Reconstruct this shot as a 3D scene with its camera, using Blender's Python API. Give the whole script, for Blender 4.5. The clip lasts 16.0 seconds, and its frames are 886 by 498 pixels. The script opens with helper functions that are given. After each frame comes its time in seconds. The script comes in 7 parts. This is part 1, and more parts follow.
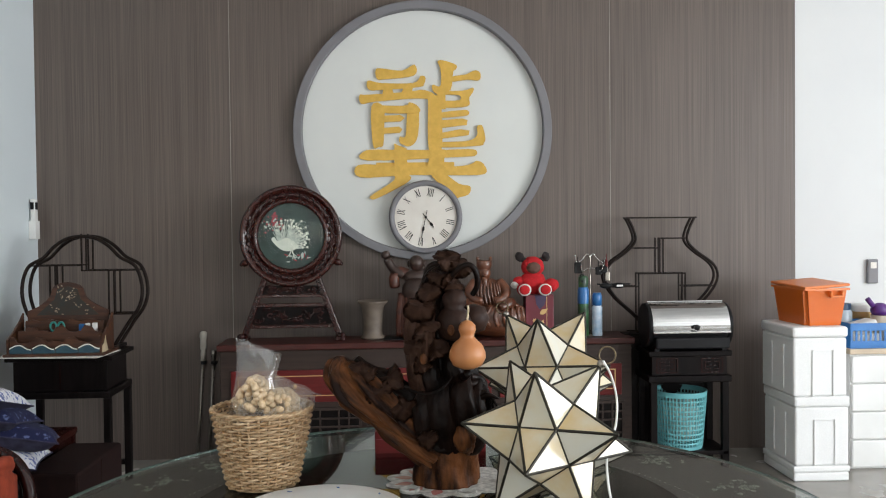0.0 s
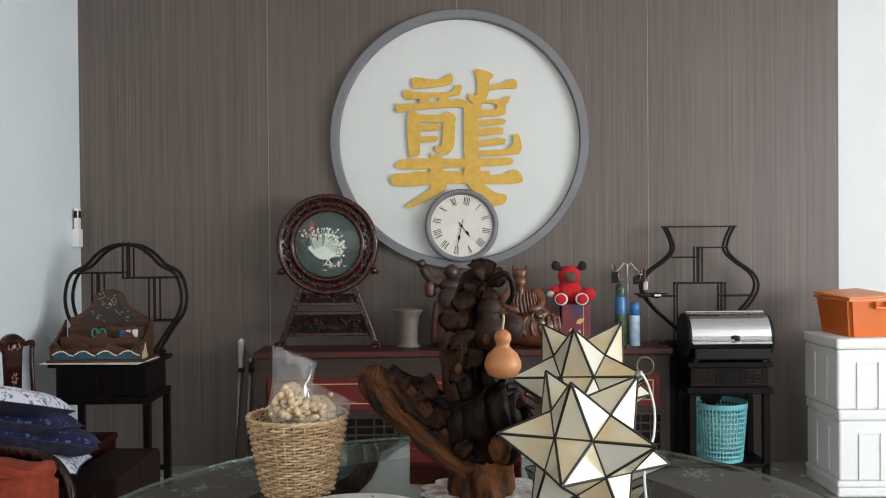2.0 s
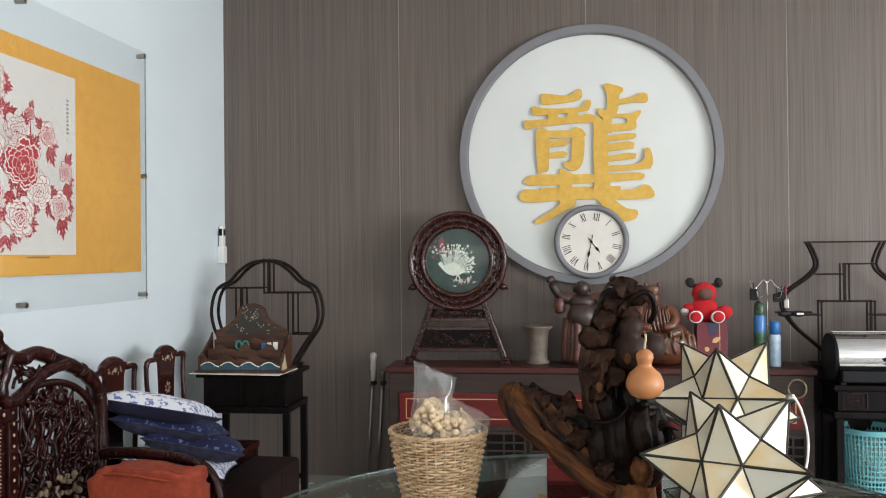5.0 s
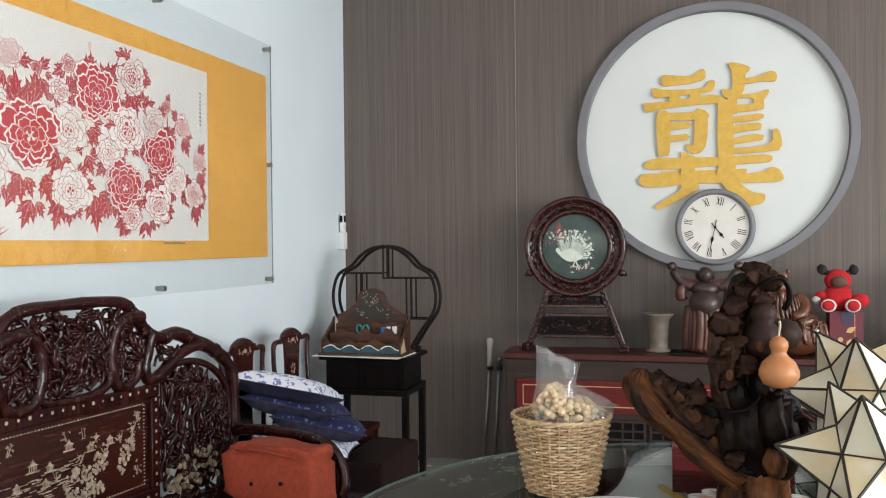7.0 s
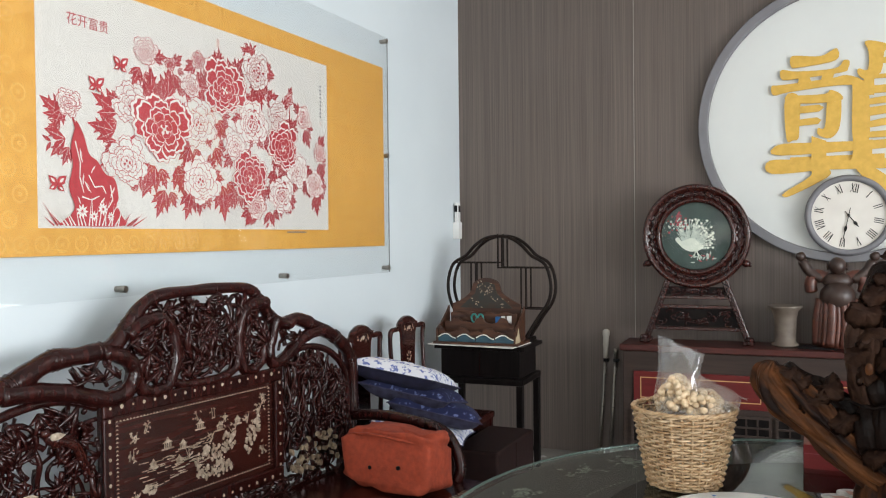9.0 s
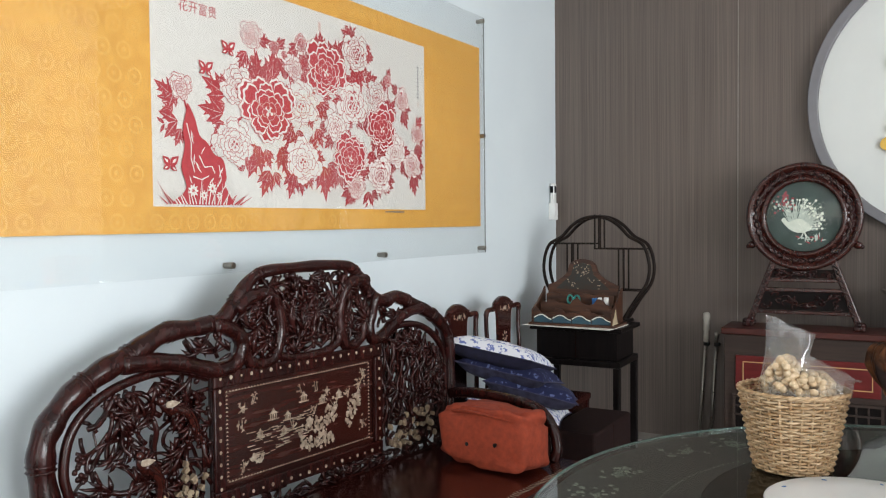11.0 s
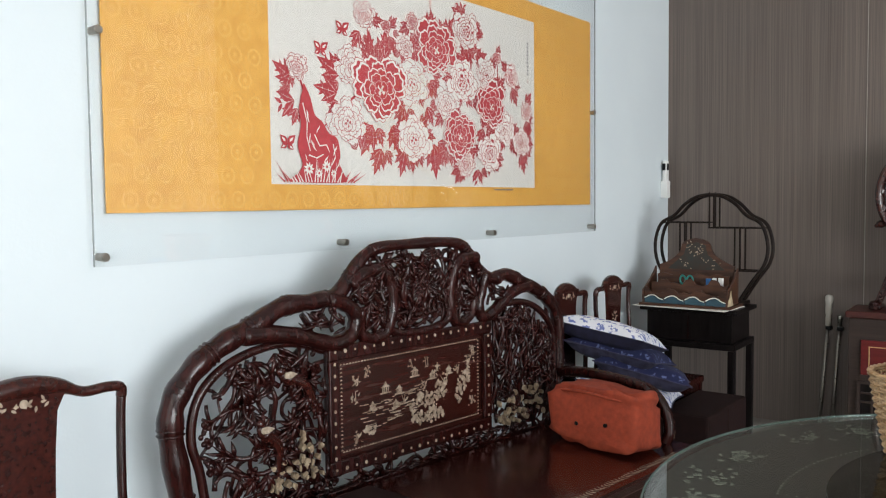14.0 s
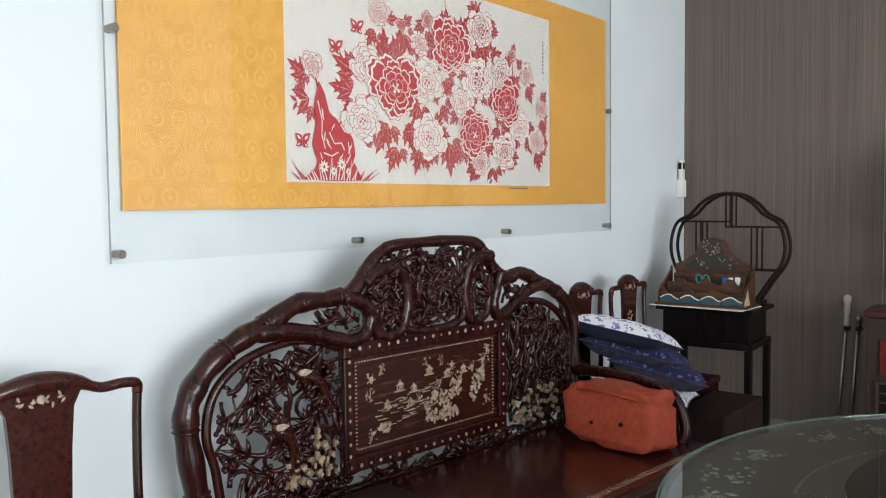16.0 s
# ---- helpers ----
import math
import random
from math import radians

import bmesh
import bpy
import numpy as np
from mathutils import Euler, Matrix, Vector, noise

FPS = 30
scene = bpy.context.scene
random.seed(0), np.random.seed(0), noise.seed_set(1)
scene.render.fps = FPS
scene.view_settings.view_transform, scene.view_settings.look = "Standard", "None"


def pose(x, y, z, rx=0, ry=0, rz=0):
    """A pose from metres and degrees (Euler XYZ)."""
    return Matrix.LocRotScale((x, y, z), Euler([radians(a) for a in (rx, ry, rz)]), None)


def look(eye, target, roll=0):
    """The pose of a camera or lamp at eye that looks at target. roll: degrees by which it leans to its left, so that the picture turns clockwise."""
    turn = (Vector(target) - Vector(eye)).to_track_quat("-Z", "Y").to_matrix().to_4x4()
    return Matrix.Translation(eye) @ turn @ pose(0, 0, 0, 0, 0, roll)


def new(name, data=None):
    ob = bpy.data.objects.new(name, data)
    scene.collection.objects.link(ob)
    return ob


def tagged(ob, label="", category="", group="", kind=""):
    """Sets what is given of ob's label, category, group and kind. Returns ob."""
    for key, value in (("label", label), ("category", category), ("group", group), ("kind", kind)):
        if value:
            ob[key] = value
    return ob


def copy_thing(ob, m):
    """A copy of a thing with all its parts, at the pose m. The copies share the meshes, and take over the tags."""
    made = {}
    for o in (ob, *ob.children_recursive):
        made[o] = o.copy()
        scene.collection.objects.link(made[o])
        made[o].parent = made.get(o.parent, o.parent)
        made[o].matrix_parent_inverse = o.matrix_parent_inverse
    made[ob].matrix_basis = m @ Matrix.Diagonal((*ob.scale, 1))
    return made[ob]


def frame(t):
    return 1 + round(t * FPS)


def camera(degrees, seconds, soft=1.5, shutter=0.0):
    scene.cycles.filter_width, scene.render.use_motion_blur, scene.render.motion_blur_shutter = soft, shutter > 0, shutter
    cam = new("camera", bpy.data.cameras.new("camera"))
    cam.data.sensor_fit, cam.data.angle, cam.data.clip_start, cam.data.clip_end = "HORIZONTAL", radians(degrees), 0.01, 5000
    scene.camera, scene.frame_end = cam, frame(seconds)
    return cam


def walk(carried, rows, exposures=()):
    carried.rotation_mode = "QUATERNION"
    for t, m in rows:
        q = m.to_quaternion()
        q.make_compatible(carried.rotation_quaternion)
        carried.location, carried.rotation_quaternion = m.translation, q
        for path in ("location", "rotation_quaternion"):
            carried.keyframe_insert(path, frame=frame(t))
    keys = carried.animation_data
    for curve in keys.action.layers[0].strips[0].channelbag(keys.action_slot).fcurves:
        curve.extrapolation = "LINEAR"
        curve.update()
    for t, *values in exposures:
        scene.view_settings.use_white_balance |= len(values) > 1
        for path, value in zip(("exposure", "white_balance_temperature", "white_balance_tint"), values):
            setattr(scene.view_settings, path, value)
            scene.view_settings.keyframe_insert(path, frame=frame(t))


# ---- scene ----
cam = camera(55.7, 16.0, soft=1.1)
PATH = [
    (0, (-0.326, -0.304, 1.448), (-0.254, 1.695, 1.404), -0.6),
    (0.5, (-0.322, -0.296, 1.446), (-0.272, 1.703, 1.405), -0.6),
    (1, (-0.322, -0.295, 1.448), (-0.302, 1.705, 1.412), -0.5),
    (1.5, (-0.324, -0.299, 1.449), (-0.327, 1.701, 1.42), -0.5),
    (2, (-0.324, -0.297, 1.447), (-0.338, 1.703, 1.425), -0.5),
    (2.5, (-0.328, -0.301, 1.449), (-0.348, 1.699, 1.429), -0.5),
    (3, (-0.328, -0.307, 1.452), (-0.376, 1.693, 1.439), -0.6),
    (3.5, (-0.335, -0.313, 1.454), (-0.439, 1.685, 1.455), -0.5),
    (4, (-0.348, -0.318, 1.456), (-0.52, 1.675, 1.469), -0.5),
    (6.5, (-0.384, -0.33, 1.452), (-0.879, 1.608, 1.452), -0.6),
    (7, (-0.392, -0.334, 1.449), (-0.956, 1.585, 1.437), -0.6),
    (7.5, (-0.402, -0.338, 1.447), (-1.039, 1.557, 1.426), -0.6),
    (8, (-0.412, -0.336, 1.443), (-1.12, 1.534, 1.414), -0.7),
    (8.5, (-0.411, -0.33, 1.44), (-1.182, 1.515, 1.405), -0.7),
    (9, (-0.408, -0.332, 1.438), (-1.223, 1.494, 1.408), -0.6),
    (11.5, (-0.427, -0.351, 1.416), (-1.482, 1.346, 1.334), -0.6),
    (12, (-0.431, -0.351, 1.415), (-1.523, 1.322, 1.319), -0.6),
    (12.5, (-0.429, -0.358, 1.416), (-1.554, 1.292, 1.315), -0.5),
    (13, (-0.431, -0.362, 1.417), (-1.591, 1.264, 1.316), -0.5),
    (13.5, (-0.439, -0.362, 1.411), (-1.626, 1.244, 1.307), -0.5),
    (14, (-0.442, -0.36, 1.41), (-1.658, 1.225, 1.298), -0.6),
    (14.5, (-0.449, -0.365, 1.41), (-1.686, 1.203, 1.311), -0.6),
    (15, (-0.45, -0.368, 1.41), (-1.698, 1.192, 1.313), -0.5),
    (15.5, (-0.453, -0.367, 1.408), (-1.699, 1.194, 1.306), -0.5),
    (16, (-0.445, -0.357, 1.4), (-1.688, 1.206, 1.29), -0.6),
]
walk(cam, [(t, look(eye, target, roll)) for t, eye, target, roll in PATH],
     [(0.0, 0.05), (2.5, 0.08), (4.0, 0.25), (6.5, 0.38), (9.0, 0.40), (12.0, 0.29), (16.0, 0.25)])

# ---- light ----
world = bpy.data.worlds.new("world")
scene.world = world
world.use_nodes = True
wn = world.node_tree.nodes
sky = wn.new("ShaderNodeTexSky")
sky.sky_type, sky.sun_disc = "NISHITA", False
sky.sun_elevation, sky.sun_rotation = radians(50), radians(130)
world.node_tree.links.new(sky.outputs[0], wn["Background"].inputs[0])
wn["Background"].inputs[1].default_value = 0.12


def area_light(name, place, target, w, h, power, colour):
    data = bpy.data.lights.new(name, "AREA")
    data.shape, data.size, data.size_y, data.energy, data.color = "RECTANGLE", w, h, power, colour
    ob = new(name, data)
    ob.matrix_world = look(place, target)
    return ob


area_light("window_daylight", (6.15, -0.5, 1.85), (-3, 0.3, 1.5), 5.4, 2.3, 475, (0.92, 0.95, 0.98))
area_light("door_daylight", (0.2, -3.9, 1.5), (0.2, 3, 1.5), 4.6, 2.6, 62, (1.0, 0.94, 0.87))
sun_data = bpy.data.lights.new("sun", "SUN")
sun_data.energy, sun_data.angle, sun_data.color = 2.0, radians(0.5), (1.0, 0.95, 0.88)
new("sun", sun_data).matrix_world = look((8, -6.7, 12.5), (0, 0, 0))


# ---- materials ----
def material(name, colour, rough=0.5, metal=0.0, second=None, scale=(8, 8, 8), detail=6.0, spread=(0.35, 0.7),
             bump=0.0, bump_scale=60.0, coat=0.0, vary=0.0, wear=0.08, spec=0.5):
    """A surface with stretched grain between two colours, blotches, and fine relief."""
    m = bpy.data.materials.new(name)
    m.use_nodes = True
    n, link = m.node_tree.nodes, m.node_tree.links.new
    b = n["Principled BSDF"]
    b.inputs["Roughness"].default_value, b.inputs["Metallic"].default_value = rough, metal
    b.inputs["Coat Weight"].default_value, b.inputs["Coat Roughness"].default_value = coat, 0.12
    b.inputs["Specular IOR Level"].default_value = spec
    co = n.new("ShaderNodeTexCoord")
    mp = n.new("ShaderNodeMapping")
    mp.inputs["Scale"].default_value = scale
    link(co.outputs["Object"], mp.inputs[0])
    no = n.new("ShaderNodeTexNoise")
    no.inputs["Scale"].default_value, no.inputs["Detail"].default_value = 1.0, detail
    link(mp.outputs[0], no.inputs["Vector"])
    ra = n.new("ShaderNodeValToRGB")
    ra.color_ramp.elements[0].position, ra.color_ramp.elements[1].position = spread
    second = second or tuple(c * 0.8 for c in colour)
    ra.color_ramp.elements[0].color, ra.color_ramp.elements[1].color = (*second, 1), (*colour, 1)
    link(no.outputs[0], ra.inputs[0])
    big = n.new("ShaderNodeTexNoise")
    big.inputs["Scale"].default_value, big.inputs["Detail"].default_value = 2.3, 3.0
    link(co.outputs["Object"], big.inputs["Vector"])
    hsv = n.new("ShaderNodeHueSaturation")
    mr = n.new("ShaderNodeMapRange")
    mr.inputs["To Min"].default_value, mr.inputs["To Max"].default_value = 1 - wear, 1 + wear
    link(big.outputs[0], mr.inputs[0])
    value = mr.outputs[0]
    if vary:
        info = n.new("ShaderNodeObjectInfo")
        mv = n.new("ShaderNodeMapRange")
        mv.inputs["To Min"].default_value, mv.inputs["To Max"].default_value = 1 - vary, 1 + vary
        link(info.outputs["Random"], mv.inputs[0])
        mul = n.new("ShaderNodeMath")
        mul.operation = "MULTIPLY"
        link(value, mul.inputs[0]), link(mv.outputs[0], mul.inputs[1])
        value = mul.outputs[0]
    link(value, hsv.inputs["Value"])
    link(ra.outputs[0], hsv.inputs["Color"])
    link(hsv.outputs[0], b.inputs["Base Color"])
    rr = n.new("ShaderNodeMapRange")
    rr.inputs["To Min"].default_value, rr.inputs["To Max"].default_value = max(0, rough - 0.08), min(1, rough + 0.08)
    link(no.outputs[0], rr.inputs[0])
    link(rr.outputs[0], b.inputs["Roughness"])
    if bump:
        fine = n.new("ShaderNodeTexNoise")
        fine.inputs["Scale"].default_value, fine.inputs["Detail"].default_value = bump_scale, 4.0
        link(co.outputs["Object"], fine.inputs["Vector"])
        bp = n.new("ShaderNodeBump")
        bp.inputs["Strength"].default_value, bp.inputs["Distance"].default_value = bump, 0.01
        link(fine.outputs[0], bp.inputs["Height"])
        link(bp.outputs[0], b.inputs["Normal"])
    return m


def glass(name, colour=(1, 1, 1), rough=0.0, gloss=0.03):
    """Thin clear sheet: mostly lets light through, with a glossy face."""
    m = bpy.data.materials.new(name)
    m.use_nodes = True
    n, link = m.node_tree.nodes, m.node_tree.links.new
    n.remove(n["Principled BSDF"])
    tr, gl, mix, lw, mr = (n.new(k) for k in ("ShaderNodeBsdfTransparent", "ShaderNodeBsdfGlossy", "ShaderNodeMixShader", "ShaderNodeLayerWeight", "ShaderNodeMapRange"))
    tr.inputs[0].default_value = (*colour, 1)
    gl.inputs["Roughness"].default_value = rough
    pw = n.new("ShaderNodeMath")
    pw.operation = "POWER"
    pw.inputs[1].default_value = 4.0
    link(lw.outputs["Facing"], pw.inputs[0])
    mr.inputs["To Min"].default_value, mr.inputs["To Max"].default_value = gloss, 0.6
    link(pw.outputs[0], mr.inputs[0])
    link(mr.outputs[0], mix.inputs[0]), link(tr.outputs[0], mix.inputs[1]), link(gl.outputs[0], mix.inputs[2])
    link(mix.outputs[0], n["Material Output"].inputs[0])
    return m


M_laminate = material("brown_laminate", (0.158, 0.125, 0.108), 0.5, second=(0.088, 0.067, 0.057), scale=(210, 210, 1.1), spread=(0.30, 0.72), bump=0.04, bump_scale=200, wear=0.06)


def streaks(m, scale, low, high):
    """Lays broader streaks of lighter and darker grain over a material's colour."""
    n, link = m.node_tree.nodes, m.node_tree.links.new
    b = n["Principled BSDF"]
    was = b.inputs["Base Color"].links[0].from_socket
    co, mp, no, mr, hsv = (n.new(k) for k in ("ShaderNodeTexCoord", "ShaderNodeMapping", "ShaderNodeTexNoise", "ShaderNodeMapRange", "ShaderNodeHueSaturation"))
    mp.inputs["Scale"].default_value = scale
    no.inputs["Scale"].default_value, no.inputs["Detail"].default_value = 1.0, 4.0
    mr.inputs["From Min"].default_value, mr.inputs["From Max"].default_value = 0.3, 0.7
    mr.inputs["To Min"].default_value, mr.inputs["To Max"].default_value = low, high
    link(co.outputs["Object"], mp.inputs[0]), link(mp.outputs[0], no.inputs["Vector"]), link(no.outputs[0], mr.inputs[0])
    link(mr.outputs[0], hsv.inputs["Value"]), link(was, hsv.inputs["Color"]), link(hsv.outputs[0], b.inputs["Base Color"])


streaks(M_laminate, (38, 38, 0.35), 0.87, 1.13)
streaks(M_laminate, (9, 9, 0.15), 0.94, 1.06)
M_joint = material("pale_joint", (0.34, 0.31, 0.28), 0.6)
M_white = material("white_paint", (0.70, 0.71, 0.71), 0.65, second=(0.67, 0.68, 0.685), scale=(1.5, 1.5, 1.5), bump=0.05, bump_scale=90, wear=0.02)
M_paleblue = material("pale_blue_paint", (0.70, 0.765, 0.79), 0.65, second=(0.665, 0.73, 0.76), scale=(1.5, 1.5, 1.5), bump=0.05, bump_scale=90, wear=0.02)
M_ceiling = material("ceiling_paint", (0.8, 0.8, 0.8), 0.8, second=(0.76, 0.76, 0.76), scale=(2, 2, 2), wear=0.02)
M_floor = material("floor_tile", (0.32, 0.30, 0.27), 0.25, second=(0.26, 0.24, 0.215), scale=(3, 3, 3), wear=0.05)
M_ring = material("grey_ring", (0.20, 0.197, 0.212), 0.5, second=(0.175, 0.172, 0.186), scale=(6, 6, 6))
M_disc = material("white_disc", (0.69, 0.71, 0.685), 0.6, second=(0.66, 0.68, 0.66), scale=(3, 3, 3), wear=0.02)
M_gold = material("yellow_gold_board", (0.72, 0.44, 0.075), 0.45, second=(0.62, 0.37, 0.055), scale=(30, 30, 30), wear=0.05)
M_dark = material("near_black_wood", (0.010, 0.0072, 0.007), 0.4, second=(0.004, 0.003, 0.003), scale=(40, 40, 4), wear=0.2, spec=0.10)
M_rattan = material("brown_rattan_rod", (0.022, 0.014, 0.011), 0.5, second=(0.010, 0.0065, 0.0055), scale=(40, 40, 20), wear=0.2, spec=0.15)
M_rose = material("rosewood", (0.036, 0.0072, 0.0058), 0.22, second=(0.013, 0.0030, 0.0026), scale=(45, 45, 6), coat=0.12, bump=0.08, bump_scale=110, wear=0.25, spec=0.28)
M_rose_red = material("red_rosewood", (0.050, 0.0105, 0.007), 0.22, second=(0.024, 0.0055, 0.0045), scale=(60, 7, 60), coat=0.25, wear=0.15, spec=0.35)
M_mahog = material("mahogany", (0.075, 0.017, 0.013), 0.35, second=(0.045, 0.011, 0.009), scale=(4, 60, 60), wear=0.15, spec=0.3)
M_cab = material("brown_cabinet", (0.048, 0.031, 0.025), 0.5, second=(0.032, 0.021, 0.017), scale=(4, 60, 60), wear=0.15, spec=0.25)
M_red = material("red_lacquer", (0.13, 0.012, 0.012), 0.35, second=(0.10, 0.009, 0.009), scale=(8, 60, 60), wear=0.1, spec=0.25)
M_goldline = material("gold_line", (0.7, 0.45, 0.2), 0.35, 0.6)
M_pearl = material("mother_of_pearl", (0.52, 0.43, 0.33), 0.25, second=(0.22, 0.165, 0.12), scale=(60, 60, 60), coat=0.5, wear=0.15)
M_steel = material("brushed_steel", (0.66, 0.66, 0.65), 0.07, 1.0, scale=(4, 200, 200), wear=0.05)
M_boltsteel = material("dull_steel", (0.36, 0.33, 0.29), 0.3, 1.0, scale=(60, 60, 60))
M_black = material("black_plastic", (0.009, 0.009, 0.010), 0.4, second=(0.006, 0.006, 0.007), spec=0.2)
M_whiteplastic = material("white_plastic", (0.78, 0.78, 0.76), 0.4, second=(0.74, 0.74, 0.72))
M_foam = material("white_polystyrene", (0.82, 0.82, 0.81), 0.7, second=(0.78, 0.78, 0.77), scale=(120, 120, 120), bump=0.04, bump_scale=260, wear=0.04)
M_yellow = material("yellow_brocade", (0.85, 0.46, 0.095), 0.55, second=(0.76, 0.385, 0.070), scale=(18, 18, 18), wear=0.1, bump=0.05, bump_scale=300)
M_paper = material("speckled_paper", (0.80, 0.77, 0.72), 0.7, second=(0.71, 0.68, 0.63), scale=(60, 60, 60), wear=0.03)
M_paperred = material("papercut_red", (0.52, 0.055, 0.065), 0.7, second=(0.44, 0.04, 0.05), scale=(40, 40, 40))
M_paperpink = material("papercut_pale", (0.72, 0.50, 0.44), 0.7, second=(0.72, 0.62, 0.55), scale=(30, 30, 30))
M_acrylic = glass("acrylic_sheet", (0.97, 0.975, 0.975))
M_clear = glass("clear_glass", (0.93, 0.97, 0.95))


# ---- building helpers ----
def part(name, bm, mat, parent=None, label="", smooth=False, at=None):
    """Links a bmesh as one mesh object under a thing or a part."""
    me = bpy.data.meshes.new(name)
    bmesh.ops.recalc_face_normals(bm, faces=bm.faces)
    if smooth:
        for f in bm.faces:
            f.smooth = True
    bm.to_mesh(me)
    bm.free()
    me.materials.append(mat)
    ob = new(name, me)
    if parent:
        ob.parent = parent
    if at:
        ob.matrix_local = at
    if label:
        ob["label"] = label
    return ob


def again(ob, at):
    """A further part on the same mesh, under the same parent."""
    o = new(ob.name.split(".")[0], ob.data)
    o.parent = ob.parent
    o.matrix_local = at
    return o


def thing(name, m, label, category, group="", kind=""):
    ob = new(name)
    ob.empty_display_size = 0.1
    ob.matrix_world = m
    return tagged(ob, label, category, group, kind)


def add_box(bm, lo, hi, bevel=0.0, m=None):
    vs = [bm.verts.new((x, y, z)) for x in (lo[0], hi[0]) for y in (lo[1], hi[1]) for z in (lo[2], hi[2])]
    fs = [bm.faces.new([vs[i] for i in f]) for f in ((0, 1, 3, 2), (4, 6, 7, 5), (0, 4, 5, 1), (2, 3, 7, 6), (0, 2, 6, 4), (1, 5, 7, 3))]
    if bevel:
        es = list({e for f in fs for e in f.edges})
        r = bmesh.ops.bevel(bm, geom=es, offset=bevel, segments=2, affect="EDGES", profile=0.5)
        vs = list({v for f in r["faces"] for v in f.verts} | {v for v in vs if v.is_valid})
    if m:
        bmesh.ops.transform(bm, matrix=m, verts=vs)
    return bm


def box(lo, hi, bevel=0.0, m=None):
    return add_box(bmesh.new(), lo, hi, bevel, m)


def add_lathe(bm, profile, n=32, m=None, wobble=0.0):
    """Turned shape from (radius, z) pairs, round the z axis."""
    rings = []
    for k, (r, z) in enumerate(profile):
        if r < 1e-5:
            rings.append([bm.verts.new((0, 0, z))])
        else:
            rings.append([bm.verts.new((r * math.cos(2 * math.pi * i / n) * (1 + wobble * noise.noise((i * 0.7, k, 3))), r * math.sin(2 * math.pi * i / n), z)) for i in range(n)])
    for a, b in zip(rings, rings[1:]):
        for i in range(n):
            j = (i + 1) % n
            if len(a) == 1 and len(b) == 1:
                continue
            if len(a) == 1:
                bm.faces.new((a[0], b[j], b[i]))
            elif len(b) == 1:
                bm.faces.new((a[i], a[j], b[0]))
            else:
                bm.faces.new((a[i], a[j], b[j], b[i]))
    if m:
        bmesh.ops.transform(bm, matrix=m, verts=[v for r in rings for v in r])
    return bm


def lathe(profile, n=32, m=None, wobble=0.0):
    return add_lathe(bmesh.new(), profile, n, m, wobble)


def add_tube(bm, pts, radius, n=8, closed=False, flat=1.0):
    """A rod along points; radius is a number or one for each point; flat squeezes it along its second axis."""
    pts = [Vector(p) for p in pts]
    k = len(pts)
    rad = radius if isinstance(radius, (list, tuple)) else [radius] * k
    rings, up = [], None
    for i, p in enumerate(pts):
        a = pts[(i - 1) % k] if closed or i else p
        b = pts[(i + 1) % k] if closed or i < k - 1 else p
        d = (b - a).normalized()
        if up is None:
            up = Vector((0, 0, 1)) if abs(d.z) < 0.9 else Vector((0, 1, 0))
        side = d.cross(up).normalized()
        up = side.cross(d).normalized()
        rings.append([bm.verts.new(p + rad[i] * (math.cos(2 * math.pi * j / n) * side + flat * math.sin(2 * math.pi * j / n) * up)) for j in range(n)])
    span = range(k) if closed else range(k - 1)
    for i in span:
        r, s = rings[i], rings[(i + 1) % k]
        for j in range(n):
            bm.faces.new((r[j], r[(j + 1) % n], s[(j + 1) % n], s[j]))
    if not closed:
        bm.faces.new(rings[0][::-1]), bm.faces.new(rings[-1])
    return bm


def tube(pts, radius, n=8, closed=False, flat=1.0):
    return add_tube(bmesh.new(), pts, radius, n, closed, flat)


def smooth_path(pts, steps=6, closed=False):
    """Catmull-Rom through the points."""
    pts = [Vector(p) for p in pts]
    k, out = len(pts), []
    g = (lambda i: pts[i % k]) if closed else (lambda i: pts[max(0, min(k - 1, i))])
    for i in range(k if closed else k - 1):
        a, b, c, d = g(i - 1), g(i), g(i + 1), g(i + 2)
        for s in range(steps):
            t = s / steps
            out.append(0.5 * ((2 * b) + (c - a) * t + (2 * a - 5 * b + 4 * c - d) * t * t + (3 * b - a - 3 * c + d) * t ** 3))
    return out if closed else out + [pts[-1]]


def add_slab(bm, outline, lo, hi, to=None):
    """A flat polygon, given as (u, v), thickened from lo to hi; `to` maps (u, v, w) to a place."""
    to = to or (lambda u, v, w: (u, w, v))
    a = [bm.verts.new(to(u, v, lo)) for u, v in outline]
    b = [bm.verts.new(to(u, v, hi)) for u, v in outline]
    fs = [bm.faces.new(a), bm.faces.new(b[::-1])]
    for f in fs:
        f.normal_update()
    for i in range(len(a)):
        j = (i + 1) % len(a)
        bm.faces.new((a[i], b[i], b[j], a[j]))
    bmesh.ops.triangulate(bm, faces=fs)
    return bm


def slab(outline, lo, hi, to=None):
    return add_slab(bmesh.new(), outline, lo, hi, to)


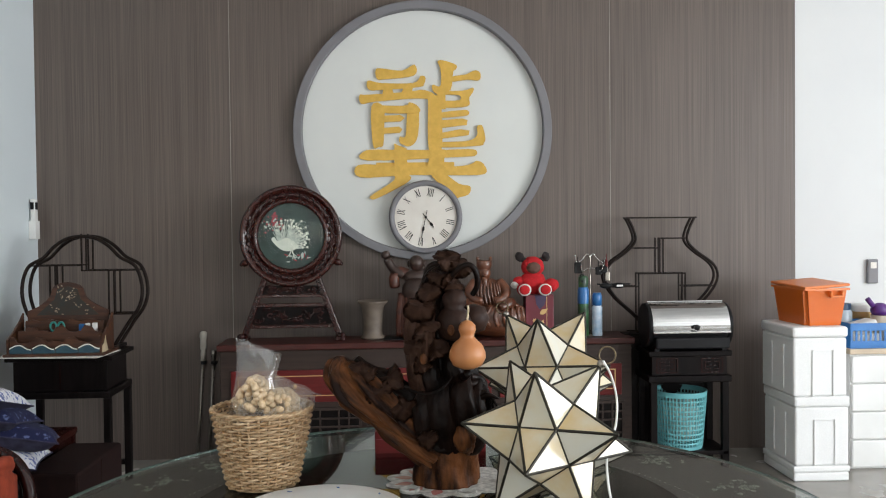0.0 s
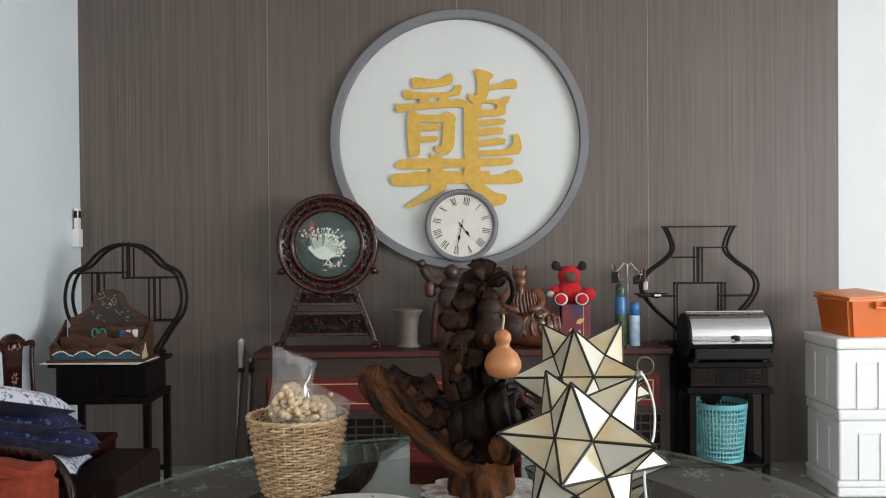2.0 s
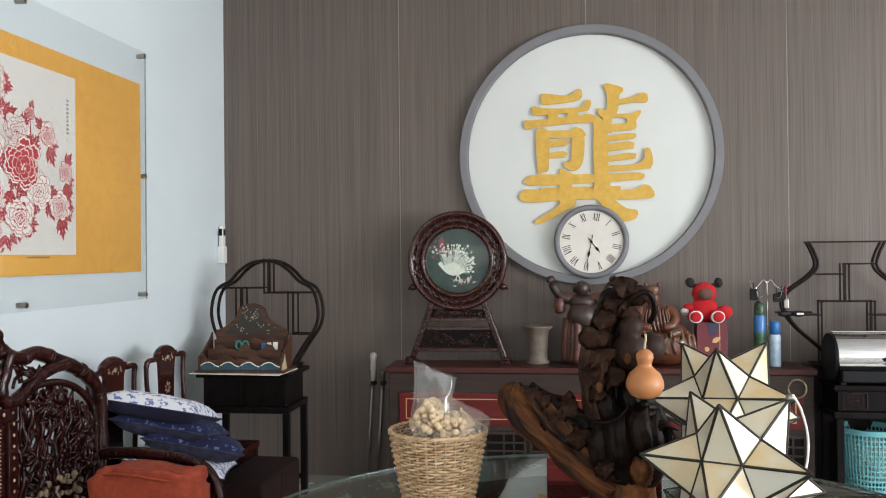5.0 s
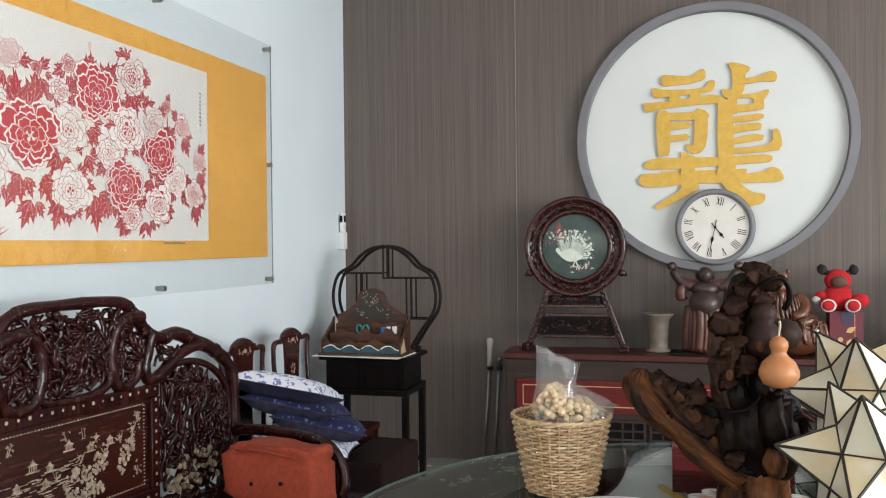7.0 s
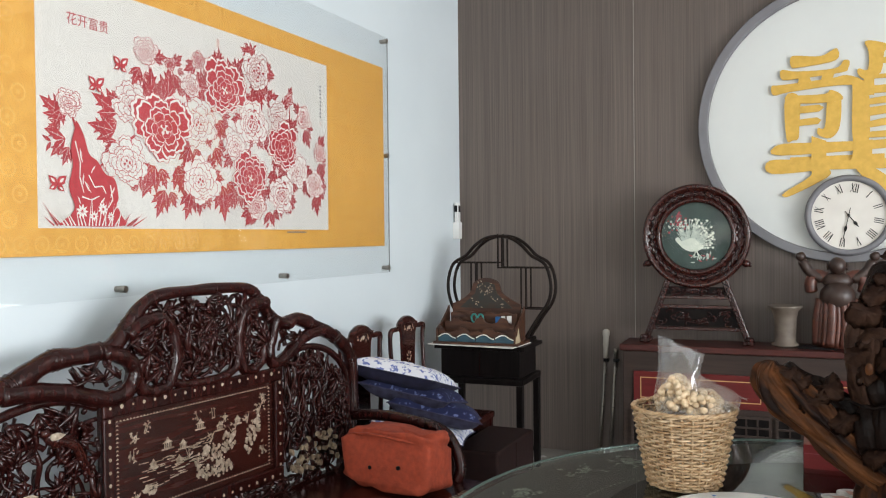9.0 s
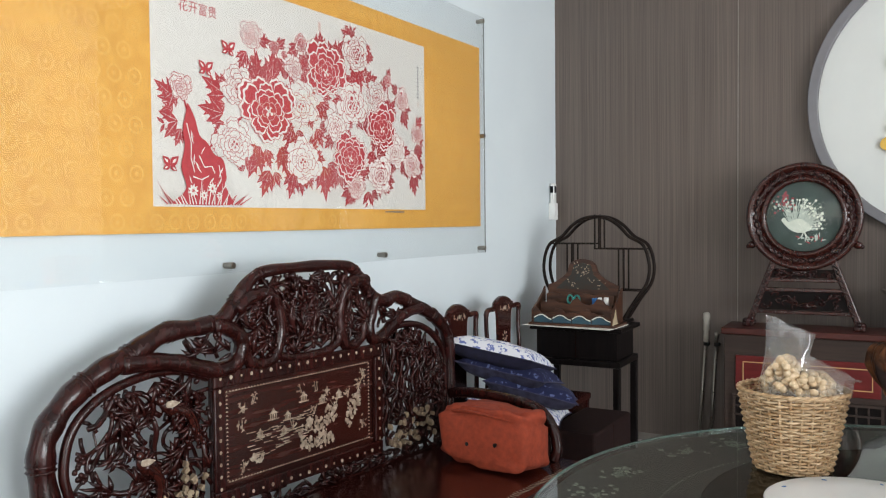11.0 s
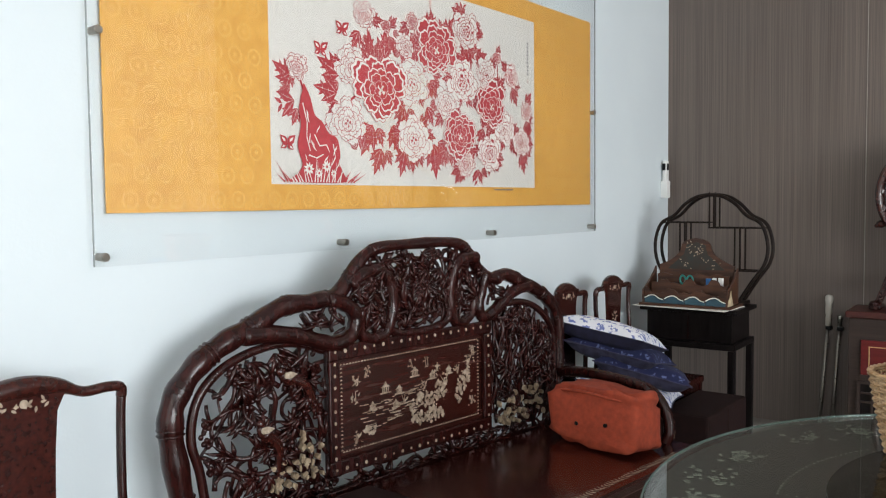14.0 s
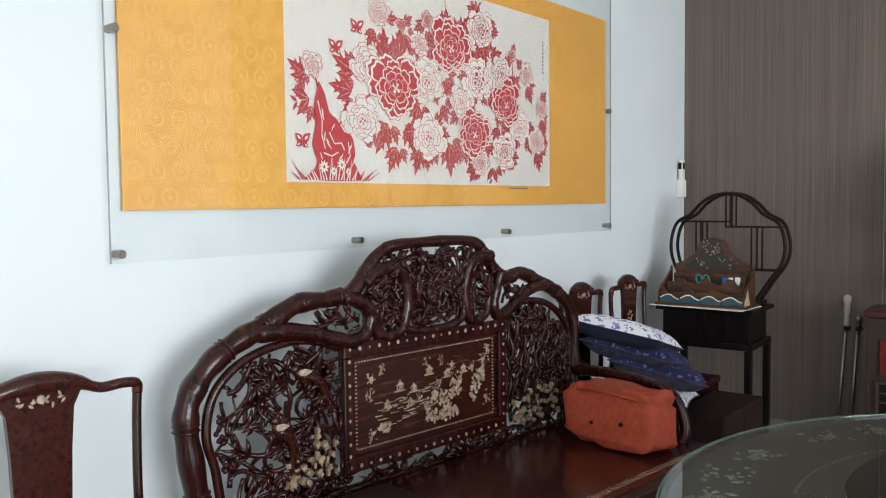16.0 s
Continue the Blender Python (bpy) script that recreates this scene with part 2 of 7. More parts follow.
def add_blob(bm, centre, radii, n=14, rough=0.0, seed=0.0, freq=2.0, m=None):
    """A rounded lump with an uneven skin."""
    vs, prev = [], None
    rows = max(6, n // 2 + 1)
    c = Vector(centre)
    for i in range(rows + 1):
        th = math.pi * i / rows
        ring = []
        for j in range(1 if i in (0, rows) else n):
            ph = 2 * math.pi * j / n
            d = Vector((math.sin(th) * math.cos(ph), math.sin(th) * math.sin(ph), math.cos(th)))
            k = 1 + rough * noise.noise(d * freq + Vector((seed, seed * 2, 0)))
            p = Vector((d.x * radii[0] * k, d.y * radii[1] * k, d.z * radii[2] * k))
            ring.append(bm.verts.new(c + (m @ p if m else p)))
        if prev:
            for j in range(n):
                a, b = prev, ring
                if len(a) == 1:
                    bm.faces.new((a[0], b[j], b[(j + 1) % n]))
                elif len(b) == 1:
                    bm.faces.new((a[j], b[0], a[(j + 1) % n]))
                else:
                    bm.faces.new((a[j], b[j], b[(j + 1) % n], a[(j + 1) % n]))
        prev = ring
    return bm


def blob(centre, radii, n=14, rough=0.0, seed=0.0, freq=2.0, m=None):
    return add_blob(bmesh.new(), centre, radii, n, rough, seed, freq, m)


def joined(name, pieces, parent=None, label="", smooth=True, at=None):
    """One mesh out of (bmesh, material) pieces, a slot for each."""
    me = bpy.data.meshes.new(name)
    whole = bmesh.new()
    for k, (bm, mat) in enumerate(pieces):
        bmesh.ops.recalc_face_normals(bm, faces=bm.faces)
        made = {v: whole.verts.new(v.co) for v in bm.verts}
        for f in bm.faces:
            g = whole.faces.new([made[v] for v in f.verts])
            g.material_index, g.smooth = k, smooth
        bm.free()
        me.materials.append(mat)
    whole.to_mesh(me)
    whole.free()
    ob = new(name, me)
    if parent:
        ob.parent = parent
    if at:
        ob.matrix_local = at
    if label:
        ob["label"] = label
    return ob


def disc(u, v, r, n=16, squash=1.0):
    return [(u + r * math.cos(2 * math.pi * i / n), v + r * squash * math.sin(2 * math.pi * i / n)) for i in range(n)]


def leaf(u, v, length, width, angle):
    """Outline of a pointed leaf that starts at (u, v)."""
    c, s = math.cos(angle), math.sin(angle)
    side = [(0, 0), (0.25, 0.42), (0.5, 0.5), (0.75, 0.28), (1, 0), (0.75, -0.28), (0.5, -0.5), (0.25, -0.42)]
    return [(u + length * a * c - width * b * s, v + length * a * s + width * b * c) for a, b in side]


def bar(u0, v0, u1, v1, w, w1=None):
    """Outline of a straight bar from one point to another."""
    w1 = w if w1 is None else w1
    d = math.hypot(u1 - u0, v1 - v0) or 1
    nx, ny = -(v1 - v0) / d / 2, (u1 - u0) / d / 2
    return [(u0 + nx * w, v0 + ny * w), (u1 + nx * w1, v1 + ny * w1), (u1 - nx * w1, v1 - ny * w1), (u0 - nx * w, v0 - ny * w)]


def structure(name, bm, mat, label):
    return tagged(part(name, bm, mat), label, name.split("_")[0], kind="structure")


# ---- the room ----
XL, YB, TOP = -2.70, 5.10, 3.5
XR, YF = 6.2, -4.0
structure("floor", box((XL - 0.2, YF - 0.2, -0.1), (XR + 0.2, 6.3, 0.0)), M_floor, "pale polished stone tile floor")
structure("ceiling", box((XL - 0.2, YF - 0.2, TOP), (XR + 0.2, 6.3, TOP + 0.1)), M_ceiling, "plain white painted ceiling")
structure("wall_left", box((XL - 0.2, YF - 0.2, 0), (XL, 6.3, TOP)), M_paleblue, "smooth pale blue-white painted side wall")
structure("wall_back", box((XL, YB + 0.03, 0), (XR + 0.2, YB + 0.25, TOP)), M_white, "white painted rear wall behind the panelling")


def wall_with_opening(name, lo, hi, axis, a, b, z0, z1, label):
    """A wall from lo to hi with one opening from a to b along the axis and from z0 to z1."""
    bm = bmesh.new()
    def piece(p, q, u, v):
        l, h = list(lo), list(hi)
        l[axis], h[axis], l[2], h[2] = p, q, u, v
        if q - p > 1e-4 and v - u > 1e-4:
            add_box(bm, l, h)
    piece(lo[axis], a, lo[2], hi[2]), piece(b, hi[axis], lo[2], hi[2])
    piece(a, b, lo[2], z0), piece(a, b, z1, hi[2])
    return structure(name, bm, M_white, label)


wall_with_opening("wall_right", (XR, YF, 0), (XR + 0.2, YB + 0.03, TOP), 1, -3.3, 2.3, 0.65, 3.05, "white painted wall with a wide window opening")
wall_with_opening("wall_front", (XL, YF - 0.2, 0), (XR + 0.2, YF, TOP), 0, -2.2, 2.6, 0.0, 2.9, "white painted wall with a wide glazed doorway")


def window(name, m, w, h, panes, label):
    th = thing(name, m, label, "window", kind="structure")
    f = 0.05
    part("frame", add_box(add_box(add_box(box((0, -f, 0), (w, f, f)), (0, -f, h - f), (w, f, h)), (0, -f, f), (f, f, h - f)), (w - f, -f, f), (w, f, h - f)), M_whiteplastic, th)
    for i in range(1, panes):
        x = w * i / panes
        part("mullion", box((x - 0.03, -f * 0.9, f), (x + 0.03, f * 0.9, h - f)), M_whiteplastic, th)
    for i in range(panes):
        pane = part("pane", box((w * i / panes + 0.04, -0.004, f), (w * (i + 1) / panes - 0.04, 0.004, h - f)), M_clear, th)
        pane.visible_shadow = False
    return th


window("window_1", pose(XR + 0.1, -3.3, 0.65, rz=90), 5.6, 2.4, 4, "wide white-framed window letting daylight in")
window("door_1", pose(-2.2, YF - 0.1, 0), 4.8, 2.9, 4, "wide white-framed glazed doors letting daylight in")
structure("ground", box((-60, -60, -0.2), (60, 60, -0.11)), material("concrete_ground", (0.3, 0.29, 0.27), 0.8), "pale concrete ground outside the room")

# four laminate boards with narrow pale joints between them
panelling = thing("wall_panelling", pose(0, 0, 0), "grey-brown streaked wood laminate wall panelling", "wall", kind="structure")
for i in range(4):
    x = XL + 1.22 * i
    part("panel", box((x + (0.0025 if i else 0), YB, 0), (x + 1.2175, YB + 0.028, TOP)), M_laminate, panelling)
for i in range(1, 4):
    part("joint_strip", box((XL + 1.22 * i - 0.0022, YB + 0.001, 0), (XL + 1.22 * i + 0.0022, YB + 0.027, TOP)), M_joint, panelling)

# ---- the rear wall: round emblem, clock ----
emblem = thing("round_wall_emblem", pose(-0.2515, YB, 2.087), "white round wall panel in a raised grey ring", "wall panel")
part("ring", lathe([(0.771, 0.0), (0.771, 0.054), (0.775, 0.058), (0.820, 0.058), (0.824, 0.053), (0.824, 0.0)], 128, pose(0, -0.001, 0, rx=90)), M_ring, emblem, "grey painted ring", smooth=False)
part("disc", lathe([(0, 0.008), (0.769, 0.008), (0.769, 0.0)], 128, pose(0, -0.001, 0, rx=90)), M_disc, emblem, "matt white disc")

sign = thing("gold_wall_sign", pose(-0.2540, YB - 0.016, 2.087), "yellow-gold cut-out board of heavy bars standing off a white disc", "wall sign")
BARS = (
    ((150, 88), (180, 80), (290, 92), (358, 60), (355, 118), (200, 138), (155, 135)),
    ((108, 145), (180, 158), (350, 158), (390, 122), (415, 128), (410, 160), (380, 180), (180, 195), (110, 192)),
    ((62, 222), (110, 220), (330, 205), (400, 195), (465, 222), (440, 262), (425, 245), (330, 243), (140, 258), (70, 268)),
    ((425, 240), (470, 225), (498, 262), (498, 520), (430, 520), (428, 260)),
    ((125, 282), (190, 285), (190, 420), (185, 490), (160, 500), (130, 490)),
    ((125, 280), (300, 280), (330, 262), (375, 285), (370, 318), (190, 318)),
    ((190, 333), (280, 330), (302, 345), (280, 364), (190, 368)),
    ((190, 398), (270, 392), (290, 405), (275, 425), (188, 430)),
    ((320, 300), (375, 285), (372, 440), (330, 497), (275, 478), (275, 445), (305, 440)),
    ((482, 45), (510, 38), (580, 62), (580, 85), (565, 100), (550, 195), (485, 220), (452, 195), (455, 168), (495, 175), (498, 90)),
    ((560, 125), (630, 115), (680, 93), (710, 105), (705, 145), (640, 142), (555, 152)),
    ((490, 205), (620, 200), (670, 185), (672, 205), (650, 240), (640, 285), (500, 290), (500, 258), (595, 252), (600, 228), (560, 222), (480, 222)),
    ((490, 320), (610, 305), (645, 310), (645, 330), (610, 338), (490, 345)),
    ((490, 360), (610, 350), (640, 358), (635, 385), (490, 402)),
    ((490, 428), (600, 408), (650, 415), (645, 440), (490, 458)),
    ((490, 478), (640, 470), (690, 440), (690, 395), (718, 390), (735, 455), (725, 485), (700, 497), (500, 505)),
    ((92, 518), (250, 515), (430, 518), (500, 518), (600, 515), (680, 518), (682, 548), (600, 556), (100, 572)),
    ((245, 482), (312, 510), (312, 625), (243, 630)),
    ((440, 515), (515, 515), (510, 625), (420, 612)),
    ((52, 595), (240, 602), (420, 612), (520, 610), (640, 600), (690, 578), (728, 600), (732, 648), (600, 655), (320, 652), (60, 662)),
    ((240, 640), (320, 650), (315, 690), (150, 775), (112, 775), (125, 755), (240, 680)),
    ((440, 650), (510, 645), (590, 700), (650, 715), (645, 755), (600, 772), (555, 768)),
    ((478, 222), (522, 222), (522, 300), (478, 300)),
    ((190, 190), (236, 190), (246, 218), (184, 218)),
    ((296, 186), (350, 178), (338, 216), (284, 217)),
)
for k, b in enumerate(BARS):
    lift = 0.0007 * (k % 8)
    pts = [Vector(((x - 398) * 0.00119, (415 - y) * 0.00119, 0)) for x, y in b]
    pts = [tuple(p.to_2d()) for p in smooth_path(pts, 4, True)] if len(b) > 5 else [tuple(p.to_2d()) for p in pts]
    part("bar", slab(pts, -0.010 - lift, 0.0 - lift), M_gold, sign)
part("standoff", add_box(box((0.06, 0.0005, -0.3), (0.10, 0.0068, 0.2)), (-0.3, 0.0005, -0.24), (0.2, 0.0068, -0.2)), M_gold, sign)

clock = thing("wall_clock", pose(-0.242, YB - 0.058, 1.535, ry=12), "round white-faced wall clock with a grey rim", "clock")
M_clockface = material("clock_face", (0.76, 0.73, 0.67), 0.6, second=(0.70, 0.66, 0.60), scale=(9, 9, 9))
part("rim", lathe([(0.196, 0.0), (0.198, 0.025), (0.207, 0.034), (0.220, 0.038), (0.231, 0.028), (0.234, 0.010), (0.234, 0.0)], 72, pose(0, 0, 0, rx=90)), M_ring, clock, "grey rounded rim", smooth=True)
part("face", lathe([(0, 0.012), (0.199, 0.012), (0.199, 0.0)], 64, pose(0, 0, 0, rx=90)), M_clockface, clock, "aged white dial")
NUM = ("XII", "I", "II", "III", "IIII", "V", "VI", "VII", "VIII", "IX", "X", "XI")
for h, roman in enumerate(NUM):
    bm = bmesh.new()
    widths = {"I": 0.0115, "V": 0.020, "X": 0.021}
    x = -sum(widths[c] for c in roman) / 2
    for c in roman:
        w = widths[c]
        if c == "I":
            add_slab(bm, bar(x + w / 2, 0.134, x + w / 2, 0.184, 0.0045), -0.0136, -0.0128)
        elif c == "V":
            add_slab(bm, bar(x + w / 2, 0.134, x + 0.002, 0.184, 0.005), -0.0136, -0.0128)
            add_slab(bm, bar(x + w / 2, 0.134, x + w - 0.002, 0.184, 0.0025), -0.0140, -0.0132)
        else:
            add_slab(bm, bar(x + w - 0.002, 0.134, x + 0.002, 0.184, 0.005), -0.0136, -0.0128)
            add_slab(bm, bar(x + 0.002, 0.134, x + w - 0.002, 0.184, 0.0025), -0.0140, -0.0132)
        x += w
    part("numeral", bm, M_black, clock, at=pose(0, 0, 0, ry=30 * h))
part("minute_hand", add_slab(slab(bar(0, -0.045, 0, 0.14, 0.004), -0.019, -0.0175), leaf(0, 0.055, 0.05, 0.016, math.pi / 2), -0.0195, -0.017), M_black, clock, at=pose(0, 0, 0, ry=180))
part("hour_hand", add_slab(slab(bar(0, -0.03, 0, 0.085, 0.005), -0.0165, -0.015), leaf(0, 0.04, 0.04, 0.018, math.pi / 2), -0.0169, -0.0148), M_black, clock, at=pose(0, 0, 0, ry=130))
part("hub", lathe([(0, 0.022), (0.008, 0.02), (0.008, 0.012)], 16, pose(0, 0, 0, rx=90)), M_black, clock)

# ---- the long sideboard ----
CB = pose(-0.235, 4.735, 0, rz=2.0)
cabinet = thing("sideboard", CB, "low brown wooden sideboard with red gilt-lined drawers and lattice doors", "sideboard")
W2 = 1.255
part("body", box((-W2 + 0.015, -0.01, 0.06), (W2 - 0.015, 0.30, 0.745), 0.004), M_cab, cabinet)
part("top", box((-W2, -0.035, 0.748), (W2, 0.31, 0.785), 0.006), M_mahog, cabinet, "red mahogany top board")
part("plinth", box((-W2 + 0.03, 0.01, 0.0), (W2 - 0.03, 0.28, 0.058)), M_dark, cabinet)
for i in range(3):
    cx = -0.80 + 0.80 * i
    dr = part("drawer", box((cx - 0.375, -0.024, 0.435), (cx + 0.375, -0.0105, 0.628), 0.003), M_red, cabinet, "dark red lacquered drawer front")
    part("gilt_line", add_box(add_box(add_box(box((cx - 0.335, -0.0275, 0.590), (cx + 0.335, -0.0245, 0.595)), (cx - 0.335, -0.0275, 0.472), (cx + 0.335, -0.0245, 0.477)), (cx - 0.335, -0.0275, 0.4775), (cx - 0.330, -0.0245, 0.5895)), (cx + 0.330, -0.0275, 0.4775), (cx + 0.335, -0.0245, 0.5895)), M_goldline, dr, "thin gilt border")
    part("knob", lathe([(0.012, 0), (0.014, 0.012), (0, 0.02)], 12, pose(cx, -0.0245, 0.533, rx=90)), M_goldline, dr)
for i in range(6):
    cx = -1.0 + 0.40 * i
    door = part("lattice_door", box((cx - 0.19, -0.018, 0.09), (cx + 0.19, -0.0105, 0.40), 0.002), M_dark, cabinet)
    fr = bmesh.new()
    for a, b in (((cx - 0.19, 0.385), (cx + 0.19, 0.40)), ((cx - 0.19, 0.09), (cx + 0.19, 0.105)), ((cx - 0.19, 0.1055), (cx - 0.175, 0.3845)), ((cx + 0.175, 0.1055), (cx + 0.19, 0.3845))):
        add_box(fr, (a[0], -0.032, a[1]), (b[0], -0.0185, b[1]))
    part("door_frame", fr, M_cab, door)
    lat = bmesh.new()
    for x in (-0.115, -0.055, 0.055, 0.115):
        add_box(lat, (cx + x - 0.005, -0.028, 0.106), (cx + x + 0.005, -0.0187, 0.384))
    for z in (0.155, 0.205, 0.285, 0.335):
        add_box(lat, (cx - 0.1745, -0.030, z - 0.005), (cx + 0.1745, -0.0200, z + 0.005))
    part("lattice", lat, M_cab, door)

# ---- round embroidered table screen ----
SC = pose(-1.07, 4.86, 0.786, rz=1.5)
screen = thing("round_table_screen", SC, "carved rosewood round table screen with a white peacock behind glass", "table screen")
ZC = 0.638
part("ring_frame", lathe([(0.200, -0.02), (0.200, 0.02), (0.215, 0.034), (0.228, 0.026), (0.232, 0.018), (0.275, 0.018), (0.279, 0.030), (0.300, 0.036), (0.310, 0.025), (0.312, -0.02), (0.200, -0.02)], 80, pose(0, 0, ZC, rx=90)), M_rose_red, screen, smooth=True)
carve = bmesh.new()
for k in range(2):
    add_tube(carve, [((0.2535 + 0.012 * math.cos(18 * a + math.pi * k)) * math.cos(a), -0.019 - 0.003 * math.sin(18 * a), ZC + (0.2535 + 0.012 * math.cos(18 * a + math.pi * k)) * math.sin(a)) for a in (2 * math.pi * i / 220 for i in range(220))], 0.0065, 6, True)
part("carved_band", carve, M_rose, screen, "carved scrolling band", smooth=True)
M_silk = material("dark_green_silk", (0.05, 0.085, 0.075), 0.5, second=(0.02, 0.035, 0.033), scale=(12, 12, 12))
M_feather = material("white_embroidery", (0.80, 0.80, 0.72), 0.6, second=(0.68, 0.70, 0.62), scale=(60, 60, 60))
M_feather2 = material("pale_grey_embroidery", (0.64, 0.67, 0.61), 0.6, second=(0.42, 0.47, 0.42), scale=(60, 60, 60))
M_blossom = material("red_embroidery", (0.42, 0.05, 0.07), 0.6)
picture = part("silk_picture", lathe([(0, 0.004), (0.199, 0.004), (0.199, -0.018)], 64, pose(0, 0, ZC, rx=90)), M_silk, screen, "dark green embroidered silk")
fan, eyes = bmesh.new(), bmesh.new()
rn = random.Random(31)
for i in range(120):
    a = radians(-6 + 132 * rn.random())
    ln = 0.178 * (0.45 + 0.55 * (i / 120) ** 0.5) * rn.uniform(0.86, 1.06) * (1.0 - 0.16 * abs(a - 0.95))
    bx, bz = -0.045 + rn.uniform(-0.02, 0.02), ZC - 0.062 + rn.uniform(-0.02, 0.02)
    bend = rn.uniform(-0.10, 0.10)
    mx, mz = bx + 0.55 * ln * math.cos(a + bend), bz + 0.55 * ln * math.sin(a + bend)
    tx, tz = bx + ln * math.cos(a), bz + ln * math.sin(a)
    add_slab(fan, bar(bx, bz, mx, mz, 0.0055, 0.0040), -0.0062 - 0.00002 * i, -0.0045)
    add_slab(fan, bar(mx, mz, tx, tz, 0.0040, 0.0022), -0.0062 - 0.00002 * i, -0.0045)
    if i % 3 == 0 or i > 96:
        add_slab(eyes, disc(tx, tz, rn.uniform(0.005, 0.008), 8), -0.0092 - 0.00002 * i, -0.0087)
part("peacock_tail", fan, M_feather2, picture)
part("tail_eyes", eyes, M_feather, picture)
bird = slab([tuple(p.to_2d()) for p in smooth_path([Vector(q) for q in ((-0.118, ZC - 0.02, 0), (-0.100, ZC - 0.005, 0), (-0.080, ZC - 0.03, 0), (-0.055, ZC - 0.02, 0), (-0.02, ZC - 0.01, 0), (0.01, ZC - 0.03, 0), (0.045, ZC - 0.062, 0), (0.02, ZC - 0.085, 0), (-0.03, ZC - 0.092, 0), (-0.07, ZC - 0.075, 0), (-0.095, ZC - 0.05, 0))], 4, True)], -0.0128, -0.0117)
add_slab(bird, bar(0.005, ZC - 0.085, 0.022, ZC - 0.135, 0.010, 0.002), -0.0136, -0.0130)
add_slab(bird, bar(0.0, ZC - 0.085, -0.008, ZC - 0.12, 0.008, 0.002), -0.0136, -0.0130)
part("peacock_body", bird, M_feather, picture)
red, green = bmesh.new(), bmesh.new()
for i in range(60):
    u, v = -0.10 + random.gauss(0, 0.03), ZC + 0.085 + random.gauss(0, 0.022)
    add_slab(red if i % 3 else green, disc(u, v, random.uniform(0.004, 0.008), 6), -0.0056 - 0.00003 * i, -0.0042)
for i in range(24):
    u, v = random.uniform(-0.03, 0.11), ZC - 0.135 + random.gauss(0, 0.012)
    add_slab(red if i % 4 == 0 else green, leaf(u, v, 0.03, 0.008, random.uniform(0, 3.1)), -0.0056 - 0.00003 * i, -0.0042)
part("blossoms", red, M_blossom, picture)
part("foliage", green, M_feather2, picture)
dome = part("glass_cover", lathe([(0, 0.030), (0.10, 0.026), (0.17, 0.019), (0.199, 0.014)], 48, pose(0, 0, ZC, rx=90)), M_clear, screen, "slightly domed glass", smooth=True)
dome.visible_shadow = False
for s in (-1, 1):
    part("side_post", box((-0.018, -0.026, 0.0), (0.018, 0.026, 0.40), 0.005, pose(s * 0.295, 0, 0.01, ry=-s * 20)), M_rose_red, screen)
    part("foot", add_blob(box((s * 0.295 - 0.03, -0.075, 0.0), (s * 0.295 + 0.03, 0.075, 0.024), 0.006), (s * 0.302, -0.05, 0.03), (0.026, 0.025, 0.02), 10), M_rose, screen)
    part("knob", add_blob(blob((s * 0.282, 0, 0.475), (0.026, 0.022, 0.022), 12), (s * 0.303, 0, 0.466), (0.012, 0.012, 0.012), 8), M_rose_red, screen, smooth=True)
    rope = bmesh.new()
    add_tube(rope, [(s * (0.284 - 0.118 * k / 30) + 0.012 * math.sin(k * 1.9), -0.029, 0.03 + 0.34 * k / 30) for k in range(31)], 0.006, 6)
    part("carved_edge", rope, M_rose, screen, smooth=True)
for z, h, w in ((0.075, 0.02, 0.265), (0.205, 0.022, 0.222), (0.262, 0.02, 0.203)):
    part("rail", box((-w, -0.02, z), (w, 0.02, z + h), 0.004), M_rose_red, screen)
for z0, z1, w in ((0.098, 0.203, 0.245), (0.285, 0.335, 0.18)):
    pan = part("apron_panel", box((-w, -0.006, z0), (w, 0.008, z1)), M_dark, screen)
    fl = bmesh.new()
    for i in range(26):
        u, v = random.uniform(-w + 0.03, w - 0.03), random.uniform(z0 + 0.015, z1 - 0.015)
        pts = [(u + 0.03 * t * math.cos(5 * t + i), -0.010, v + 0.02 * t * math.sin(5 * t + i)) for t in (k / 8 for k in range(9))]
        add_tube(fl, [(max(-w, min(w, p[0])), p[1], max(z0, min(z1, p[2]))) for p in pts], 0.0055, 5)
    tagged(part("carving", fl, M_rose, pan, smooth=True), kind="stuff")

# ---- small things on the sideboard ----
M_brass = material("old_brass_cup", (0.17, 0.135, 0.105), 0.6, second=(0.12, 0.093, 0.073), scale=(20, 20, 20))
cup = thing("flared_vase", pose(-0.578, 4.88, 0.787), "brown-grey flared ceramic vase on the sideboard", "vase")
part("body", lathe([(0, 0), (0.074, 0), (0.074, 0.012), (0.060, 0.02), (0.058, 0.06), (0.062, 0.15), (0.070, 0.20), (0.092, 0.222), (0.094, 0.232), (0.088, 0.234), (0.064, 0.205), (0.05, 0.05), (0, 0.045)], 40), M_brass, cup, smooth=True)
tray = thing("flat_tray", pose(-0.42, 4.84, 0.786), "thin dark tray lying on the sideboard", "tray")
part("plate", box((-0.09, -0.07, 0), (0.11, 0.07, 0.008), 0.003), M_black, tray)

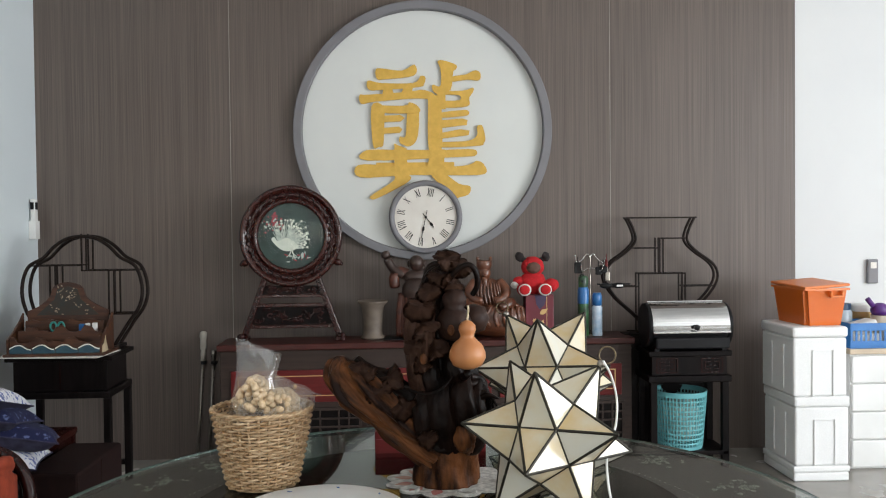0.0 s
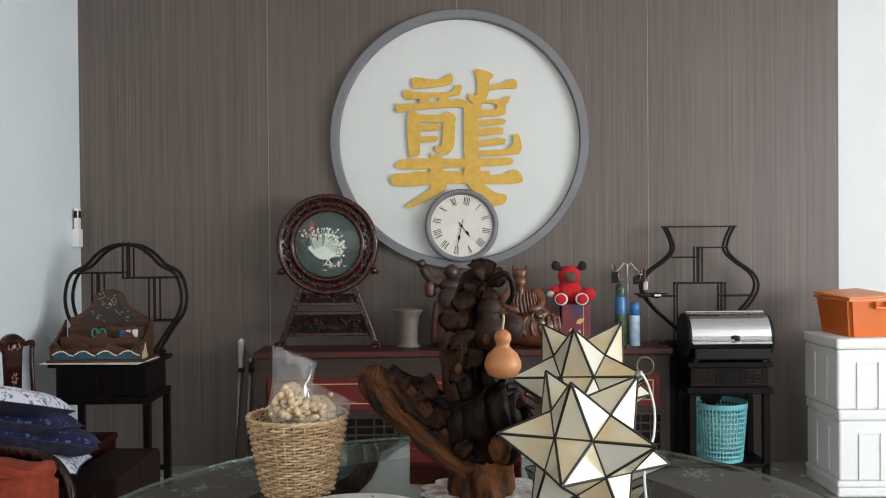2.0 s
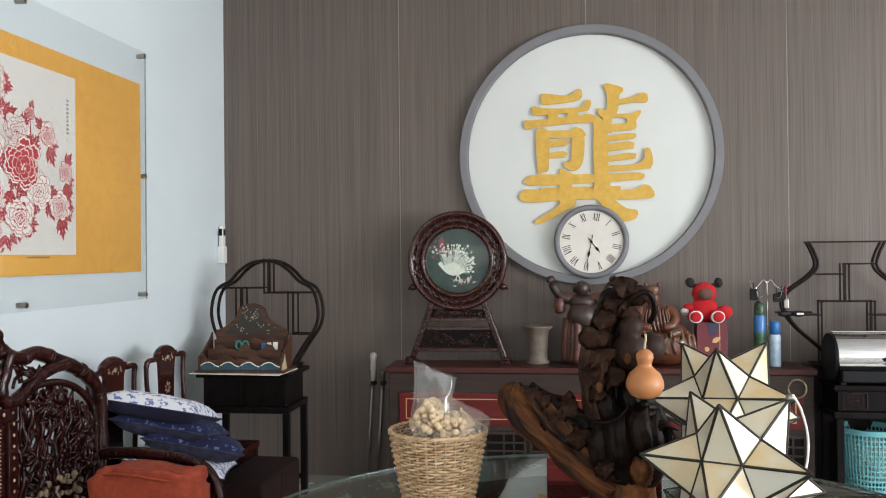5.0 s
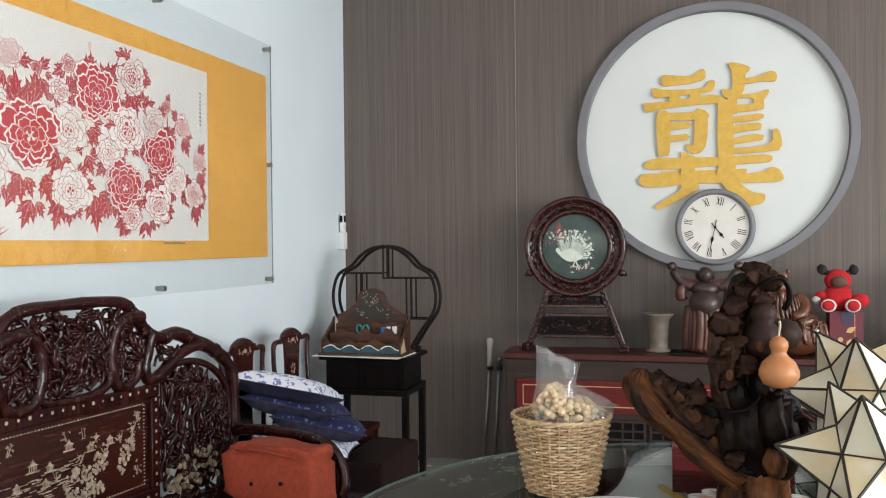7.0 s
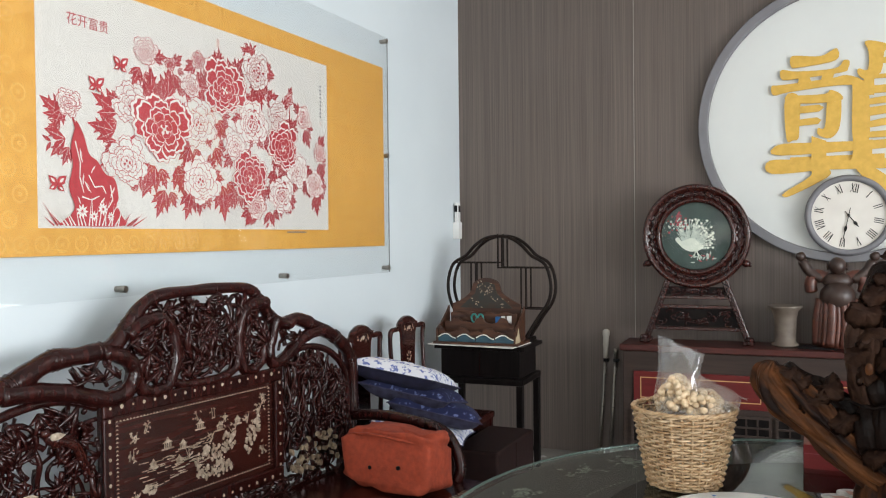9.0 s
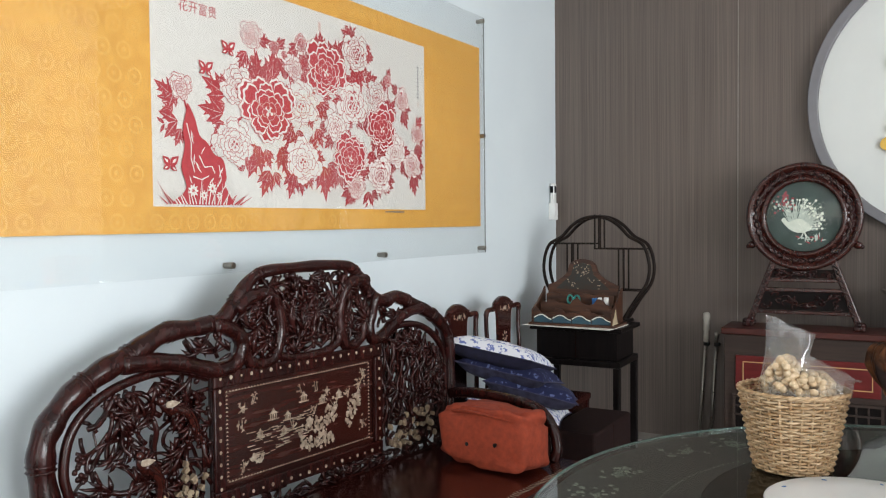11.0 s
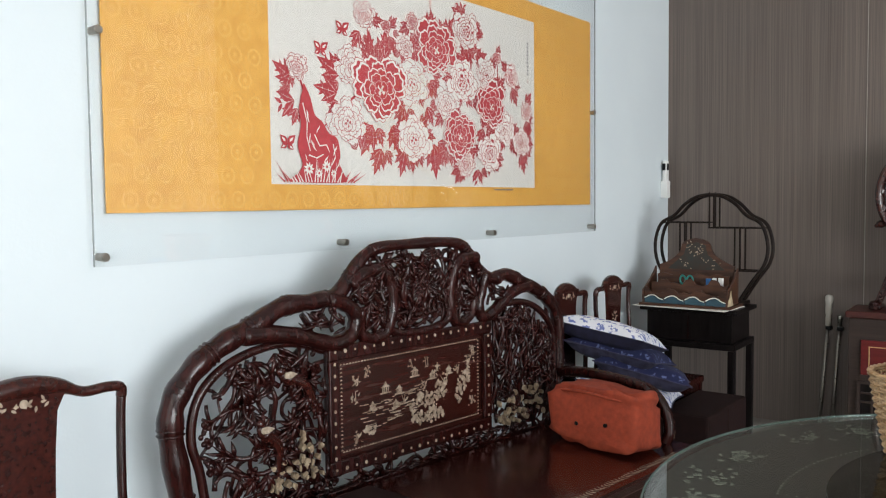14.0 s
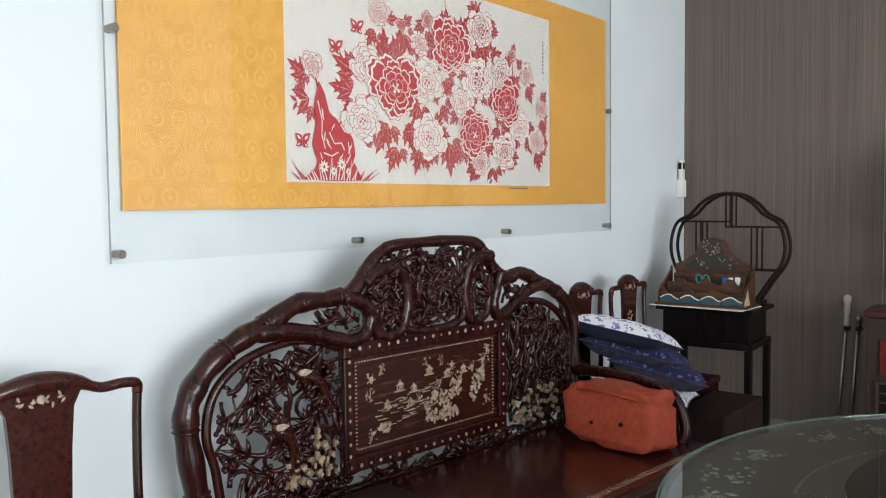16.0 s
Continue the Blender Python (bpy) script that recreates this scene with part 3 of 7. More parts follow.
M_skin = material("dark_carved_wood", (0.042, 0.021, 0.015), 0.45, second=(0.03, 0.015, 0.011), scale=(25, 25, 25), coat=0.1)
M_robe = material("reddish_carved_wood", (0.125, 0.034, 0.019), 0.5, second=(0.060, 0.018, 0.010), scale=(14, 14, 30), bump=0.3, bump_scale=45, coat=0.2)
sk, rb = bmesh.new(), bmesh.new()
add_blob(sk, (0, -0.02, 0.455), (0.042, 0.045, 0.05), 16)
add_blob(sk, (0, -0.035, 0.285), (0.085, 0.07, 0.085), 16)
add_blob(sk, (0, -0.01, 0.37), (0.075, 0.05, 0.05), 14)
for s in (-1, 1):
    add_tube(sk, smooth_path([(s * 0.07, 0, 0.38), (s * 0.13, 0, 0.42), (s * 0.165, 0, 0.485)], 4), [0.03] * 4 + [0.026] * 4 + [0.02])
    add_blob(sk, (s * 0.172, 0, 0.508), (0.026, 0.022, 0.026), 10, 0.2)
    add_tube(rb, smooth_path([(s * 0.05, 0.01, 0.385), (s * 0.10, 0.01, 0.40), (s * 0.125, 0.0, 0.36), (s * 0.118, 0.0, 0.30)], 5), [0.036] * 8 + [0.030] * 7 + [0.014], 10)
    add_blob(sk, (s * 0.044, -0.015, 0.45), (0.008, 0.014, 0.022), 8)
for i in range(14):
    a = -0.5 + i * 0.30
    add_tube(rb, smooth_path([(0.085 * math.cos(a + 3.4), 0.07 * math.sin(a + 3.4), 0.27), (0.10 * math.cos(a + 3.45), 0.085 * math.sin(a + 3.45), 0.15), (0.10 * math.cos(a + 3.35), 0.09 * math.sin(a + 3.35), 0.01)], 4), 0.012 + 0.006 * (i % 3), 8)
add_lathe(rb, [(0, 0), (0.10, 0), (0.105, 0.1), (0.098, 0.2), (0.088, 0.27), (0, 0.28)], 24, Matrix.Diagonal((1, 0.85, 1, 1)))
tagged(joined("carved_figure", [(sk, M_skin), (rb, M_robe)], at=pose(-0.305, 4.87, 0.795) @ Matrix.Diagonal((1.1, 1.1, 1.0, 1))), "dark carved wooden figure in a reddish robe with raised arms", "figurine")

wd = bmesh.new()
add_blob(wd, (0.0, 0, 0.115), (0.185, 0.12, 0.115), 30, 0.10, 3, 1.6)
for i in range(9):
    a = -2.6 + 0.26 * i
    add_tube(wd, smooth_path([(0.15 * math.cos(a) + 0.02, 0.10 * math.sin(a), 0.185), (0.182 * math.cos(a), 0.122 * math.sin(a), 0.13), (0.178 * math.cos(a + 0.1), 0.118 * math.sin(a + 0.1), 0.07)], 4), [0.010] * 4 + [0.012] * 4 + [0.003], 7)
for i in range(6):
    add_blob(wd, (0.10 + 0.016 * i, -0.07 + 0.012 * i, 0.205 - 0.014 * i), (0.022, 0.018, 0.016), 10, 0.4, i)
add_blob(wd, (-0.03, -0.01, 0.27), (0.082, 0.065, 0.085), 20, 0.12, 5, 2.4)
add_blob(wd, (-0.03, -0.045, 0.245), (0.055, 0.04, 0.045), 16, 0.05, 6)
add_blob(wd, (-0.045, -0.02, 0.385), (0.036, 0.038, 0.044), 16, 0.06, 2)
add_blob(wd, (-0.045, -0.053, 0.372), (0.016, 0.012, 0.010), 10)
add_tube(wd, smooth_path([(-0.045, -0.05, 0.355), (-0.045, -0.062, 0.335), (-0.04, -0.062, 0.30)], 4), [0.018] * 4 + [0.014] * 4 + [0.004], 8)
add_lathe(wd, [(0.034, 0.405), (0.040, 0.425), (0.043, 0.455), (0.036, 0.462), (0, 0.452)], 14, pose(-0.045, -0.015, 0))
for s in (-1, 1):
    add_blob(wd, (-0.045 + s * 0.034, -0.015, 0.468), (0.010, 0.009, 0.016), 8)
    add_tube(wd, smooth_path([(s * 0.062 - 0.03, -0.01, 0.335), (s * 0.098 - 0.03, -0.045, 0.28), (s * 0.075 - 0.03, -0.085, 0.235), (s * 0.03 - 0.03, -0.095, 0.225)], 5), [0.028] * 8 + [0.024] * 7 + [0.015], 9)
    add_tube(wd, smooth_path([(s * 0.05 - 0.03, -0.05, 0.20), (s * 0.115 - 0.03, -0.085, 0.205), (s * 0.06 - 0.03, -0.115, 0.185)], 5), [0.036] * 6 + [0.024] * 5, 9)
for i in range(12):
    a = -2.9 + 0.22 * i
    add_tube(wd, smooth_path([(-0.03 + 0.07 * math.cos(a), 0.055 * math.sin(a) - 0.01, 0.335), (-0.03 + 0.088 * math.cos(a), 0.075 * math.sin(a) - 0.01, 0.27), (-0.03 + 0.092 * math.cos(a + 0.15), 0.08 * math.sin(a + 0.15) - 0.01, 0.20)], 3), 0.007, 6)
M_redwood = material("orange_brown_carved_wood", (0.165, 0.054, 0.023), 0.4, second=(0.075, 0.024, 0.011), scale=(18, 18, 18), bump=0.35, bump_scale=50, coat=0.35)
tagged(joined("carved_seated_figure", [(wd, M_redwood)], at=pose(0.165, 4.88, 0.787) @ Matrix.Diagonal((1.15, 1.05, 1.03, 1))), "orange-brown carved wooden seated figure on the sideboard", "figurine")

gift = thing("gift_box", pose(0.45, 4.88, 0.787), "dark red and purple card gift box with gold pattern", "box")
M_card = material("wine_red_card", (0.16, 0.018, 0.03), 0.45, second=(0.13, 0.014, 0.025), scale=(10, 10, 10))
M_cardblue = material("purple_card", (0.05, 0.03, 0.085), 0.45)
part("carton", box((-0.087, -0.06, 0), (0.087, 0.06, 0.262), 0.003), M_card, gift)
part("printed_wave", slab([(-0.03, 0.258), (-0.02, 0.2), (0.0, 0.17), (0.03, 0.2), (0.045, 0.258)], -0.0625, -0.0606), M_cardblue, gift)
part("printed_flower", add_slab(add_slab(slab(leaf(0.0, 0.14, 0.06, 0.03, 0.6), -0.0625, -0.0606), leaf(0.005, 0.06, 0.05, 0.028, 1.2), -0.0625, -0.0606), disc(-0.03, 0.10, 0.014, 10), -0.0625, -0.0606), M_goldline, gift)
part("edge_line", box((0.042, -0.0622, 0.004), (0.045, -0.0606, 0.258)), M_goldline, gift)
M_plushred = material("red_plush", (0.55, 0.012, 0.018), 0.9, second=(0.42, 0.008, 0.012), scale=(90, 90, 90), bump=0.4, bump_scale=220)
M_plushdark = material("dark_plush", (0.02, 0.015, 0.015), 0.9)
M_plushbrown = material("brown_plush", (0.14, 0.07, 0.05), 0.9)
M_plushwhite = material("white_plush", (0.75, 0.73, 0.7), 0.9)
pr, pd, pb, pw = bmesh.new(), bmesh.new(), bmesh.new(), bmesh.new()
add_blob(pr, (0, 0, 0.075), (0.085, 0.06, 0.075), 18, 0.1, 1)
add_blob(pr, (0, 0, 0.175), (0.072, 0.058, 0.062), 18, 0.08, 2)
add_blob(pb, (0, -0.042, 0.168), (0.046, 0.03, 0.036), 14)
for s in (-1, 1):
    add_blob(pd, (s * 0.082, 0, 0.235), (0.026, 0.022, 0.03), 12, 0.3, s)
    add_blob(pd, (s * 0.058, 0, 0.218), (0.026, 0.014, 0.014), 10, 0.2, s)
    add_blob(pr, (s * 0.062, -0.065, 0.038), (0.046, 0.05, 0.040), 14, 0.06, s)
    add_blob(pw, (s * 0.062, -0.100, 0.036), (0.041, 0.012, 0.037), 12)
    add_blob(pr, (s * 0.064, -0.106, 0.037), (0.033, 0.012, 0.030), 12)
add_blob(pr, (0.11, -0.03, 0.06), (0.048, 0.04, 0.042), 14, 0.1, 4)
add_blob(pw, (-0.115, -0.02, 0.062), (0.026, 0.03, 0.022), 12)
add_blob(pr, (-0.085, -0.01, 0.085), (0.04, 0.03, 0.03), 12)
tagged(joined("plush_toy", [(pr, M_plushred), (pd, M_plushdark), (pb, M_plushbrown), (pw, M_plushwhite)], at=pose(0.415, 4.87, 1.045)), "red plush toy with dark horns sitting on a gift box", "toy")

M_cangreen = material("green_print", (0.05, 0.17, 0.05), 0.3, second=(0.02, 0.03, 0.03), scale=(25, 25, 25))
M_canblue = material("blue_print", (0.03, 0.16, 0.42), 0.3)
M_canwhite = material("white_print", (0.62, 0.68, 0.74), 0.3, second=(0.3, 0.45, 0.62), scale=(25, 25, 30))
can = thing("spray_can", pose(0.728, 4.86, 0.787), "tall green and blue aerosol spray can", "spray can")
part("body", lathe([(0, 0), (0.033, 0), (0.034, 0.004), (0.034, 0.20)], 28), M_cangreen, can, "green printed can", smooth=True)
part("blue_band", lathe([(0.0345, 0.20), (0.0345, 0.285), (0.026, 0.305)], 28), M_canblue, can, "blue printed band", smooth=True)
part("cap", lathe([(0.028, 0.30), (0.030, 0.315), (0.030, 0.36), (0.022, 0.372), (0, 0.372)], 24), M_cangreen, can, "green cap", smooth=True)
can2 = thing("spray_can", pose(0.812, 4.85, 0.787), "shorter blue and white aerosol spray can", "spray can")
part("body", lathe([(0, 0), (0.031, 0), (0.032, 0.004), (0.032, 0.175), (0.024, 0.19)], 28), M_canwhite, can2, "white and blue printed can", smooth=True)
part("cap", lathe([(0.025, 0.187), (0.030, 0.192), (0.030, 0.245), (0.024, 0.265), (0, 0.265)], 24), M_canblue, can2, "blue cap", smooth=True)
rack = thing("key_stand", pose(0.785, 4.92, 0.787), "slim chrome key stand with hooks and hanging keys", "key stand")
part("pole", tube([(0, 0, 0), (0, 0, 0.50)], 0.004, 8), M_boltsteel, rack)
part("base", lathe([(0, 0), (0.06, 0), (0.06, 0.006), (0, 0.01)], 24), M_steel, rack)
for s in (-1, 1):
    part("hook", tube(smooth_path([(0, 0, 0.48), (s * 0.02, 0, 0.505), (s * 0.05, 0, 0.47), (s * 0.085, -0.01, 0.45), (s * 0.10, -0.02, 0.50)], 5), 0.0035, 6), M_steel, rack, smooth=True)
    part("hook", tube(smooth_path([(0, 0, 0.42), (s * 0.03, -0.03, 0.41), (s * 0.06, -0.05, 0.40), (s * 0.07, -0.06, 0.44)], 5), 0.0035, 6), M_steel, rack, smooth=True)
for x, z, w, h, mt in ((-0.085, 0.385, 0.045, 0.07, M_black), (-0.06, 0.335, 0.03, 0.045, M_black), (0.075, 0.385, 0.05, 0.05, M_black), (0.10, 0.335, 0.03, 0.06, M_boltsteel), (0.045, 0.375, 0.04, 0.05, M_black), (0.095, 0.42, 0.02, 0.05, M_red)):
    part("key_fob", add_tube(box((x - w / 2, -0.045, z), (x + w / 2, -0.032, z + h), 0.006), [(x, -0.038, z + h), (x, -0.035, z + h + 0.035)], 0.003, 6), mt, rack)

# ---- vase-outline stand with chrome grill on it, at the sideboard's end ----
st = thing("tall_stand", pose(1.305, 4.74, 0), "black carved wooden stand under a chrome roaster", "stand")
part("top", box((-0.248, -0.17, 0.69), (0.248, 0.17, 0.722), 0.005), M_dark, st)
part("frieze", box((-0.225, -0.145, 0.575), (0.225, 0.145, 0.689), 0.003), M_dark, st)
part("apron", box((-0.25, -0.165, 0.535), (0.25, 0.165, 0.574), 0.006), M_dark, st)
for cx in (-0.135, 0.135):
    fret = bmesh.new()
    for (a, b, c, d) in ((-0.065, 0.59, 0.065, 0.596), (-0.065, 0.672, 0.065, 0.678), (-0.065, 0.5965, -0.059, 0.6715), (0.059, 0.5965, 0.065, 0.6715), (-0.045, 0.61, -0.008, 0.616), (-0.045, 0.6165, -0.039, 0.652), (-0.045, 0.6525, -0.008, 0.6585), (0.008, 0.61, 0.045, 0.616), (0.039, 0.6165, 0.045, 0.652), (0.008, 0.6525, 0.045, 0.6585), (-0.025, 0.631, -0.003, 0.637), (0.003, 0.631, 0.025, 0.637)):
        add_box(fret, (cx + a, -0.152, b), (cx + c, -0.1455, d))
    part("fretwork", fret, M_rose, st, "carved fret pattern")
for sx in (-1, 1):
    for sy in (-1, 1):
        part("leg", box((sx * 0.215 - 0.02, sy * 0.135 - 0.02, 0.0), (sx * 0.215 + 0.02, sy * 0.135 + 0.02, 0.534), 0.004), M_dark, st)
part("lower_shelf", box((-0.235, -0.155, 0.10), (0.235, 0.155, 0.125), 0.004), M_dark, st)

vs = thing("vase_outline_shelf", pose(1.23, 4.93, 0.0), "dark rattan display shelf in the outline of a vase", "display shelf")
VO = [(-0.06, 0.80), (-0.16, 0.90), (-0.29, 1.02), (-0.355, 1.13), (-0.33, 1.22), (-0.22, 1.305), (-0.165, 1.37), (-0.175, 1.44), (-0.21, 1.515)]
for dy in (0.0, 0.07):
    for s in (-1, 1):
        part("side_rod", tube(smooth_path([(s * x, dy - 0.035, z) for x, z in VO], 6), 0.009, 8), M_rattan, vs, smooth=True)
    for (a, b, c, d) in ((-0.22, 1.515, 0.22, 1.515), (-0.02, 1.165, -0.02, 1.385), (0.01, 1.165, 0.01, 1.385), (-0.17, 1.325, -0.02, 1.325), (0.0, 1.385, 0.16, 1.385), (-0.145, 1.165, 0.15, 1.165), (-0.145, 0.80, -0.145, 1.165), (0.13, 0.80, 0.13, 1.165), (0.15, 0.80, 0.15, 1.165), (0.14, 1.085, 0.34, 1.085), (-0.35, 1.085, -0.145, 1.085), (-0.2, 0.80, 0.2, 0.80)):
        part("rod", box((min(a, c) - 0.0045, dy - 0.040, min(b, d) - 0.0045), (max(a, c) + 0.0045, dy - 0.030, max(b, d) + 0.0045)), M_rattan, vs)
part("foot", box((-0.24, -0.06, 0.0), (0.30, 0.06, 0.79), 0.004), M_dark, vs, "dark lower body")
sg = thing("sunglasses", pose(0.905, 4.86, 1.095), "folded dark sunglasses lying on a shelf", "sunglasses")
part("lenses", add_blob(blob((-0.035, 0, 0), (0.04, 0.01, 0.018), 12), (0.045, 0, 0), (0.04, 0.01, 0.018), 12), M_black, sg, smooth=True)
part("temple", box((-0.09, 0.0, 0.004), (0.12, 0.008, 0.014), 0.003), M_black, sg)
# white chip on the lens, standing in for a glint of light
part("glint_badge", box((0.03, -0.013, -0.006), (0.07, -0.0105, 0.006), 0.002), M_whiteplastic, sg)

gr = thing("chrome_roaster", pose(1.305, 4.68, 0.722), "chrome drum roaster with a black trough and knob", "roaster")
R = 0.135
hood = bmesh.new()
arc = [radians(a) for a in range(-12, 205, 8)]
for x0, x1 in ((-0.228, 0.228),):
    prof = [(R * math.cos(a), R * math.sin(a)) for a in arc] + [((R - 0.006) * math.cos(a), (R - 0.006) * math.sin(a)) for a in reversed(arc)]
    add_slab(hood, prof, x0, x1, lambda u, v, w: (w, -u, v + 0.145))
part("hood", hood, M_steel, gr, "polished chrome hood")
part("hood_lip", box((-0.230, -R - 0.010, 0.108), (0.230, -R - 0.001, 0.122), 0.003), M_steel, gr)
part("top_ridge", tube([(-0.230, 0, 0.285), (0.230, 0, 0.285)], 0.006, 8), M_steel, gr)
for s in (-1, 1):
    part("end_cap", lathe([(0, 0), (0.134, 0), (0.134, 0.012), (0.13, 0.02), (0, 0.02)], 36, pose(s * 0.229, 0, 0.145, ry=s * 90)), M_black, gr, "black end cap", smooth=False)
part("trough", add_lathe(bmesh.new(), [(0, -0.222), (0.125, -0.222), (0.125, 0.222), (0, 0.222)], 32, pose(0, 0, 0.135, ry=90)), M_black, gr, "black lower drum", smooth=False)
part("grease_tray", box((-0.22, -0.155, 0.018), (0.22, 0.10, 0.085), 0.01), M_black, gr, "black drip tray")
part("knob", lathe([(0.007, 0), (0.007, 0.02), (0.017, 0.022), (0.017, 0.038), (0, 0.042)], 16, pose(0.02, -R + 0.004, 0.145, rx=90)), M_black, gr)
for s in (-1, 1):
    part("foot", box((s * 0.2 - 0.015, -0.11, 0.0), (s * 0.2 + 0.015, 0.11, 0.02), 0.003), M_black, gr)

# ---- turquoise laundry basket under the stand ----
M_teal = material("turquoise_plastic", (0.16, 0.46, 0.49), 0.4, second=(0.14, 0.42, 0.45), scale=(10, 10, 10))
lb = thing("plastic_basket", pose(1.282, 4.72, 0.126), "turquoise perforated plastic basket with things inside", "basket")
HB, RB, RT = 0.345, 0.135, 0.160
part("base", lathe([(0, 0), (RB, 0), (RB + 0.002, 0.02), (RB - 0.004, 0.02), (0, 0.01)], 40), M_teal, lb)
part("rim", lathe([(RT - 0.004, HB - 0.03), (RT + 0.002, HB - 0.03), (RT + 0.006, HB), (RT - 0.004, HB)], 40), M_teal, lb)
for k in range(10):
    z = 0.02 + (HB - 0.05) * (k + 0.5) / 10.5
    r = RB + (RT - RB) * z / HB
    part("hoop", lathe([(r - 0.002, z), (r + 0.003, z), (r + 0.003, z + 0.009), (r - 0.002, z + 0.009), (r - 0.002, z)], 40), M_teal, lb)
ribs = [part("rib", tube([(RB, 0, 0.015), (RT, 0, HB - 0.025)], 0.0042, 5), M_teal, lb)]
for i in range(1, 48):
    again(ribs[0], pose(0, 0, 0, rz=360 * i / 48))
part("crumpled_cloth", blob((0, 0, 0.16), (0.13, 0.13, 0.15), 16, 0.3, 4, 2.5), material("mixed_cloth", (0.45, 0.55, 0.5), 0.8, second=(0.2, 0.3, 0.28), scale=(9, 9, 9)), lb, "crumpled pale cloth", smooth=True)

# ---- polystyrene boxes, orange tub and drawers by the white wall ----
def foam_box(m):
    th = thing("polystyrene_box", m, "white polystyrene box with a lid in a stack", "box", "stacked polystyrene boxes")
    w, d, h = 0.162, 0.212, 0.395
    part("tub", box((-w + 0.006, -d + 0.006, 0), (w - 0.006, d - 0.006, h - 0.062), 0.012), M_foam, th)
    part("lid", box((-w, -d, h - 0.0605), (w, d, h), 0.014), M_foam, th)
    for y in (-0.09, 0.06):
        part("side_rib", box((-w - 0.002, y - 0.006, 0.03), (-w + 0.0055, y + 0.006, h - 0.11), 0.003), M_foam, th)
    for x in (-0.045, 0.075):
        part("front_rib", box((x - 0.005, -d - 0.001, 0.0), (x + 0.005, -d + 0.0055, h - 0.13), 0.003), M_foam, th)
    part("front_rib", box((-0.039, -d - 0.001, h - 0.134), (0.069, -d + 0.0055, h - 0.131), 0.003), M_foam, th)
    return th


foam = foam_box(pose(1.972, 4.56, 0.485, rz=1))
copy_thing(foam, pose(1.984, 4.56, 0.0895, rz=0.5))
slim = thing("polystyrene_tray", pose(1.982, 4.56, 0), "shallow white polystyrene tray under a stack of boxes", "box")
part("tray", box((-0.16, -0.21, 0), (0.16, 0.21, 0.052), 0.01), M_foam, slim)
part("lid", box((-0.164, -0.214, 0.0525), (0.164, 0.214, 0.0890), 0.01), M_foam, slim)

M_orange = bpy.data.materials.new("orange_translucent_plastic")
M_orange.use_nodes = True
_b = M_orange.node_tree.nodes["Principled BSDF"]
_b.inputs["Base Color"].default_value = (0.80, 0.17, 0.015, 1)
_b.inputs["Roughness"].default_value, _b.inputs["Transmission Weight"].default_value = 0.28, 0.25
M_orangelid = material("orange_lid", (0.78, 0.22, 0.05), 0.4, second=(0.72, 0.19, 0.04), scale=(6, 6, 6))
ot = thing("storage_tub", pose(2.022, 4.585, 0.8805, rz=4), "orange translucent plastic storage tub with a loose lid", "storage tub")
ot.matrix_world = ot.matrix_world @ Matrix.Diagonal((1, 1, 0.9, 1))
tub = bmesh.new()
for (wb, db, wt, dt, z0, z1) in ((0.110, 0.165, 0.134, 0.188, 0.0, 0.235),):
    o = [[(sx * w, sy * d, z) for sx, sy in ((-1, -1), (1, -1), (1, 1), (-1, 1))] for w, d, z in ((wb, db, z0), (wt, dt, z1), (wt - 0.006, dt - 0.006, z1), (wb - 0.006, db - 0.006, z0 + 0.006))]
    rings = [[tub.verts.new(p) for p in r] for r in o]
    for a, b in zip(rings, rings[1:]):
        for i in range(4):
            tub.faces.new((a[i], a[(i + 1) % 4], b[(i + 1) % 4], b[i]))
    tub.faces.new(rings[0]), tub.faces.new(rings[-1][::-1])
    bmesh.ops.bevel(tub, geom=[e for e in tub.edges if abs(e.verts[0].co.z - e.verts[1].co.z) > 0.1], offset=0.02, segments=3, affect="EDGES")
part("tub", tub, M_orange, ot, smooth=False)
part("rim", add_box(add_box(add_box(box((-0.136, -0.196, 0.225), (0.136, -0.186, 0.238)), (-0.136, 0.186, 0.225), (0.136, 0.196, 0.238)), (-0.136, -0.1855, 0.225), (-0.126, 0.1855, 0.238)), (0.126, -0.1855, 0.225), (0.136, 0.1855, 0.238)), M_orangelid, ot)
part("lid", box((-0.138, -0.198, 0.0), (0.138, 0.198, 0.018), 0.006, pose(0, 0.0, 0.248, ry=-4, rx=2)), M_orangelid, ot, "loosely laid orange lid")
part("handle", add_box(add_box(box((0.01, -0.214, 0.180), (0.09, -0.190, 0.192), 0.004), (0.01, -0.214, 0.192), (0.022, -0.190, 0.222), 0.004), (0.078, -0.214, 0.192), (0.09, -0.190, 0.222), 0.004), M_orangelid, ot)
part("paper_stack", box((-0.03, -0.175, 0.20), (0.115, 0.15, 0.246), 0.002), M_paper, ot, "papers pushing up the lid")
part("packet", box((-0.09, -0.14, 0.01), (0.08, 0.14, 0.17), 0.02), M_goldline, ot)

du = thing("drawer_unit", pose(2.67, 4.78, 0), "white plastic drawer unit with a beige top", "drawer unit")
part("carcass", box((-0.40, -0.19, 0.0), (0.40, 0.24, 0.685)), M_whiteplastic, du)
part("top", box((-0.41, -0.215, 0.686), (0.41, 0.25, 0.72), 0.006), material("beige_top", (0.62, 0.50, 0.36), 0.5), du, "beige top board")
for k in range(4):
    part("drawer", box((-0.395, -0.212, 0.01 + 0.168 * k), (0.395, -0.191, 0.172 + 0.168 * k), 0.008), M_whiteplastic, du)
bb = thing("blue_tray_basket", pose(2.475, 4.70, 0.721), "blue slotted plastic basket full of odds and ends", "basket")
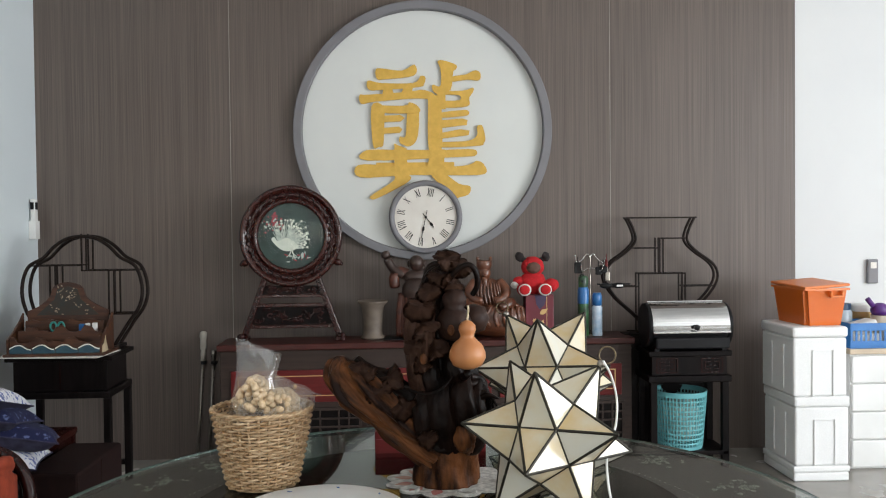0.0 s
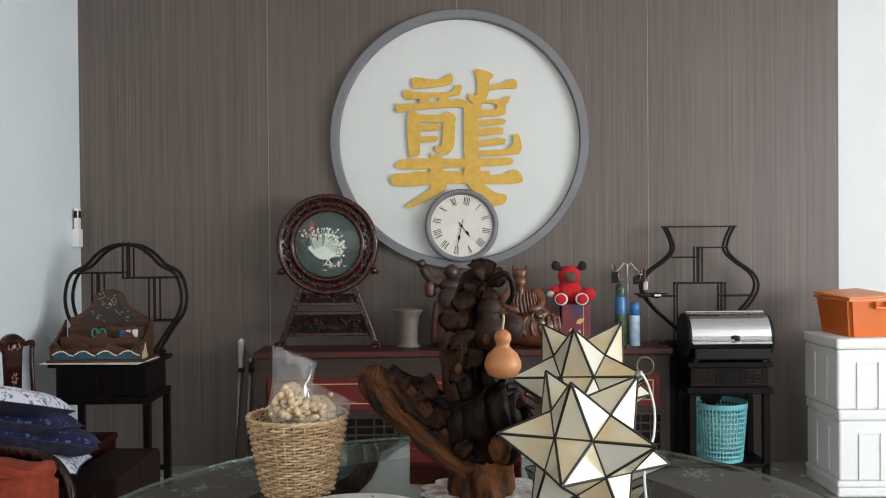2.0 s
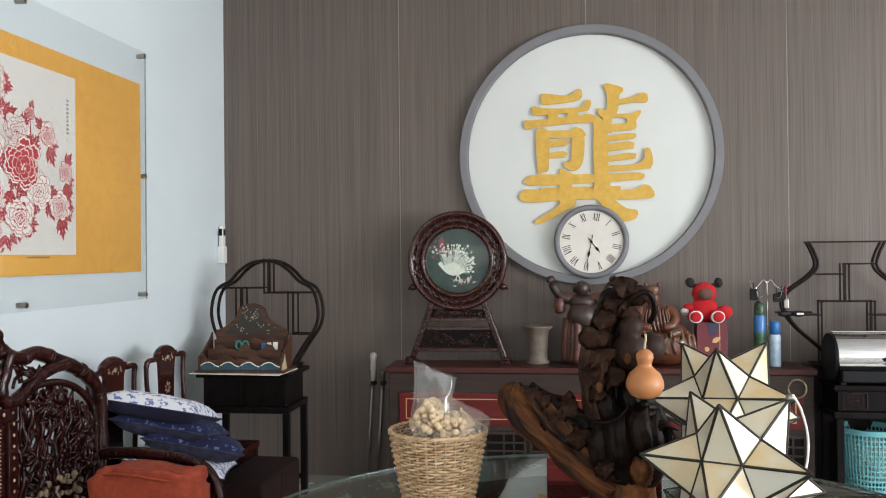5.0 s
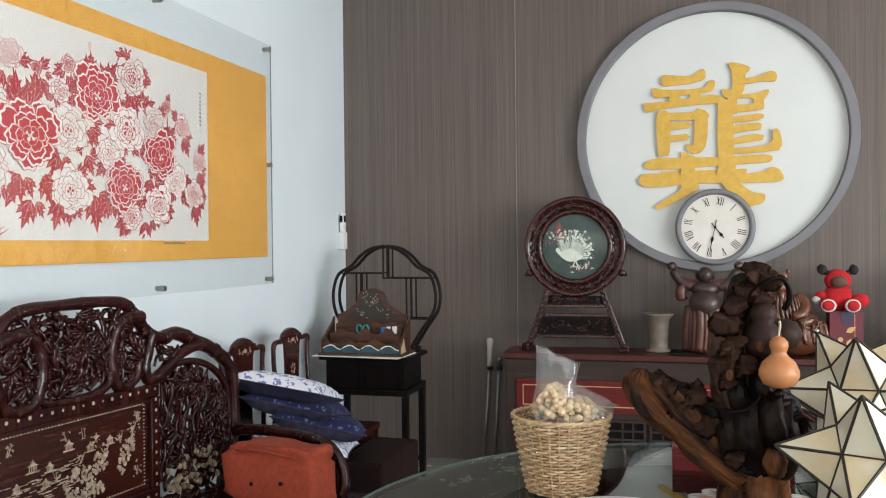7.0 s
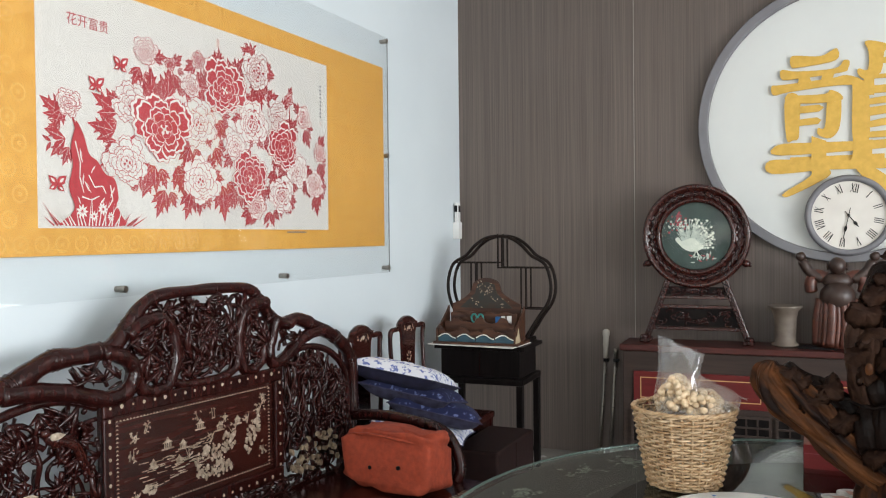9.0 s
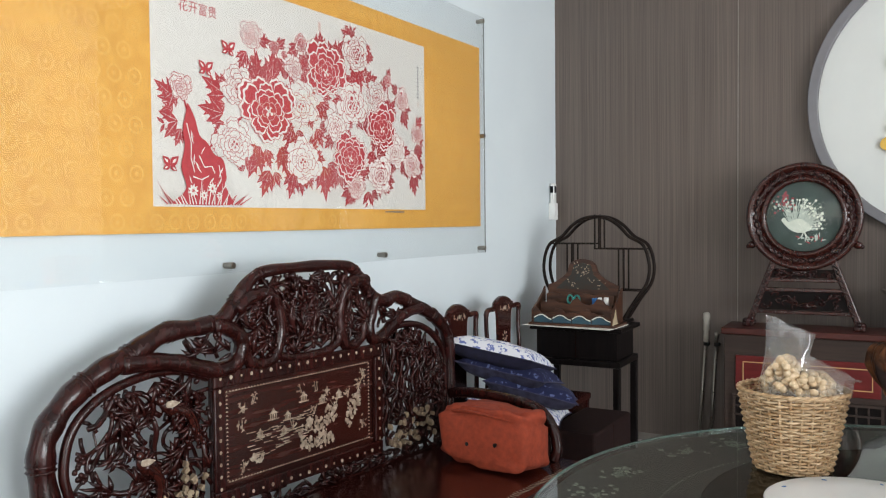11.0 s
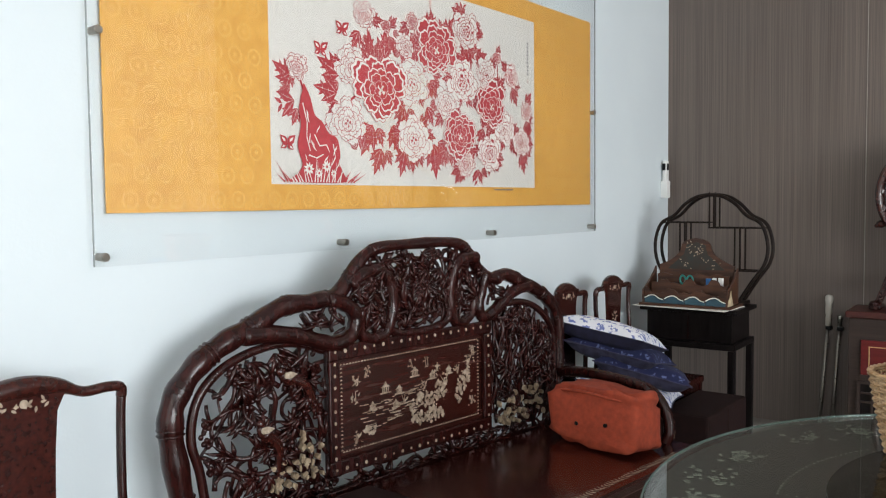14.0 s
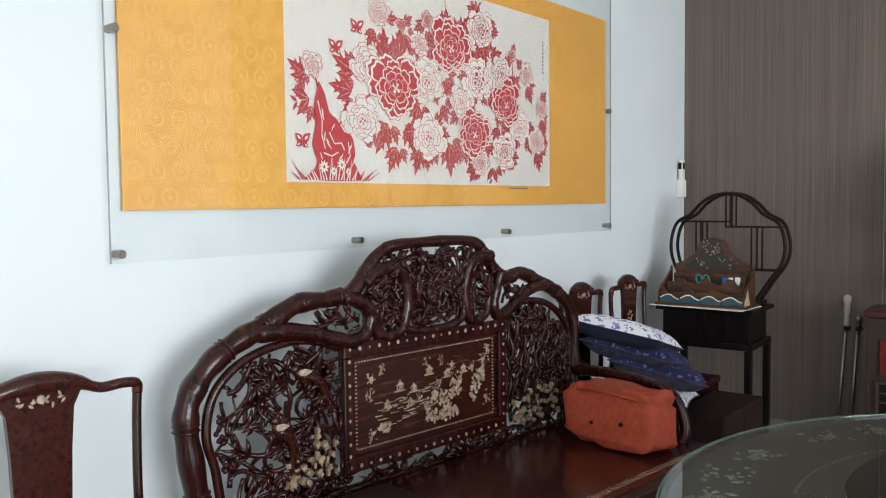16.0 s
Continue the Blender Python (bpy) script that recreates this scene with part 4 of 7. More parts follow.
M_blue = material("blue_plastic", (0.03, 0.18, 0.48), 0.4, second=(0.025, 0.15, 0.42), scale=(10, 10, 10))
part("floor", box((-0.21, -0.13, 0), (0.21, 0.13, 0.01), 0.002), M_blue, bb)
for y in (-0.13, 0.124):
    part("rim_rail", box((-0.21, y, 0.105), (0.21, y + 0.006, 0.15), 0.002), M_blue, bb)
    part("low_rail", box((-0.21, y, 0.0105), (0.21, y + 0.006, 0.045), 0.002), M_blue, bb)
    for k in range(15):
        part("slat", box((-0.208 + k * 0.029, y + 0.001, 0.0455), (-0.196 + k * 0.029, y + 0.005, 0.1045)), M_blue, bb)
for x in (-0.21, 0.204):
    part("end_wall", box((x, -0.1235, 0.0105), (x + 0.006, 0.1235, 0.15), 0.002), M_blue, bb)
jar = thing("clear_jar", pose(2.36, 4.86, 0.721), "clear plastic jar with a dark blue lid", "jar")
part("jar_body", lathe([(0, 0), (0.06, 0), (0.063, 0.02), (0.063, 0.19), (0.05, 0.21)], 28), material("cloudy_plastic", (0.42, 0.5, 0.56), 0.25), jar, smooth=True)
part("lid", lathe([(0.054, 0.205), (0.056, 0.21), (0.056, 0.245), (0, 0.25)], 28), material("navy_lid", (0.02, 0.06, 0.13), 0.4), jar, "dark blue lid")
jar2 = thing("white_tub", pose(2.52, 4.91, 0.721), "round tub with a white lid", "tub")
part("tub_body", lathe([(0, 0), (0.07, 0), (0.072, 0.19)], 28), M_goldline, jar2, smooth=True)
part("lid", lathe([(0.076, 0.19), (0.078, 0.225), (0.07, 0.235), (0, 0.235)], 28), M_whiteplastic, jar2, "white screw lid", smooth=True)
cloth = thing("folded_cloth", pose(2.40, 4.70, 0.80), "white folded cloth lying in a blue basket", "cloth")
part("fold", box((-0.09, -0.06, 0), (0.09, 0.06, 0.07), 0.02, pose(0, 0, 0, ry=-14)), M_whiteplastic, cloth)
part("lower_fold", box((-0.10, -0.07, -0.068), (0.10, 0.07, 0.0), 0.02), M_whiteplastic, cloth)
pc = thing("purple_cup", pose(2.54, 4.74, 0.732), "purple plastic scoop standing in a cream cup", "cup")
part("cup", lathe([(0, 0), (0.045, 0), (0.055, 0.17), (0.05, 0.17), (0.04, 0.01), (0, 0.01)], 24), material("cream_cup", (0.6, 0.52, 0.42), 0.5), pc, smooth=True)
part("scoop", add_tube(blob((0, 0, 0.20), (0.058, 0.05, 0.045), 16), [(-0.04, 0, 0.22), (-0.085, -0.01, 0.27)], 0.016, 8), material("purple_plastic", (0.10, 0.025, 0.20), 0.4), pc, "purple scoop", smooth=True)
ph = thing("wall_remote", pose(2.70, YB + 0.03, 1.17), "grey handset in a holder on the wall", "remote control")
part("holder", box((-0.035, -0.03, -0.10), (0.035, 0.0, 0.06), 0.008), M_ring, ph)
part("screen", box((-0.02, -0.034, 0.0), (0.02, -0.0305, 0.04), 0.002), M_paper, ph)

# ---- poles by the sideboard ----
M_creamgrip = material("cream_grip_plastic", (0.50, 0.47, 0.42), 0.45, second=(0.42, 0.39, 0.34))


def pole_thing(name, x, y, h, lean, head, label):
    th = thing(name, pose(x, y, 0), label, "pole")
    part("shaft", tube([(lean * 0.3, 0.19, 0.0), (0, 0.28, h - 0.12)], 0.010, 10), M_boltsteel, th, smooth=True)
    m = pose(0, 0.28, h - 0.13, rx=-6)
    if head:
        part("grip", lathe([(0, -0.01), (0.016, 0), (0.017, 0.05), (0.014, 0.06), (0.020, 0.075), (0.019, 0.13), (0.024, 0.15), (0.022, 0.175), (0.010, 0.185), (0, 0.186)], 16, m), M_creamgrip, th, "cream plastic grip", smooth=True)
    else:
        part("grip", lathe([(0, -0.06), (0.012, -0.06), (0.012, 0.03), (0.016, 0.035), (0.016, 0.06), (0, 0.065)], 12, m), M_boltsteel, th, "grey collar", smooth=True)
    part("clip", box((-0.012, 0.262, h - 0.155), (0.022, 0.298, h - 0.135), 0.003), M_black, th)
    return th


pole_thing("mop_pole", -1.665, 4.78, 0.77, -0.08, True, "slim steel mop pole leaning on the wall")
pole_thing("thin_pole", -1.60, 4.78, 0.77, -0.06, False, "thinner steel pole leaning beside a sideboard")

# ---- left wall: peony paper-cut scroll behind an acrylic sheet ----
art = thing("framed_scroll", pose(XL, 0, 0), "red peony paper-cut on yellow brocade behind a bolted acrylic sheet", "picture")
sheet = part("acrylic_sheet", box((0.024, 0.922, 1.235), (0.032, 3.975, 2.585), 0.001), M_acrylic, art, "clear acrylic sheet")
M_sheetedge = material("acrylic_edge", (0.34, 0.37, 0.37), 0.2)
for y in (0.9195, 3.9755):
    part("sheet_edge", box((0.0245, y, 1.236), (0.0315, y + 0.002, 2.584)), M_sheetedge, art, "grey polished sheet edge")
sheet.visible_shadow = False
scroll = part("brocade_mount", box((0.012, 0.97, 1.387), (0.019, 3.938, 2.408), 0.001), M_yellow, art, "yellow patterned brocade mount")
rosettes = bmesh.new()
M_rosette = material("brocade_pattern", (0.87, 0.515, 0.130), 0.5, second=(0.82, 0.45, 0.100), scale=(30, 30, 30))
for i in range(37):
    for j in range(13):
        u, v = 1.005 + 0.0795 * i + (0.0 if j % 2 else 0.04), 1.425 + 0.0795 * j
        if u > 3.91 or (1.56 < u < 3.36 and 1.45 < v < 2.34):
            continue
        o, n = disc(u, v, 0.030, 12), disc(u, v, 0.022, 12)
        a = [rosettes.verts.new((0.0206, *p)) for p in o]
        b = [rosettes.verts.new((0.0206, *p)) for p in n]
        for k in range(12):
            rosettes.faces.new((a[k], a[(k + 1) % 12], b[(k + 1) % 12], b[k]))
        c = [rosettes.verts.new((0.0206, *p)) for p in disc(u, v, 0.009, 6)]
        rosettes.faces.new(c)
tagged(part("brocade_rosettes", rosettes, M_rosette, scroll), kind="stuff")
paper = part("paper_sheet", box((0.0191, 1.588, 1.478), (0.0202, 3.33, 2.31)), M_paper, scroll, "speckled cream paper")
FLOWERS = ((1.713, 1.896, 0.046, 0), (2.068, 2.136, 0.054, 0), (2.197, 2.112, 0.026, 1), (2.361, 2.157, 0.037, 1), (1.996, 1.929, 0.078, 0), (2.315, 2.046, 0.045, 0), (2.355, 1.906, 0.096, 0), (1.969, 1.721, 0.088, 0), (2.741, 2.179, 0.082, 1),
           (2.897, 2.004, 0.070, 0), (2.587, 1.839, 0.072, 0), (2.361, 1.677, 0.098, 0), (3.050, 1.761, 0.080, 0))
FLOWERS += ((2.709, 1.948, 0.095, 1), (2.918, 1.641, 0.085, 1), (2.727, 1.581, 0.062, 1), (2.987, 2.090, 0.028, 1), (3.109, 2.013, 0.055, 1), (3.246, 1.860, 0.046, 1), (3.199, 1.700, 0.066, 1), (2.519, 2.071, 0.118, 2), (2.158, 1.868, 0.134, 2), (2.938, 1.864, 0.108, 2), (2.685, 1.712, 0.106, 2))
SPRAYS = ((1.690, 1.850, 2.6, 0.085), (1.700, 1.775, 3.4, 0.095), (1.930, 1.890, 2.7, 0.105), (1.915, 1.822, 3.0, 0.100), (2.040, 2.070, 4.2, 0.070), (2.100, 1.960, 1.6, 0.100), (2.185, 1.985, 1.5, 0.100), (2.290, 1.980, 0.8, 0.090), (2.593, 2.130, 1.0, 0.090), (2.750, 2.110, 5.0, 0.090), (2.820, 2.060, 0.4, 0.080),
          (2.480, 1.930, 5.4, 0.090), (2.110, 1.715, 4.2, 0.115), (2.235, 1.725, 5.0, 0.110), (2.160, 1.625, 4.3, 0.095), (2.310, 1.630, 4.4, 0.100), (2.500, 1.660, 4.8, 0.125))
SPRAYS += ((2.790, 1.850, 0.3, 0.080), (2.877, 1.745, 4.2, 0.080), (3.115, 1.720, 5.2, 0.085), (2.830, 1.560, 4.6, 0.085), (2.590, 1.640, 4.0, 0.085), (2.300, 1.800, 4.4, 0.090), (2.455, 1.815, 5.2, 0.075), (2.045, 1.610, 1.2, 0.070), (3.210, 1.650, 4.9, 0.090), (2.720, 2.260, 1.9, 0.090), (2.650, 2.020, 5.6, 0.075), (2.430, 2.060, 2.6, 0.080), (3.000, 1.945, 0.8, 0.070), (2.950, 1.710, 0.4, 0.070), (3.120, 1.960, 5.2, 0.080), (3.250, 1.810, 5.0, 0.080), (2.360, 2.110, 5.0, 0.060), (2.215, 2.075, 5.2, 0.060))
WALLMAP = lambda u, v, w: (w, u, v)
level = [0.0205]


def flat(bm, outline, step=0.000002):
    """A flat cut-out on the paper, each a hair above the one before."""
    level[0] += step
    if min(p[0] for p in outline) < 1.595 or max(p[0] for p in outline) > 3.322 or min(p[1] for p in outline) < 1.483 or max(p[1] for p in outline) > 2.302:
        return
    bm.faces.new([bm.verts.new((level[0], u, v)) for u, v in outline])


def petal(u, v, r, a, w, seed=0.0):
    """Outline of one ruffled petal."""
    pts = []
    for k in range(13):
        t = -1 + 2 * k / 12
        rr = r * (1.0 - 0.16 * t ** 4 - 0.04 * t * t) * (1 + 0.035 * math.cos(9 * t + a * 5 + seed) + 0.10 * math.sin(a * 3.0 + seed * 7))
        pts.append((u + rr * math.cos(a + t * w), v + rr * 0.86 * math.sin(a + t * w)))
    return pts + [(u + 0.25 * r * math.cos(a + w * 0.5), v + 0.22 * r * math.sin(a + w * 0.5)), (u + 0.25 * r * math.cos(a - w * 0.5), v + 0.22 * r * math.sin(a - w * 0.5))]


def papercut():
    red, pale = bmesh.new(), bmesh.new()
    rnd = random.Random(5)
    def leaf_spray(u, v, ln, a, n=3):
        for k in range(n):
            b = a + (k - (n - 1) / 2) * 0.55
            l = ln * (1 - 0.25 * abs(k - (n - 1) / 2))
            pts = leaf(u, v, l, l * 0.34, b)
            flat(red, pts, 0.000002)
            level[0] += 0.000002
            flat(pale, bar(u + 0.1 * l * math.cos(b), v + 0.1 * l * math.sin(b), u + 0.85 * l * math.cos(b), v + 0.85 * l * math.sin(b), 0.0022, 0.0006), 0)
            for q in (0.35, 0.6):
                for s in (-1, 1):
                    flat(pale, bar(u + q * l * math.cos(b), v + q * l * math.sin(b), u + (q + 0.16) * l * math.cos(b + s * 0.42), v + (q + 0.16) * l * math.sin(b + s * 0.42), 0.0016, 0.0005), 0)
                    c, e = b + s * 0.75, l * 0.34
                    flat(red, leaf(u + (q - 0.1) * l * math.cos(b), v + (q - 0.1) * l * math.sin(b), e, e * 0.34, c), 0)
    for u, v, a, ln in SPRAYS:
        ln *= 1.25
        leaf_spray(u, v, ln, a, 3)
        leaf_spray(u + 0.03 * math.cos(a + 1.8), v + 0.03 * math.sin(a + 1.8), ln * 0.6, a + 0.9, 3)
    for u, v, r, kind in FLOWERS:
        for k in range(7 if r > 0.06 and u > 2.0 else 1):
            a = rnd.uniform(0, 6.28)
            leaf_spray(u + 0.80 * r * math.cos(a), v + 0.70 * r * math.sin(a), rnd.uniform(0.05, 0.085), a + rnd.uniform(-0.6, 0.6), 3)
    for u0, v0, u1, v1 in ((1.75, 1.62, 1.98, 1.80), (1.74, 1.82, 1.71, 1.90), (2.1, 1.95, 2.08, 2.12), (2.25, 2.0, 2.20, 2.10), (2.36, 2.0, 2.375, 2.14), (3.0, 1.95, 2.99, 2.07), (1.98, 1.8, 2.15, 1.9)):
        flat(red, bar(u0, v0, u1, v1, 0.009, 0.004))
    for u, v, r, kind in FLOWERS:
        seed = u * 31 + v * 17
        r *= 1.20
        for ring, f in enumerate((1.0, 0.84, 0.66, 0.48, 0.30)):
            n = (9, 8, 7, 6, 4)[ring]
            jit = [rnd.uniform(-0.16, 0.16) for _ in range(n)]
            at = [2 * math.pi * (k + 0.5 * (ring % 2)) / n + u * 9 + jit[k] for k in range(n)]
            size = [r * f * rnd.uniform(0.90, 1.08) for _ in range(n)]
            ox, oy = u + r * 0.06 * (1 - f) * math.cos(seed), v - r * 0.10 * (1 - f)
            for a, q in zip(at, size):
                level[0] += 0.0000011
                flat(red, petal(ox, oy, q, a, 3.5 / n, seed), 0)
                level[0] += 0.0000011
                flat(pale, petal(ox, oy, q - (0.0024, 0.0030, 0.0024)[kind], a, 3.5 / n - 0.0022 / q, seed), 0)
                level[0] += 0.0000011
                if kind == 0:
                    for d in (-0.55, 0.0, 0.55):
                        b = a + d * 2.0 / n
                        flat(red, bar(ox + 0.50 * q * math.cos(b), oy + 0.43 * q * math.sin(b), ox + 0.76 * q * math.cos(b), oy + 0.65 * q * math.sin(b), 0.0022, 0.0004), 0)
                elif kind == 1:
                    flat(red, petal(ox, oy, q * 0.70, a, 1.9 / n, seed), 0)
                    for d in (-0.7, 0.7):
                        b = a + d * 1.9 / n
                        flat(red, bar(ox + 0.50 * q * math.cos(b), oy + 0.43 * q * math.sin(b), ox + 0.84 * q * math.cos(b), oy + 0.72 * q * math.sin(b), 0.0030, 0.0005), 0)
                else:
                    flat(red, petal(ox, oy, q * 0.91, a, 3.05 / n, seed), 0)
        for k in range(9):
            a = k * 2.4
            flat(pale if k % 2 else red, disc(u + 0.11 * r * math.cos(a), v - 0.08 * r + 0.09 * r * math.sin(a), 0.055 * r, 6))
    # the rock with its holes, grass and butterflies
    rock = [(1.742, 1.839), (1.772, 1.793), (1.794, 1.732), (1.829, 1.710), (1.865, 1.668), (1.907, 1.651), (1.922, 1.587), (1.913, 1.561), (1.938, 1.522), (1.937, 1.487),
            (1.689, 1.487), (1.675, 1.499), (1.713, 1.524), (1.728, 1.555), (1.707, 1.615), (1.724, 1.690), (1.717, 1.750), (1.734, 1.813)]
    flat(red, [tuple(p.to_2d()) for p in smooth_path([Vector((u, v, 0)) for u, v in rock], 4, True)])
    for u, v, ln, a in ((1.766, 1.625, 0.04, 1.5), (1.885, 1.585, 0.045, 1.1), (1.755, 1.56, 0.03, 2.0), (1.90, 1.54, 0.035, 0.7), (1.80, 1.60, 0.05, 2.2), (1.835, 1.555, 0.04, 0.9), (1.765, 1.70, 0.05, 1.8), (1.80, 1.665, 0.035, 1.0)):
        flat(pale, leaf(u, v, ln, ln * 0.22, a))
        flat(red, leaf(u + 0.003, v, ln * 0.7, ln * 0.10, a))
    for u, v, r in ((1.760, 1.535, 0.022), (1.850, 1.545, 0.020), (1.810, 1.520, 0.016), (1.885, 1.520, 0.014)):
        for k in range(9):
            a = k * 0.698
            flat(pale, leaf(u + 0.2 * r * math.cos(a), v + 0.2 * r * math.sin(a), r, r * 0.42, a))
    for pts in (((1.735, 1.77), (1.755, 1.70), (1.752, 1.65), (1.768, 1.60)), ((1.79, 1.66), (1.815, 1.62), (1.85, 1.625), (1.865, 1.60)), ((1.76, 1.585), (1.80, 1.575), (1.835, 1.59)), ((1.885, 1.63), (1.895, 1.58), (1.875, 1.55))):
        for p, q in zip(pts, pts[1:]):
            flat(pale, bar(*p, *q, 0.0055, 0.0035))
    for k in range(26):
        u = 1.63 + 0.36 * k / 25
        a = 1.57 + (u - 1.80) * -4.5 + rnd.uniform(-0.3, 0.3)
        ln = rnd.uniform(0.05, 0.10)
        flat(red if abs(u - 1.8) > 0.12 else pale, bar(u, 1.487, u + ln * math.cos(a), 1.487 + ln * math.sin(a), 0.006, 0.0005))
    for u, v in ((1.941, 2.059), (1.828, 1.969), (1.659, 1.620)):
        for a, l in ((0.7, 0.05), (2.4, 0.045), (-0.6, 0.035), (3.6, 0.035)):
            flat(red, leaf(u, v, l, l * 0.6, a))
            flat(pale, leaf(u + 0.012 * math.cos(a), v + 0.012 * math.sin(a), l * 0.5, l * 0.2, a))
    return red, pale


pcr, pcp = papercut()
part("papercut_red", pcr, M_paperred, paper, "red cut-paper peonies, leaves and rock")
part("papercut_overlay", pcp, M_paper, paper, "cream cut-out petals and veins")
writing = bmesh.new()
for k in range(9):
    z = 2.195 - 0.019 * k
    add_slab(writing, bar(3.258, z, 3.276, z, 0.006), 0.0204, 0.0207, WALLMAP)
    add_slab(writing, bar(3.267, z - 0.006, 3.267, z + 0.005, 0.004), 0.0209, 0.0211, WALLMAP)
add_slab(writing, bar(2.965, 1.466, 3.13, 1.466, 0.006), 0.0196, 0.0199, WALLMAP)
part("inscription_bars", writing, M_ring, paper, "small unreadable inscription")
seals = add_slab(slab(bar(3.267, 2.0, 3.267, 2.018, 0.014), 0.0204, 0.0207, WALLMAP), bar(2.484, 2.23, 2.484, 2.268, 0.018), 0.0204, 0.0207, WALLMAP)
part("seal", seals, M_paperpink, paper, "pale red seal marks")


def lettering(text, size, m, mat, name, parent):
    """Text in the built-in font as a flat mesh."""
    cu = bpy.data.curves.new(name, "FONT")
    cu.body, cu.size, cu.align_x = text, size, "LEFT"
    ob = new(name, cu)
    me = bpy.data.meshes.new_from_object(ob.evaluated_get(bpy.context.evaluated_depsgraph_get()))
    bpy.data.objects.remove(ob)
    me.materials.clear()
    me.materials.append(mat)
    o = new(name, me)
    o.parent = parent
    o.matrix_local = m
    return o


lettering("花开富贵", 0.046, pose(0.0206, 1.71, 2.163, 90, 0, 90), M_paperred, "title_lettering", paper)
bolt0 = None
for y, z in ((0.948, 1.262), (1.93, 1.262), (2.93, 1.262), (3.945, 1.262), (0.948, 2.56), (1.93, 2.56), (2.93, 2.56), (3.945, 2.56), (0.948, 1.905), (3.945, 1.905)):
    if bolt0 is None:
        bolt0 = part("standoff_bolt", lathe([(0, 0), (0.0115, 0), (0.0115, 0.026), (0.013, 0.027), (0.013, 0.044), (0.011, 0.047), (0, 0.047)], 20), M_boltsteel, art, "steel stand-off bolt", smooth=False, at=pose(0, y, z, ry=90))
    else:
        again(bolt0, pose(0, y, z, ry=90))

rc = thing("remote_holder", pose(XL, 5.0, 1.545), "white remote control in a holder on the wall", "remote control")
part("holder", box((0, -0.03, -0.125), (0.046, 0.03, -0.01), 0.005), M_whiteplastic, rc)
part("remote", box((0.010, -0.024, -0.08), (0.038, 0.024, 0.125), 0.006), M_whiteplastic, rc)
part("display", add_box(box((0.0385, -0.016, 0.06), (0.0405, 0.016, 0.105), 0.001), (0.012, -0.0265, 0.06), (0.034, -0.0245, 0.105), 0.001), M_black, rc, "black display")

# ---- corner stand with cloud-outline shelf and desk organiser ----
cs = thing("corner_stand", pose(-2.245, 4.46, 0, rz=2), "black wooden two-tier plant stand in the room corner", "stand")
part("top", box((-0.282, -0.20, 0.765), (0.282, 0.20, 0.79), 0.004), M_dark, cs)
part("drawer_box", box((-0.246, -0.175, 0.60), (0.246, 0.175, 0.764), 0.003), M_dark, cs)
part("drawer_gap", box((-0.002, -0.177, 0.61), (0.002, -0.1755, 0.75)), M_rose, cs)
part("apron", box((-0.270, -0.20, 0.562), (0.270, 0.20, 0.599), 0.006), M_dark, cs)
for sx in (-1, 1):
    for sy in (-1, 1):
        part("leg", box((sx * 0.249 - 0.019, sy * 0.178 - 0.019, 0.0), (sx * 0.249 + 0.019, sy * 0.178 + 0.021, 0.561), 0.004), M_dark, cs)
for sy in (-1, 1):
    part("stretcher", box((-0.229, sy * 0.178 - 0.012, 0.10), (0.229, sy * 0.178 + 0.012, 0.13), 0.003), M_dark, cs)

cl = thing("cloud_outline_shelf", pose(-2.215, 4.60, 0.791), "dark rattan display shelf in a cloud outline on a stand", "display shelf")
CO = [(-0.17, 0.0), (-0.27, 0.13), (-0.335, 0.24), (-0.352, 0.36), (-0.315, 0.48), (-0.225, 0.535), (-0.16, 0.60), (-0.085, 0.645), (0.0, 0.658), (0.085, 0.645), (0.16, 0.60), (0.225, 0.535), (0.315, 0.48), (0.352, 0.36), (0.335, 0.25), (0.26, 0.14), (0.17, 0.0)]
CO = [(x * 0.96, z * 0.98) for x, z in CO]
for dy in (-0.05, 0.05):
    part("outline_rod", tube(smooth_path([(x, dy, z) for x, z in CO], 5), 0.0105, 8), M_rattan, cl, smooth=True)
    for a, b, c, d in ((-0.30, 0.48, 0.0, 0.48), (0.0, 0.45, 0.0, 0.655), (0.026, 0.45, 0.026, 0.65), (0.0, 0.45, 0.31, 0.45), (-0.18, 0.1, -0.18, 0.48), (-0.15, 0.1, -0.15, 0.48), (0.15, 0.20, 0.15, 0.45), (0.18, 0.20, 0.18, 0.45), (0.15, 0.20, 0.30, 0.20)):
        part("rod", box((a - 0.0042, dy - 0.0042, b - 0.0042), (c + 0.0042, dy + 0.0042, d + 0.0042)), M_rattan, cl)
for x in (-0.18, 0.18):
    part("foot_bar", box((x - 0.02, -0.09, 0.0), (x + 0.02, 0.09, 0.02), 0.004), M_dark, cl)

M_orgwood = material("brown_stained_wood", (0.100, 0.038, 0.017), 0.5, second=(0.040, 0.015, 0.008), scale=(6, 50, 50), wear=0.2)
M_wave = material("teal_wave_paint", (0.04, 0.10, 0.13), 0.5, second=(0.03, 0.07, 0.10), scale=(20, 20, 20))
M_cream = material("cream_paint", (0.55, 0.45, 0.30), 0.5, second=(0.4, 0.32, 0.2), scale=(20, 20, 20))
og = thing("desk_organiser", pose(-2.258, 4.37, 0.797, rz=2), "brown wooden stepped desk organiser with painted waves and inlay", "desk organiser")
part("base_board", box((-0.265, -0.13, -0.002), (0.265, 0.13, 0.012), 0.003), M_orgwood, og)
